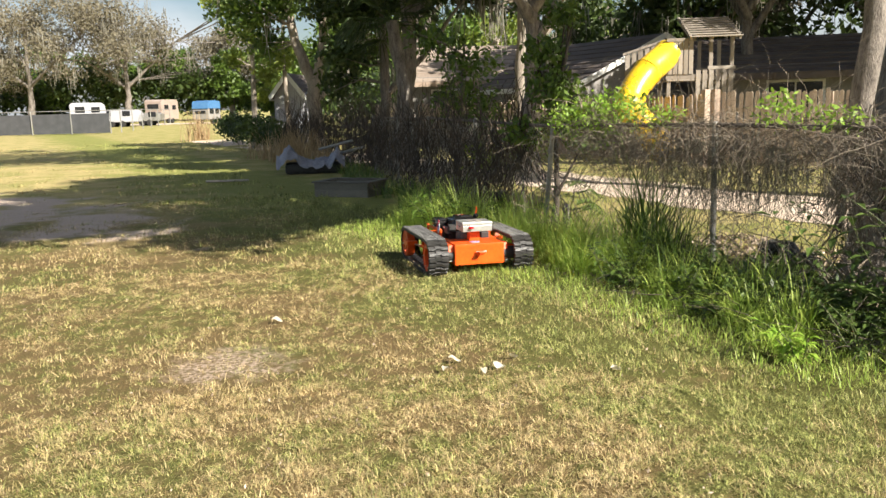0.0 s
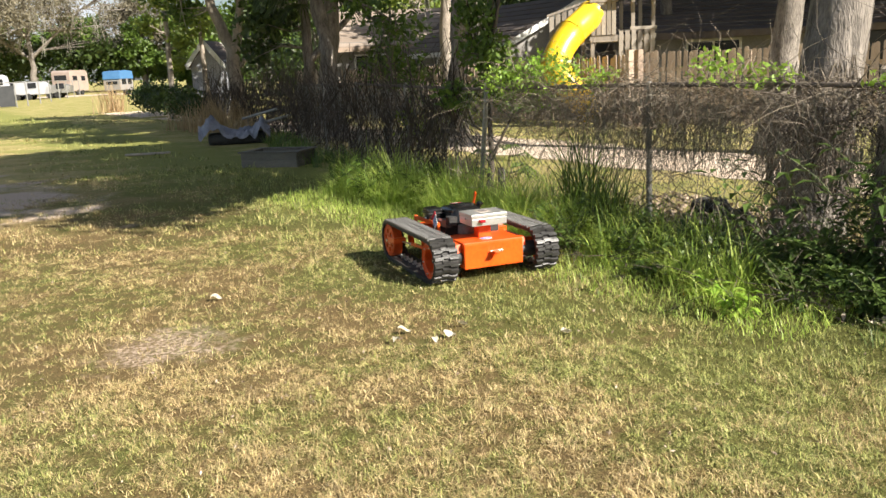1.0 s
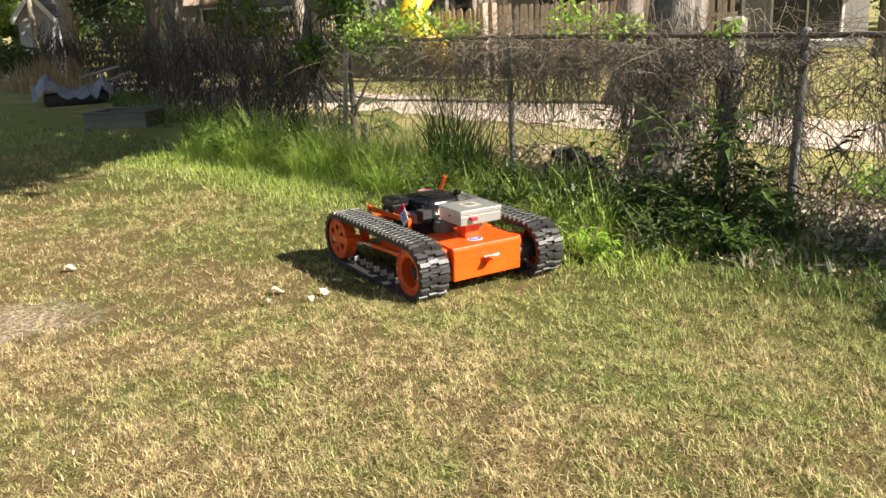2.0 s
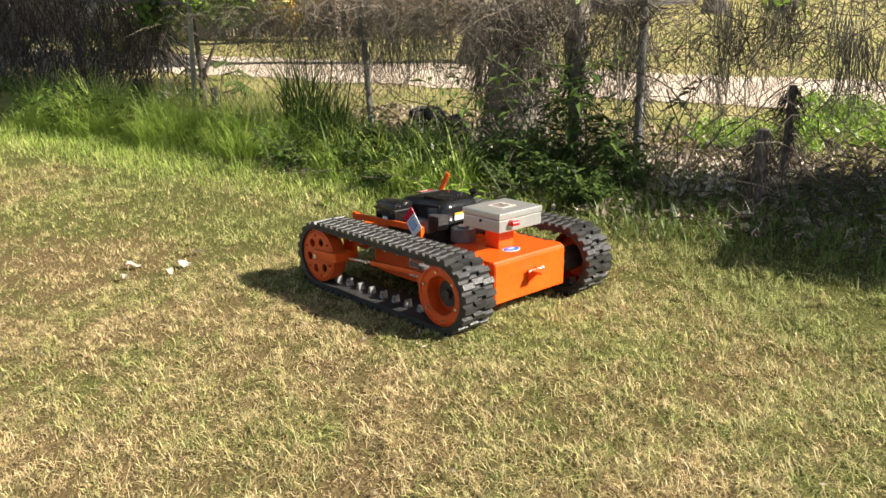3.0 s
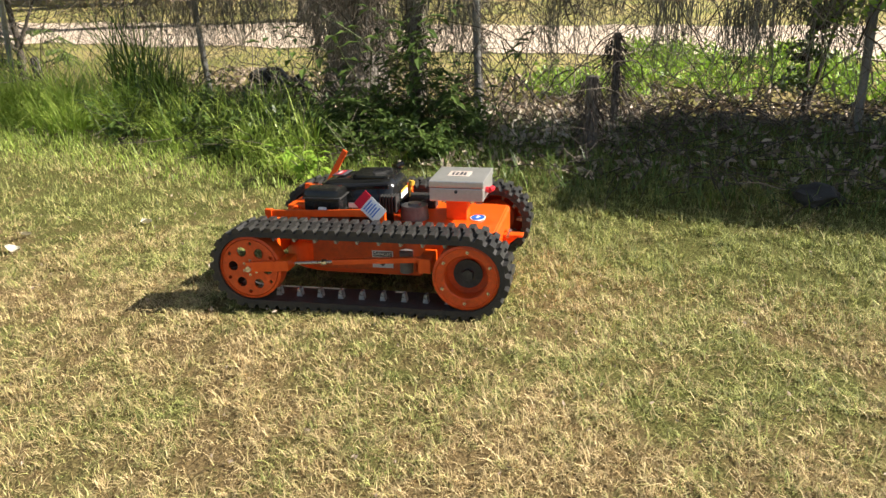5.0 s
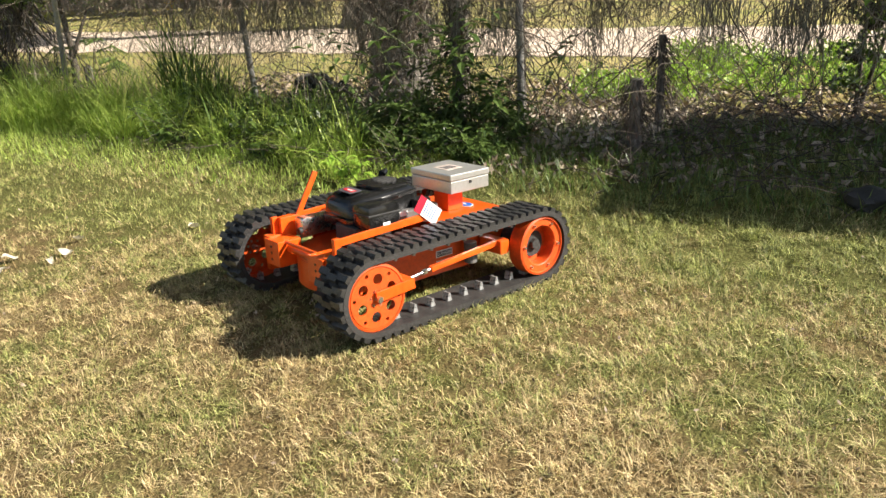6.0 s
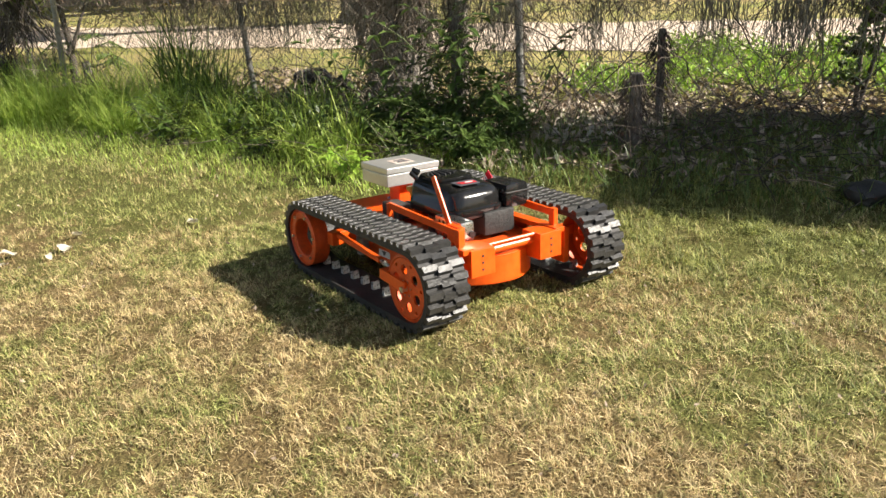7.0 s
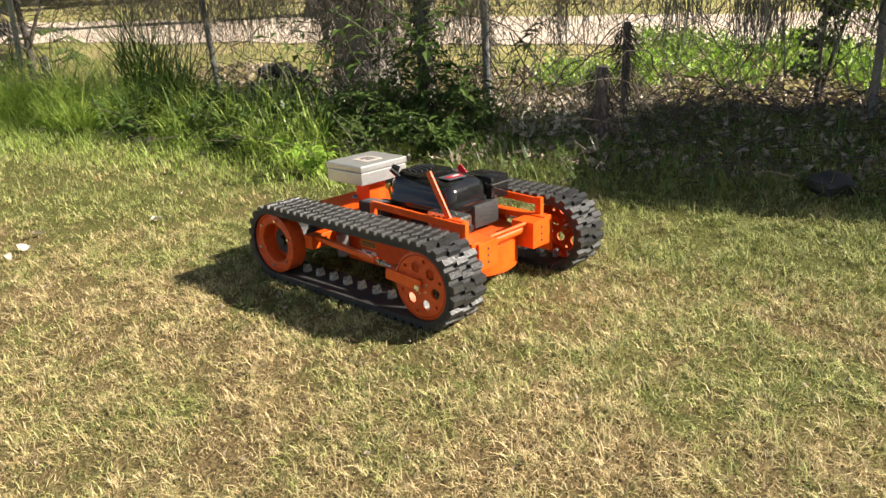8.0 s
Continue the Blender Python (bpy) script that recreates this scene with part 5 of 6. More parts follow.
def big_oak():
    ob = bumpy_trunk("oak_tree", 3.61, 6.66, 5.2, 0.27, 0.17, (0.60, 0.1), M_BARK, "big old oak trunk wrapped in dead vines behind the fence", 3, 520)
    r = np.random.default_rng(5)
    limbs = []
    crowns = []
    for i in range(26):
        a = i * 2.4
        q = 0.8 + 3.0 * (i / 26) ** 0.6
        e = np.array([-0.1 + math.cos(a) * q * 1.15, 0.6 + math.sin(a) * q, 5.6 + 4.2 * r.random() * (1 - q / 6)])
        limbs.append((np.array([(0.4, 0.1, 4.9), (0.45 + math.cos(a) * q * 0.45, 0.1 + math.sin(a) * q * 0.45, 5.6), e]), np.array([0.15, 0.09, 0.03])))
        crowns.append((*e, r.uniform(0.9, 1.5)))
    np_part("limb", tubes(limbs, 8), M_BARK, ob, "", True)
    np_part("crown", leaf_cloud([c[:3] for c in crowns], [c[3] for c in crowns], 30000, 0.22, 0.6, 4), M_LEAF_MID, ob)


big_oak()
# leaning sawn log against the fence
bm = bmesh.new()
rod(bm, (*fw(3.47, 6.3), 0.0), (*fw(3.35, 6.1), 1.40), 0.07, 0.095, 16)
smooth(lone("sawn_limb", bm, M_BARK_PALE, "pale sawn-off limb leaning at the fence", "limb"))

T_MID, T_DARK, T_LIGHT, T_OAK = (M_BARK, M_LEAF_MID), (M_BARK, M_LEAF_DARK), (M_BARK_PALE, M_LEAF_LIGHT), (M_BARK, M_LEAF_OAK)
# small trees growing at the fence
limb_tree("small_tree", *fw(7.85, 5.75), [([(0, 0, 0), (0.05, 0, 0.6), (0.0, 0.1, 1.5)], 0.05, 0.02), ([(0.03, 0, 0.45), (0.3, -0.1, 1.0)], 0.025, 0.01), ([(0.03, 0, 0.4), (-0.35, 0.1, 0.9)], 0.025, 0.01)],
          [(0, 0, 1.7, 0.35), (0.15, 0, 1.35, 0.3), (-0.1, 0.1, 2.1, 0.3), (-0.35, 0, 1.2, 0.25), (0.35, -0.1, 1.15, 0.28), (0.1, 0, 2.5, 0.25)], 2600, 0.085, (M_TWIG_DARK, M_LEAF_MID), "small dark tree growing through the fence", 31)
limb_tree("small_tree", *hedge_line(12.4, 5.8), [([(0, 0, 0), (0.1, 0, 1.2), (0.2, 0.1, 2.6)], 0.07, 0.02)],
          [(0.1, 0, 1.6, 0.6), (0.3, 0, 2.2, 0.6), (-0.3, 0.1, 2.6, 0.5), (0.5, -0.1, 1.4, 0.5)], 1600, 0.11, T_MID, "leafy young tree behind the fence", 32)
limb_tree("shrub", *hedge_line(9.4, 5.9), [([(0, 0, 0), (0, 0, 0.8)], 0.03, 0.01)], [(0, 0, 1.0, 0.45), (0.4, 0, 1.2, 0.35), (-0.4, 0.2, 0.8, 0.4)], 900, 0.09, T_LIGHT, "light green shrub at the fence", 33, category="shrub")
limb_tree("shrub", *fw(0.33, 6.0), [([(0, 0, 0), (0, 0, 0.7)], 0.02, 0.01), ([(0, 0, 0), (0.2, -0.1, 0.8)], 0.02, 0.008)], [(0, 0, 0.45, 0.16), (0.05, -0.05, 0.7, 0.16), (0.18, -0.1, 0.85, 0.14), (-0.05, 0.05, 0.25, 0.14)], 700, 0.05, (M_TWIG_DARK, M_WEED), "dark leafy bush behind the fence", 34, category="shrub")
for i, (s, n, q) in enumerate(((5.05, 6.35, 0.15), (4.75, 6.30, 0.12), (5.3, 6.5, 0.12))):
    bm = bmesh.new()
    bmesh.ops.create_icosphere(bm, subdivisions=3, radius=q)
    for v in bm.verts:
        v.co += v.co.normalized() * (noise.noise(v.co * 8 + Vector((i, 0, 0))) * 0.09 + noise.noise(v.co * 21) * 0.04)
        v.co.z *= 0.8
    smooth(lone("rubbish_sack", bm, M_BLACK_MATT, "dark crumpled rubbish sack behind the fence", "sack", pose(*fw(s, n), q * 0.7, 0, 0, 50 * i), "rubbish sacks"), 60)
# palmetto by the leaning post
r_p = np.random.default_rng(4)
fans = []
for _ in range(9):
    a = r_p.uniform(0, 2 * np.pi)
    for k in range(9):
        b = a + (k - 4) * 0.2
        e = 0.15 * math.sin(a * 7)
        fans.append((np.array([(math.cos(a) * 0.15, math.sin(a) * 0.15, 0.42 + e), (math.cos(a) * 0.15 + math.cos(b) * 0.16, math.sin(a) * 0.15 + math.sin(b) * 0.16, 0.47 + e), (math.cos(a) * 0.15 + math.cos(b) * 0.34, math.sin(a) * 0.15 + math.sin(b) * 0.34, 0.34 + e)]), np.array([0.004, 0.007, 0.001])))
pal = thing("palmetto", pose(*fw(7.55, 5.7), 0), "small dark palmetto behind the fence", "palm")
tagged(np_part("frond_fan", tubes(fans, 3), M_CANE, pal), kind="stuff")
bm = bmesh.new()
rod(bm, (0, 0, -0.05), (0, 0, 0.38), 0.05, 0.04, 9)
part("stem", bm, M_BARK, pal)


def cabbage_palm(x, y, top, seed):
    """A palm with a rough trunk and drooping fan fronds."""
    r = np.random.default_rng(seed)
    ob = thing("palm_tree", pose(x, y, lie(x, y)), "dark cabbage palm with drooping fan fronds", "palm")
    line = wander((0, 0, -0.05), (0, 0, 1), top, 12, 0.03, r)
    np_part("trunk", tubes([(line, 0.17 + 0.03 * np.sin(np.arange(13) * 2.1))], 12), M_BARK, ob, "", True)
    tip = line[-1]
    for _ in range(26):
        a, up = r.uniform(0, 2 * np.pi), r.uniform(-0.5, 0.8)
        way = np.array([math.cos(a), math.sin(a), up])
        c = tip + way * r.uniform(0.6, 0.95)
        paths = [(np.array([tip, (tip + c) / 2 + (0, 0, 0.06), c]), np.array([0.022, 0.016, 0.012]))]
        side = np.array([-math.sin(a), math.cos(a), 0])
        for k in range(13):
            b = (k - 6) * 0.2
            d = way * math.cos(b) + side * math.sin(b)
            paths.append((np.array([c, c + d * 0.38 + (0, 0, 0.02), c + d * 0.7 + (0, 0, -0.30 - 0.1 * r.random())]), np.array([0.012, 0.022, 0.003])))
        np_part("frond", tubes(paths, 3), M_LEAF_DARK, ob)


cabbage_palm(-0.75, 21.3, 3.75, 77)


def grove():
    # by the shed: two pale trunks, light leaves
    limb_tree("tree", -3.9, 26.5, [([(0, 0, 0), (-0.1, 0, 2.2), (-0.6, 0, 3.6), (-1.0, 0.2, 6)], 0.28, 0.1), ([(-0.1, 0, 2.0), (0.25, 0, 3.4), (0.35, 0.1, 6.2)], 0.2, 0.08), ([(0.1, 0, 1.8), (0.9, 0, 2.8), (1.4, 0, 4)], 0.10, 0.03)],
              [(-1, 0, 5.0, 1.2), (0.4, 0, 5.6, 1.3), (-2.2, 0, 4.6, 1.1), (1.6, 0.4, 4.4, 1.2), (-0.4, 1, 6.8, 1.5), (2.4, 0.4, 3.6, 0.9), (-1.6, 0.6, 3.6, 0.7)], 6500, 0.20, (M_BARK_PALE, M_LEAF_MID), "twin-stemmed tree with pale bark beside the shed", 41, moss=10)
    limb_tree("tree", -8.0, 33.0, [([(0.6, 0, 0), (0.7, 0, 3.5), (0.6, 0, 7)], 0.14, 0.05), ([(1.9, 0.5, 0), (1.8, 0.5, 4), (2.1, 0.4, 7)], 0.12, 0.05)],
              [(0.6, 0, 4.6, 0.9), (1.7, 0.2, 3.7, 0.9), (0.0, 0, 3.5, 0.55), (0.7, 0, 6.5, 1.2), (2.0, 0.5, 5.8, 1.1), (1.2, 0, 2.9, 0.6), (-0.4, 0, 5.6, 0.8)], 3600, 0.22, T_LIGHT, "slender trees with sparse light green leaves", 42)
    # dense dark evergreens over the lane
    limb_tree("tree", -1.6, 23.5, [([(0, 0, 0), (0.1, 0, 2.4), (0.0, 0, 5.5)], 0.22, 0.08), ([(0.05, 0, 1.8), (1.3, 0, 3.0), (2.2, 0, 4.2)], 0.12, 0.04)],
              [(-0.3, 0, 4.3, 0.9), (1.1, 0, 4.7, 0.9), (-0.9, 0, 3.0, 0.9), (0.3, 0, 5.2, 1.3), (2.0, 0.2, 5.0, 0.9), (-1.2, 0, 4.5, 1.1), (-1.3, 0.4, 2.2, 0.6), (1.2, 0.4, 5.8, 1.3), (3.0, 0, 5.4, 1.0)], 8500, 0.20, (M_BARK, M_LEAF_DARK), "dense dark evergreen tree over the lane", 43)
    limb_tree("tree", 2.35, 23.8, [([(0, 0, 0), (0.0, 0, 2.6), (0.1, 0, 4.4), (0.4, 0, 7)], 0.20, 0.10), ([(0.1, 0, 2.3), (0.75, 0.1, 3.4), (1.3, 0.1, 4.4)], 0.14, 0.05)],
              [(-0.9, 0, 4.6, 0.6), (-1.6, 0, 4.8, 0.7), (0.9, 0, 4.5, 0.8), (0.0, 0, 5.4, 1.2), (0.8, 0.1, 3.2, 0.4), (-2.4, 0, 4.9, 0.8)], 3600, 0.16, (M_BARK_PALE, M_LEAF_DARK), "mossy pale-trunked tree in front of the house", 44, moss=34, moss_len=0.8)
    # tree line behind the playhouse
    for i, (x, y, h, w, mats, ms) in enumerate(((9.5, 33, 9, 3.4, T_DARK, 40), (13.5, 34, 9, 3.6, T_OAK, 60), (17.5, 32, 9, 3.4, T_DARK, 50), (6.0, 40, 9.5, 3.5, T_DARK, 30), (22, 30, 9, 3.6, T_DARK, 30), (27, 26, 9, 3.6, T_DARK, 20))):
        rr = np.random.default_rng(50 + i)
        cr = [(rr.normal() * w * 0.6, rr.normal() * w * 0.5, h * rr.uniform(0.42, 0.95), w * rr.uniform(0.3, 0.5)) for _ in range(12)]
        limb_tree("oak_tree", x, y, [([(0, 0, 0), (0.2, 0, h * 0.35), (0.4, 0.2, h * 0.8)], 0.35, 0.12), ([(0.2, 0, h * 0.3), (-w * 0.6, 0, h * 0.6)], 0.18, 0.06), ([(0.2, 0, h * 0.33), (w * 0.6, 0, h * 0.62)], 0.18, 0.06)], cr, 6000, 0.32, mats, "spreading mossy oak behind the houses", 60 + i, moss=ms, moss_len=1.1)
    for i, (x, y, h, w, mats) in enumerate(((9.5, 62, 9.5, 4, T_LIGHT), (4.5, 66, 9, 4, T_LIGHT), (-2, 60, 9, 4, T_MID), (-7, 64, 9, 4, T_MID), (14, 64, 9, 4, T_LIGHT))):
        rr = np.random.default_rng(70 + i)
        cr = [(rr.normal() * w * 0.6, rr.normal() * w * 0.5, h * rr.uniform(0.3, 0.95), w * rr.uniform(0.3, 0.5)) for _ in range(11)]
        limb_tree("tree", x, y, [([(0, 0, 0), (0.2, 0, h * 0.7)], 0.3, 0.1)], cr, 4200, 0.45, mats, "rounded sunlit tree beyond the houses", 75 + i)
    # far tree line over the field
    far = [(-70, 118, 16, 10, T_OAK, 60), (-57, 116, 18, 11, T_OAK, 90), (-45, 120, 17, 11, T_OAK, 90), (-35, 130, 14, 8, T_OAK, 50), (-31, 124, 11, 5, T_MID, 0), (-24, 120, 9.5, 5, T_MID, 0), (-19, 112, 10, 5, T_LIGHT, 20), (-13, 104, 11, 5, T_MID, 0), (-82, 122, 15, 7, T_MID, 20), (-95, 118, 15, 8, T_MID, 20), (-64, 132, 12, 7, T_MID, 0), (-50, 134, 12, 7, T_MID, 0), (-40, 138, 12, 7, T_MID, 0), (-6, 90, 10, 5, T_MID, 0), (2, 88, 9, 5, T_MID, 0), (12, 84, 9, 5, T_MID, 0)]
    for i, (x, y, h, w, mats, ms) in enumerate(far):
        rr = np.random.default_rng(90 + i)
        cr = [(rr.normal() * w * 0.55, rr.normal() * w * 0.4, h * (rr.uniform(0.32, 0.92) if ms else rr.uniform(0.12, 0.9)), w * rr.uniform(0.18, 0.34)) for _ in range(26)]
        st = [([(0, 0, 0), (0.3, 0, h * 0.3), (0.2, 0.2, h * 0.8)], 0.6, 0.15), ([(0.3, 0, h * 0.28), (-w * 0.7, 0, h * 0.62)], 0.3, 0.08), ([(0.3, 0, h * 0.3), (w * 0.7, 0, h * 0.66)], 0.3, 0.08), ([(0.3, 0, h * 0.4), (-w * 0.3, 0.3, h * 0.85)], 0.22, 0.06)]
        limb_tree("oak_tree" if mats is T_OAK else "tree", x, y, st, cr, 15000 if mats is T_OAK else 8000, 0.36 if mats is T_OAK else 0.55, mats, "huge grey oak hung with moss at the field's edge" if mats is T_OAK else "dense green tree at the field's edge", 110 + i, moss=ms, moss_len=1.7, sides=7)
    # undergrowth closing the tree line
    cs, rs = [], []
    rr = np.random.default_rng(200)
    for x in np.arange(-110, 30, 2.2):
        cs.append((x, 126 + rr.normal() * 3 - max(0.0, x + 20) * 0.9, 2.4 + rr.random() * 5.0))
        rs.append(3.2)
    stuff("woodland_edge", leaf_cloud(cs, rs, 26000, 0.8, 0.8, 201), M_LEAF_DARK, "dark shrubs closing the far wood", "woodland")
    cs, rs = [], []
    for x in np.arange(-5, 40, 1.2):
        cs.append((x, 44 + rr.normal() * 1.5 - max(0.0, x - 10) * 0.35, 1.3 + rr.random() * 1.5))
        rs.append(1.6)
    for x in np.arange(9, 34, 0.8):
        cs.append((x, 33.5 + rr.normal() * 1.2 - max(0.0, x - 14) * 0.3, rr.uniform(2.5, 7.0)))
        rs.append(1.7)
    stuff("hedge_growth", leaf_cloud(cs, rs, 26000, 0.34, 0.9, 203), M_LEAF_DARK, "dark shrubs behind the houses", "shrubs")


grove()


def shade_tree(x, y, top, spread, seed, label, mats=T_DARK, leaves=15000, moss=0, over=(0, 0)):
    """A tall tree added for the shade of its high crown, which hangs over lane, fence or houses."""
    rr = np.random.default_rng(seed)
    cr = [(over[0] + math.cos(i * 2.4) * spread * (i / 18) ** 0.5, over[1] + math.sin(i * 2.4) * spread * (i / 18) ** 0.5, top * rr.uniform(0.62, 0.97), spread * rr.uniform(0.24, 0.36)) for i in range(18)]
    st = [([(0, 0, 0), (0.2, 0, top * 0.3), (0.1, 0.2, top * 0.8)], 0.28, 0.1)]
    st += [([(0.2, 0, top * (0.34 + 0.03 * i)), (math.cos(i * 1.9) * spread * 0.7, math.sin(i * 1.9) * spread * 0.7, top * 0.72)], 0.14, 0.04) for i in range(5)]
    limb_tree("tree", x, y, st, cr, leaves, 0.27, mats, label, seed + 1, moss=moss)


shade_tree(6.25, 12.35, 9.2, 4.0, 401, "tall dark tree standing by the lane", T_DARK, 24000, 0, (-1.6, -0.2))
shade_tree(-1.5, 31.0, 8.8, 3.4, 421, "dense dark tree beside the shed", T_DARK, 5200)
shade_tree(-1.0, 22.4, 11.0, 5.0, 431, "tall dark oak reaching over the field", T_DARK, 9000, 0, (-2.6, -0.8))
shade_tree(1.9, 18.4, 8.2, 3.0, 403, "tall dark tree by the lane")
shade_tree(13.2, 22.2, 9.5, 4.2, 405, "broad oak hung with moss by the long house", T_OAK, 17000, 40)
shade_tree(16.3, 17.6, 9.0, 4.3, 411, "broad dark oak casting shade on the long house", T_DARK, 24000)
shade_tree(20.5, 19.0, 9.5, 4.6, 407, "broad dark oak before the long house")
shade_tree(9.4, 26.0, 9.8, 3.6, 409, "dark oak behind the play tower", T_DARK, 15000, 25)
# hedge and dry grasses at the far end of the fence
cs, rs = [], []
for s, n, z, q in ((30, 5.5, 0.6, 0.7), (32, 5.6, 0.7, 0.75), (34, 5.6, 0.8, 0.8), (36, 5.5, 0.8, 0.8), (38, 5.5, 0.8, 0.75), (28, 5.5, 0.5, 0.6)):
    cs.append((*hedge_line(s, n), z))
    rs.append(q)
# the dark leaf colour stands in for shade on the hedge's front
stuff("hedge", leaf_cloud(cs, rs, 5500, 0.16, 0.8, 301), M_LEAF_DARK, "untidy green hedge growing over the fence", "hedge")
r_d = np.random.default_rng(9)
sets = []
for s, n, h, k in ((23.5, 4.6, 1.2, 160), (22.4, 4.7, 1.1, 160), (24.6, 4.5, 1.0, 120), (21.2, 4.6, 0.8, 100), (43.5, 4.9, 1.7, 200), (20.0, 4.4, 0.6, 90), (25.6, 4.2, 0.7, 90)):
    x, y = hedge_line(s, n)
    p = np.stack([x + r_d.normal(size=k) * 0.3, y + r_d.normal(size=k) * 0.3, np.zeros(k)], 1)
    sets.append(blades(p, h * (0.5 + 0.6 * r_d.random(k)), 0.02 + 0.012 * r_d.random(k), r_d.random(k) * 6.28, 0.2 + 0.5 * r_d.random(k), 4, 0.3))
stuff("dry_reeds", join(sets), M_DRYGRASS, "reddish dry tall grass by the fence", "grass")
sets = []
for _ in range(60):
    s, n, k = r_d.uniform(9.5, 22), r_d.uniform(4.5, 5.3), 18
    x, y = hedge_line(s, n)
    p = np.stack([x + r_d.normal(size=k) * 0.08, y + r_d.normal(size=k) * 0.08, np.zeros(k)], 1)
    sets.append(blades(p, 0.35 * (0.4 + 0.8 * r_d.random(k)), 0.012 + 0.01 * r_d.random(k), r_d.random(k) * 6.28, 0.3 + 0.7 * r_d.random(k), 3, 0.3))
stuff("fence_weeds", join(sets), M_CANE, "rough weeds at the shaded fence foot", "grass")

# ---------- buildings and things beyond the fence ----------
M_SHINGLE = material("weathered_shingle", (0.20, 0.155, 0.12), (0.40, 0.33, 0.27), 0.9, scale=2, fine=30, bump=0.4, obj=0.4)
M_SHINGLE_DARK = material("dark_shingle", (0.07, 0.055, 0.048), (0.19, 0.15, 0.125), 0.9, scale=2, fine=30, bump=0.4, obj=0.4)
# both wall colours are greyed to hold the tree shade on house and shed
M_WALL = material("painted_wall", (0.20, 0.19, 0.18), (0.33, 0.31, 0.29), 0.85, scale=1.5, fine=20, bump=0.1)
M_WALL_WHITE = material("white_wall", (0.34, 0.34, 0.37), (0.48, 0.48, 0.52), 0.8, scale=1.5, fine=20, bump=0.1, obj=0.15)
M_TRIM = material("white_trim", (0.70, 0.69, 0.66), (0.82, 0.81, 0.78), 0.7, scale=4, bump=0.05)
M_GLASS = material("dark_window", (0.010, 0.011, 0.013), (0.03, 0.032, 0.036), 0.12, scale=2, bump=0)
M_PICKET = material("weathered_picket", (0.26, 0.19, 0.145), (0.55, 0.43, 0.34), 0.85, scale=5, fine=40, bump=0.3, obj=0.55, stretch=(2, 2, 0.4))
M_TIMBER = material("grey_timber", (0.19, 0.16, 0.13), (0.44, 0.39, 0.33), 0.85, scale=5, fine=40, bump=0.3, obj=0.5, stretch=(2, 2, 0.4))
M_SLIDE = material("yellow_slide", (0.80, 0.50, 0.015), (0.92, 0.62, 0.03), 0.35, scale=2, fine=30, bump=0.02)
M_SCREEN = material("privacy_screen", (0.045, 0.047, 0.052), (0.085, 0.088, 0.095), 0.8, scale=2, fine=40, bump=0.1)
M_RV = material("cream_caravan", (0.30, 0.235, 0.20), (0.40, 0.325, 0.28), 0.5, scale=1, bump=0.02)
M_TRUCKBLUE = material("blue_tarp", (0.05, 0.15, 0.32), (0.09, 0.22, 0.42), 0.5, scale=3, bump=0.1)
# pale sheet toned down: part of the tree shade sits in this colour
M_TARP = material("pale_tarp", (0.17, 0.175, 0.21), (0.34, 0.345, 0.39), 0.5, scale=5, fine=30, bump=0.3)
# planter wood: grey timber darkened in its colour for the shade round it
M_WOOD_SHADED = material("old_wood_shaded", (0.09, 0.085, 0.07), (0.26, 0.24, 0.20), 0.9, scale=4, fine=35, bump=0.4, obj=0.5, stretch=(0.6, 2, 2))
M_TYRE = material("tyre", (0.012, 0.012, 0.012), (0.04, 0.04, 0.04), 0.8, scale=8, bump=0.1)


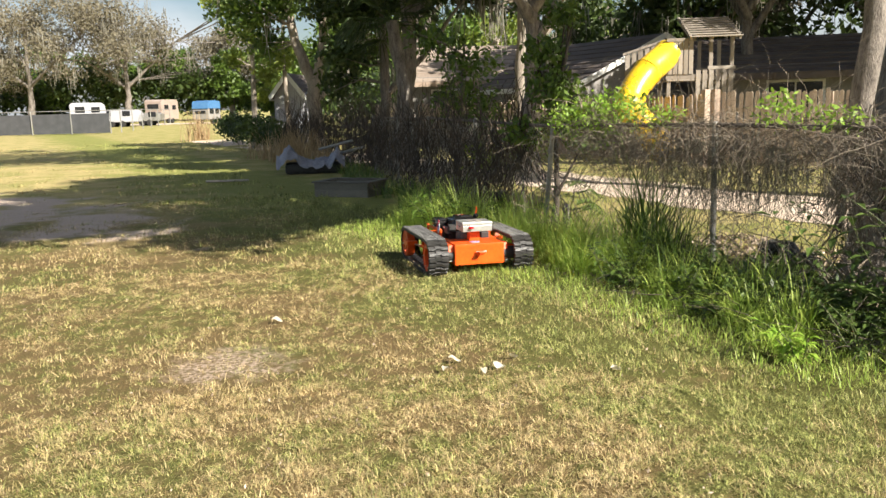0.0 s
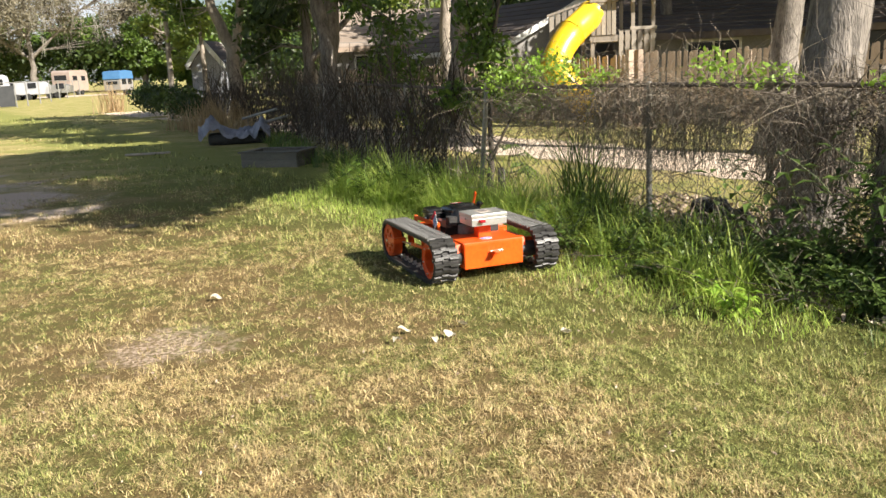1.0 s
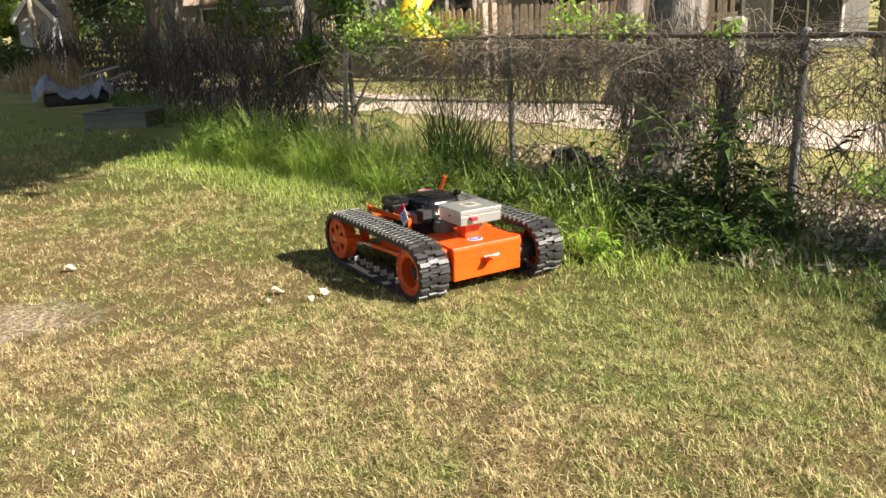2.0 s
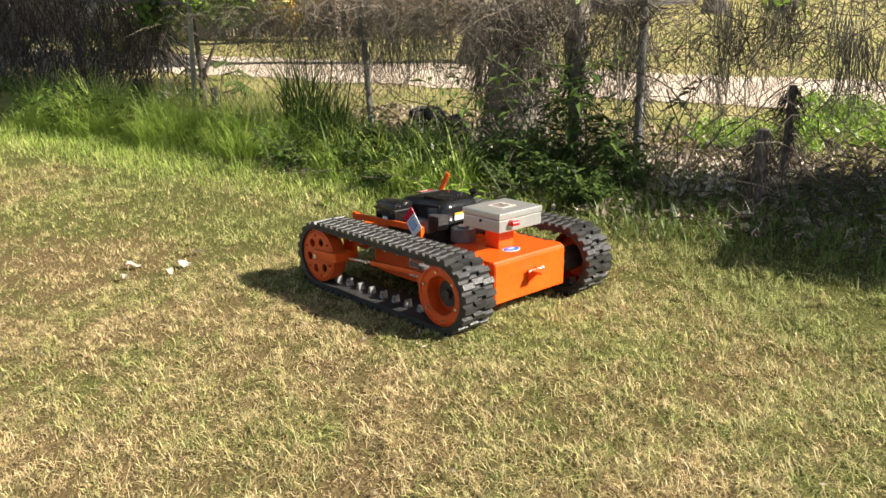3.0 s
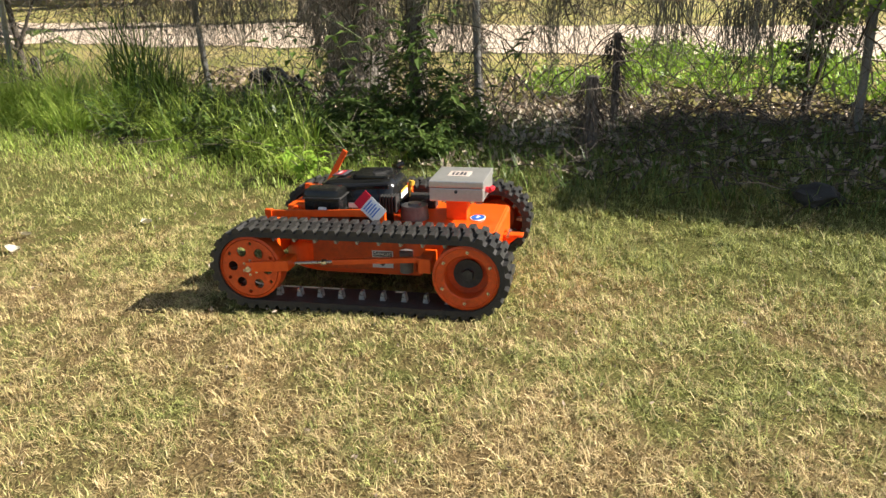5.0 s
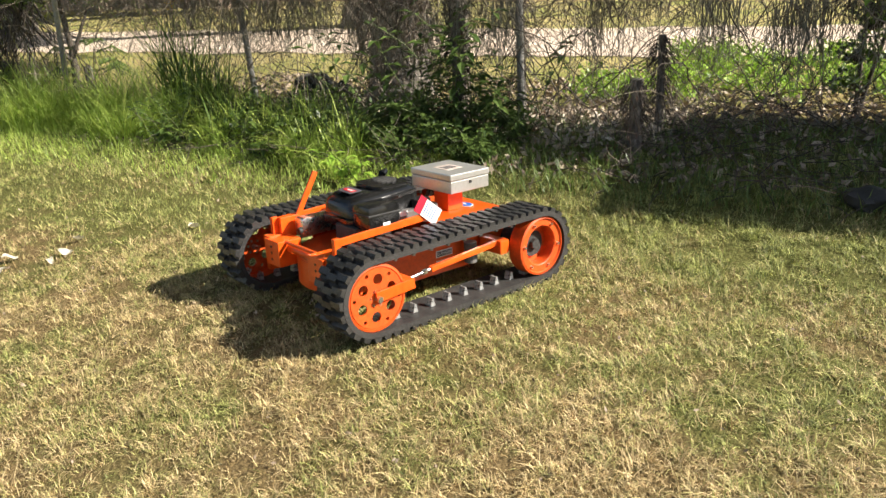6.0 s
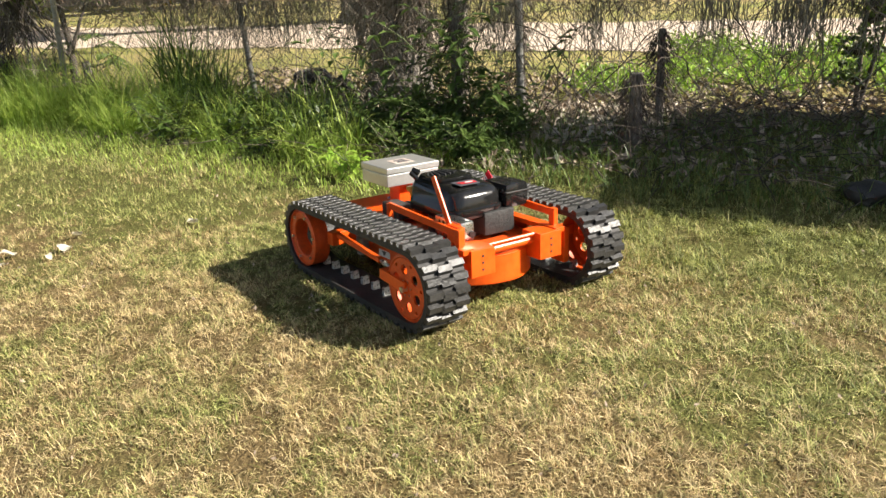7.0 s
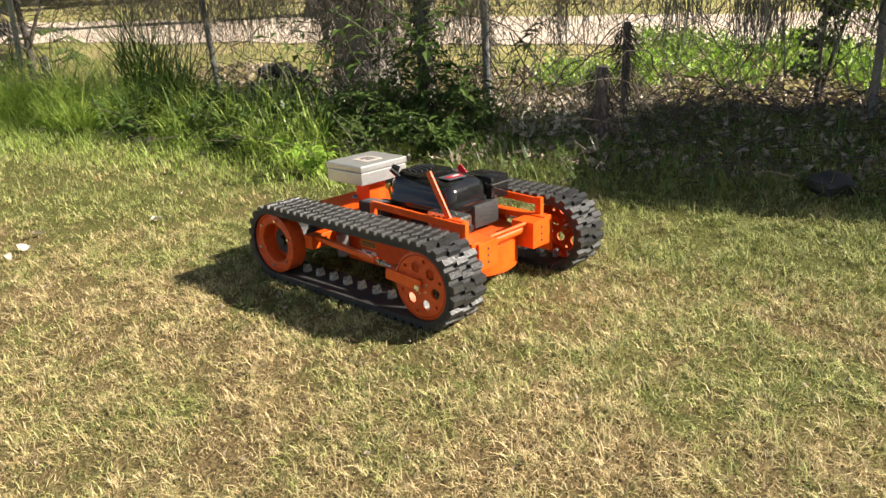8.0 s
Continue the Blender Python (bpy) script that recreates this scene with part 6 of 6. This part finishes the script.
def house(name, x, y, turn, long, deep, eave, ridge, mats, label, windows=(), over=0.45, ridge_along=True, courses=9, gable_white=False, trim=None):
    """A gabled house: walls with openings, shingle courses laid on the slopes, fascia, windows. x along its front."""
    wall_m, roof_m = mats
    trim = trim or M_TRIM
    ob = thing(name, pose(x, y, 0, 0, 0, turn), label, "house")
    hl, hd = long / 2, deep / 2
    for nm, a in (("front", -1), ("back", 1)):
        holes = sorted([w for w in windows if w[4] == nm])
        u, pieces = -hl, []
        for c, w, z0, h, _ in holes:
            pieces += [(u, c - w / 2, 0, eave), (c - w / 2, c + w / 2, 0, z0), (c - w / 2, c + w / 2, z0 + h, eave)]
            u = c + w / 2
        for q0, q1, s0, s1 in pieces + [(u, hl, 0, eave)]:
            bm = bmesh.new()
            box(bm, q0, q1, a * hd - 0.08, a * hd + 0.08, s0, s1)
            part("wall", bm, wall_m, ob)
        for c, w, z0, h, _ in holes:
            bm = bmesh.new()
            for q0, q1, s0, s1 in ((c - w / 2, c + w / 2, z0, z0 + 0.07), (c - w / 2, c + w / 2, z0 + h - 0.07, z0 + h), (c - w / 2, c - w / 2 + 0.07, z0 + 0.07, z0 + h - 0.07), (c + w / 2 - 0.07, c + w / 2, z0 + 0.07, z0 + h - 0.07), (c - 0.025, c + 0.025, z0 + 0.07, z0 + h - 0.07)):
                box(bm, q0, q1, a * hd - 0.10, a * hd + 0.10, s0, s1)
            wd = part("window", bm, M_TRIM, ob)
            bm = bmesh.new()
            box(bm, c - w / 2 + 0.05, c + w / 2 - 0.05, a * hd - 0.02, a * hd + 0.02, z0 + 0.05, z0 + h - 0.05)
            part("pane", bm, M_GLASS, wd)
    for a in (-1, 1):
        bm = bmesh.new()
        prism(bm, [(-hd, 0), (hd, 0), (hd, eave), (0, ridge - 0.05), (-hd, eave)], "x", a * hl - 0.08, a * hl + 0.08)
        part("wall", bm, M_WALL_WHITE if gable_white else wall_m, ob)
    rise, run = ridge - eave, hd
    slope = math.hypot(rise, run)
    drop = over * rise / run
    for a in (-1, 1):
        bm = bmesh.new()
        prism(bm, [(0, ridge), (a * (hd + over), eave - drop), (a * (hd + over), eave - drop - 0.12), (0, ridge - 0.12)], "x", -hl - 0.4, hl + 0.4)
        rf = part("roof", bm, roof_m, ob)
        for i in range(courses):
            t0, t1 = i / courses, (i + 1) / courses
            y0, z0 = a * (hd + over) * t0, ridge - (rise + drop) * t0
            y1, z1 = a * (hd + over) * t1, ridge - (rise + drop) * t1
            bm = bmesh.new()
            prism(bm, [(y0, z0 + 0.006), (y1, z1 + 0.035), (y1, z1 + 0.006)], "x", -hl - 0.41, hl + 0.41)
            part("shingle_course", bm, roof_m, rf)
        bm = bmesh.new()
        box(bm, -hl - 0.42, hl + 0.42, a * (hd + over) - 0.02, a * (hd + over) + 0.02, eave - drop - 0.16, eave - drop + 0.005)
        part("fascia", bm, trim, ob)
        for e in (-1, 1):
            bm = bmesh.new()
            bar(bm, (e * (hl + 0.43), 0, ridge - 0.06), (e * (hl + 0.43), a * (hd + over), eave - drop - 0.06), 0.03, 0.17, 0.0)
            part("barge_board", bm, trim, ob)
    return ob


house("house", 1.7, 34.5, 0, 5.6, 6.0, 2.55, 3.85, (M_WALL, M_SHINGLE), "low house with a sunlit brown shingle roof", [(-1.3, 1.4, 0.9, 1.2, "front"), (1.3, 1.2, 0.9, 1.2, "front")], trim=M_PICKET)
house("house", 5.5, 30.5, -62, 7.0, 6.4, 2.2, 3.62, (M_WALL, M_SHINGLE_DARK), "house with dark shingle roof and white gable trim", [(0.5, 1.2, 0.9, 1.1, "front")])
# the long house's trim takes the dark roof colour for shade under the eaves
house("house", 14.5, 26.5, -18, 12.0, 6.5, 2.45, 3.45, (M_WALL, M_SHINGLE_DARK), "long shaded house with a dark low roof behind the pickets", [(-3.2, 1.6, 1.0, 1.0, "front"), (1.0, 2.6, 0.2, 2.0, "front"), (4.2, 2.2, 0.2, 2.0, "front")], over=0.9, trim=M_SHINGLE_DARK)
house("shed", -6.3, 36.5, 84, 1.7, 1.25, 2.2, 3.0, (M_WALL_WHITE, M_SHINGLE_DARK), "small white garden shed with dark gable roof", [], over=0.14, gable_white=True, courses=6)


def picket(height):
    bm = bmesh.new()
    prism(bm, [(-0.045, 0.06), (0.045, 0.06), (0.045, height - 0.05), (0.03, height - 0.012), (0.0, height), (-0.03, height - 0.012), (-0.045, height - 0.05)], "y", -0.011, 0.011)
    return mesh_of("picket", bm, M_PICKET)


def picket_fence(a, b, gap, height, label):
    a, b = Vector((*a, 0)), Vector((*b, 0))
    d = b - a
    turn = math.degrees(math.atan2(d.y, d.x))
    ob = thing("picket_fence", pose(a.x, a.y, 0, 0, 0, turn), label, "fence")
    rnd = random.Random(int(a.x * 10))
    meshes = [picket(height + e) for e in (-0.03, 0, 0.025)]
    k = int(d.length / gap)
    for i in range(k):
        if rnd.random() < 0.03:
            continue
        part("picket", rnd.choice(meshes), None, ob, "", pose(i * gap, -0.04, 0, 0, rnd.uniform(-1.5, 1.5), 0))
    for z in (0.45, height - 0.4):
        bm = bmesh.new()
        box(bm, 0, d.length, -0.028, 0.012, z - 0.045, z + 0.045)
        part("rail", bm, M_PICKET, ob)
    for i in range(int(d.length / 2.4) + 1):
        bm = bmesh.new()
        box(bm, i * 2.4 - 0.045, i * 2.4 + 0.045, 0.013, 0.10, 0, height - 0.05, 0.006)
        part("post", bm, M_PICKET, ob)
    return ob


picket_fence((6.16, 18.57), (10.42, 15.40), 0.118, 1.66, "weathered wooden picket fence with rounded tops")
picket_fence(fw(32, 14.25), fw(13.6, 14.25), 0.14, 1.60, "long brown picket fence along the lane")
for dx in (0, 0.22):
    bm = bmesh.new()
    box(bm, -0.07, 0.07, -0.07, 0.07, 0, 1.72, 0.01)
    lone("gate_post", bm, M_PICKET, "thick weathered gate post at the fence corner", "post", pose(5.92 + dx, 18.45, 0, 0, 0, 20), "gate posts")


def playhouse():
    ob = thing("play_tower", pose(6.46, 21.2, 0, 0, 0, -6), "weathered wooden play tower with a slat roof", "play tower")

    def bx(name, *a, mat=M_TIMBER, parent=ob):
        bm = bmesh.new()
        box(bm, *a, 0.006)
        return part(name, bm, mat, parent)

    for x in (-0.72, 0.28, 0.78):
        for y in (-0.7, 0.7):
            bx("post", x - 0.045, x + 0.045, y - 0.045, y + 0.045, 0, 3.0 if x > -0.5 else 2.9)
    for i in range(11):
        bx("floor_board", -0.78 + i * 0.145, -0.642 + i * 0.145, -0.78, 0.78, 1.96, 2.0)
    for y in (-0.76, 0.74):
        bx("beam", -0.80, 0.85, y - 0.02, y + 0.02, 2.0, 2.12)
        bx("rail", 0.2, 0.86, y - 0.03, y + 0.03, 2.22, 2.30)
    for i in range(5):
        bx("wall_slat", -0.76 + i * 0.125, -0.655 + i * 0.125, -0.81, -0.785, 2.12, 2.92)
    bx("wall_cap", -0.80, -0.1, -0.83, -0.77, 2.9, 2.98)
    for i in range(6):
        bx("wall_slat", -0.08 + i * 0.155, 0.03 + i * 0.155, -0.80, -0.775, 1.5, 2.21)
    for i in range(7):
        bx("wall_slat", 0.80, 0.825, -0.7 + i * 0.2, -0.56 + i * 0.2, 1.7, 2.22)
    # roof boards rising to the back
    for i in range(9):
        t = i / 9
        bm = bmesh.new()
        bar(bm, (-0.28, -0.95 + t * 1.7, 3.0 + t * 0.62), (0.95, -0.95 + t * 1.7, 3.0 + t * 0.62), 0.2, 0.03, 0.004)
        part("roof_board", bm, M_TIMBER, ob)
    for x in (-0.25, 0.9):
        bm = bmesh.new()
        bar(bm, (x, -1.0, 2.95), (x, 0.8, 3.58), 0.05, 0.09)
        part("rafter", bm, M_TIMBER, ob)
    for i in range(6):
        t = i / 5
        bx("wing_slat", -1.72 + i * 0.16, -1.6 + i * 0.16, -0.2, -0.175, 1.9, 2.65 + t * 0.28)
    bm = bmesh.new()
    bar(bm, (-1.78, -0.19, 2.66), (-0.75, -0.19, 2.98), 0.08, 0.06)
    part("wing_cap", bm, M_TIMBER, ob)


playhouse()


def slide():
    """A curling tube slide in flanged sections."""
    ob = thing("tube_slide", pose(0, 0, 0), "bright yellow plastic tube slide on the play tower", "slide")
    key = [(5.66, 20.7, 2.62), (5.42, 20.45, 2.46), (5.05, 20.2, 2.2), (4.70, 20.0, 1.80), (4.52, 19.8, 1.45), (4.66, 19.6, 1.1), (4.95, 19.6, 0.8), (5.2, 19.75, 0.5), (5.35, 19.9, 0.36)]
    key = np.array(key)
    t = np.linspace(0, 1, len(key))
    tt = np.linspace(0, 1, 49)
    line = np.stack([np.interp(tt, t, key[:, i]) for i in range(3)], 1)
    for _ in range(4):
        line[1:-1] = (line[:-2] + 2 * line[1:-1] + line[2:]) / 4
    for i in range(4):
        seg = line[i * 12:i * 12 + 13]
        rad = np.full(len(seg), 0.34)
        rad[0] = rad[-1] = 0.37
        np_part("tube_section", tubes([(seg, rad)], 24), M_SLIDE, ob, "", True)


slide()

# ---------- over the field: screened yard with trailers ----------


def yard():
    ob = thing("screened_fence", pose(-24.4, 61.4, 0), "chain-link yard fence with dark grey privacy screen", "fence")
    for i in range(9):
        bm = bmesh.new()
        rod(bm, (-i * 2.9, -i * 0.05, 0), (-i * 2.9, -i * 0.05, 1.75), 0.04, seg=10)
        part("fence_post", bm, M_GALV, ob)
        if i < 8:
            bm = bmesh.new()
            box(bm, -i * 2.9 - 2.85, -i * 2.9 - 0.05, -0.05, -0.035, 0.06, 1.50)
            part("screen_panel", bm, M_SCREEN, ob)
    bm = bmesh.new()
    rod(bm, (0.1, 0, 1.72), (-23.3, -0.4, 1.72), 0.028, seg=8)
    part("top_rail", bm, M_GALV, ob)
    far = thing("yard_fence", pose(-24.4, 61.4, 0), "plain chain-link fence round the yard", "fence")
    wires = []
    for i in range(7):
        x, y = -2.2 * i * 0.6, 6.0 * i + 2
        bm = bmesh.new()
        rod(bm, (x, y, 0), (x, y, 1.8), 0.05, seg=8)
        part("fence_post", bm, M_GALV, far)
    bm = bmesh.new()
    rod(bm, (0, 0.3, 1.75), (-7.9, 38, 1.75), 0.03, seg=8)
    part("top_rail", bm, M_GALV, far)


yard()


def trailer(name, x, y, turn, long, wide, z0, z1, mat, label, category, cover=None):
    ob = thing(name, pose(x, y, 0, 0, 0, turn), label, category)
    if cover:
        bm = bmesh.new()
        prism(bm, [(-long / 2 - 0.06, z1 - 0.10), (long / 2 + 0.06, z1 - 0.10), (long / 2 - 0.1, z1 + 0.75), (0, z1 + 0.85), (-long / 2 + 0.1, z1 + 0.75)], "y", -wide / 2 - 0.05, wide / 2 + 0.05, 0.06)
        part("cover", bm, cover, ob, "bright blue tarpaulin cover")
    bm = bmesh.new()
    prism(bm, [(-long / 2, z0), (long / 2 - 0.15, z0), (long / 2, z0 + 0.8), (long / 2 - 0.1, z1 - 0.25), (long / 2 - 0.4, z1), (-long / 2 + 0.2, z1), (-long / 2, z1 - 0.2)], "y", -wide / 2, wide / 2, 0.05)
    body = part("body", bm, mat, ob)
    for c, w, h in ((-long * 0.22, 0.9, 0.6), (long * 0.22, 0.8, 0.55)):
        bm = bmesh.new()
        box(bm, c - w / 2, c + w / 2, -wide / 2 - 0.03, -wide / 2 + 0.02, z0 + (z1 - z0) * 0.5, z0 + (z1 - z0) * 0.5 + h, 0.01)
        part("window", bm, M_GLASS, body)
    bm = bmesh.new()
    box(bm, -long / 2 - 0.03, -long / 2 + 0.02, -wide * 0.33, wide * 0.33, z0 + (z1 - z0) * 0.52, z0 + (z1 - z0) * 0.78, 0.01)
    part("rear_window", bm, M_GLASS, body)
    for c in (-long * 0.12, long * 0.12):
        for e in (-1, 1):
            bm = bmesh.new()
            rod(bm, (c, e * wide / 2 - e * 0.22, 0.33), (c, e * wide / 2, 0.33), 0.33, seg=18)
            part("wheel", bm, M_TYRE, ob)
    return ob


trailer("caravan", -35.9, 107.5, 76, 4.0, 2.4, 0.45, 3.0, M_RV, "cream travel trailer parked beyond the yard", "caravan")
trailer("cargo_trailer", -35.5, 84.0, 20, 3.3, 2.2, 0.6, 2.55, M_WALL_WHITE, "white box trailer behind the screen", "trailer")
trailer("boat_trailer", -34.0, 88.0, 5, 4.6, 1.9, 0.5, 1.75, M_WALL_WHITE, "white covered boat on a trailer", "boat")
trailer("utility_trailer", -32.4, 92.0, 5, 3.4, 1.9, 0.5, 1.4, M_GALV, "low grey utility trailer", "trailer")
trailer("covered_truck", -26.1, 93.0, 78, 2.9, 1.9, 0.5, 1.75, M_WALL, "grey truck with a blue cover parked by the hedge", "truck", M_TRUCKBLUE)
ribbon("yard_ground", [(-46, 100), (-20, 98)], 9, M_SAND, 0.02, "bare sandy yard under the trailers", "yard", 0.8, 5)

# ---------- by the fence, in the shade ----------


def planter():
    ob = thing("planter_box", pose(-1.60, 14.45, 0, 0, 0, -22), "grey wooden raised planter box in the shade", "planter")
    for e in (-1, 1):
        for z in (0.0, 0.125):
            bm = bmesh.new()
            box(bm, -0.52, 0.52, e * 0.36 - 0.02, e * 0.36 + 0.02, z, z + 0.12, 0.004)
            part("board", bm, M_WOOD_SHADED, ob)
            bm = bmesh.new()
            box(bm, e * 0.50 - 0.02, e * 0.50 + 0.02, -0.338, 0.338, z, z + 0.12, 0.004)
            part("board", bm, M_WOOD_SHADED, ob)
    for e in (-1, 1):
        bm = bmesh.new()
        box(bm, -0.56, 0.56, e * 0.36 - 0.05, e * 0.36 + 0.05, 0.247, 0.272, 0.004)
        part("cap_board", bm, M_WOOD_SHADED, ob)
        bm = bmesh.new()
        box(bm, e * 0.50 - 0.05, e * 0.50 + 0.05, -0.308, 0.308, 0.247, 0.271, 0.004)
        part("cap_board", bm, M_WOOD_SHADED, ob)
    bm = bmesh.new()
    bmesh.ops.create_grid(bm, x_segments=12, y_segments=8, size=0.5, matrix=pose(0, 0, 0.17) @ Matrix.Diagonal((0.95, 0.66, 1, 1)))
    for v in bm.verts:
        v.co.z += 0.03 * noise.noise(v.co * 7)
    part("soil", bm, M_LITTER, ob)


planter()


def junk_pile():
    ob = thing("tarp_pile", pose(-3.1, 19.6, 0, 0, 0, 8), "pale crumpled tarpaulin over a dark heap", "tarpaulin")
    bm = bmesh.new()
    box(bm, -0.6, 0.7, -0.3, 0.3, 0.0, 0.26, 0.08)
    part("crate", bm, M_BLACK_MATT, ob)
    bm = bmesh.new()
    bmesh.ops.create_grid(bm, x_segments=44, y_segments=20, size=0.5, matrix=Matrix.Diagonal((1.6, 0.9, 1, 1)))
    for v in bm.verts:
        u = v.co.x
        top = 0.30 + 0.24 * math.exp(-((u + 0.50) / 0.22) ** 2) + 0.22 * math.exp(-((u - 0.62) / 0.11) ** 2)
        v.co.z = top - 0.7 * max(0, abs(v.co.y) - 0.25) + 0.16 * noise.noise(Vector((u * 5, v.co.y * 5, 1))) + 0.09 * noise.noise(Vector((u * 12, v.co.y * 12, 3)))
    bmesh.ops.solidify(bm, geom=bm.faces[:], thickness=0.01)
    smooth(part("tarp", bm, M_TARP, ob), 60)
    for x0, x1, z in ((0.2, 1.0, 0.55), (0.5, 1.3, 0.4)):
        bm = bmesh.new()
        rod(bm, (x0, 0.1, z), (x1, -0.2, z + 0.2), 0.03, seg=10)
        part("pipe", bm, M_GALV, ob)


junk_pile()
bm = bmesh.new()
box(bm, -0.45, 0.45, -0.05, 0.05, 0, 0.04, 0.008)
lone("loose_board", bm, M_TIMBER, "grey board lying in the shaded grass", "board", pose(-4.6, 17.6, 0.02, 0, 0, 5))
# low shed outside the view, by which the bank lies in shade
house("outbuilding", *fw(-5.25, 5.95), FENCE_TURN, 6.2, 1.4, 2.33, 2.45, (M_WALL, M_SHINGLE_DARK), "plain low outbuilding beside the fence", [], over=0.1, courses=5)


# ---------- what moves ----------
def glide(rows, t):
    """Place and heading between rows, easing through them."""
    ts = [r[0] for r in rows]
    i = max(0, min(len(ts) - 2, sum(1 for x in ts if x <= t) - 1))
    a, b = rows[i], rows[i + 1]
    p, q = rows[max(i - 1, 0)], rows[min(i + 2, len(rows) - 1)]
    h = b[0] - a[0]
    u = (t - a[0]) / h
    out = []
    for k in (1, 2, 3):
        m0 = (b[k] - p[k]) / (b[0] - p[0]) * h
        m1 = (q[k] - a[k]) / (q[0] - a[0]) * h
        out.append((2 * u ** 3 - 3 * u ** 2 + 1) * a[k] + (u ** 3 - 2 * u ** 2 + u) * m0 + (-2 * u ** 3 + 3 * u ** 2) * b[k] + (u ** 3 - u ** 2) * m1)
    return out


def motions():
    steps = [i / 10 for i in range(81)]
    ways = [glide(MOWER_WAY, t) for t in steps]
    rows = []
    for t, (x, y, a) in zip(steps, ways):
        c, s = math.cos(radians(a)) * 0.42, math.sin(radians(a)) * 0.42
        fore, aft, port, star = lie(x + c, y + s), lie(x - c, y - s), lie(x - s, y + c), lie(x + s, y - c)
        rows.append((t, pose(x, y, (fore + aft + port + star) / 4 + 0.010, math.degrees(math.atan2(port - star, 0.84)), math.degrees(math.atan2(aft - fore, 0.84)), a)))
    walk(mower, rows)
    gone = {-1: [0.0], 1: [0.0]}
    for (x0, y0, a0), (x1, y1, a1) in zip(ways, ways[1:]):
        am = radians((a0 + a1) / 2)
        ahead = (x1 - x0) * math.cos(am) + (y1 - y0) * math.sin(am)
        for side in (-1, 1):
            gone[side].append(gone[side][-1] + ahead - side * radians(a1 - a0) * 0.41)
    for ob, side, d, y in TRACK_PARTS:
        walk(ob, [(t, belt_pose(d + g, y)) for t, g in zip(steps, gone[side])])
    for ob, side, x, y in WHEELS:
        turn = 0 if side > 0 else 180
        walk(ob, [(t, pose(x, y, HUB_Z) @ pose(0, 0, 0, 0, math.degrees(g / BELT_R), 0) @ pose(0, 0, 0, 0, 0, turn)) for t, g in zip(steps, gone[side])])


motions()
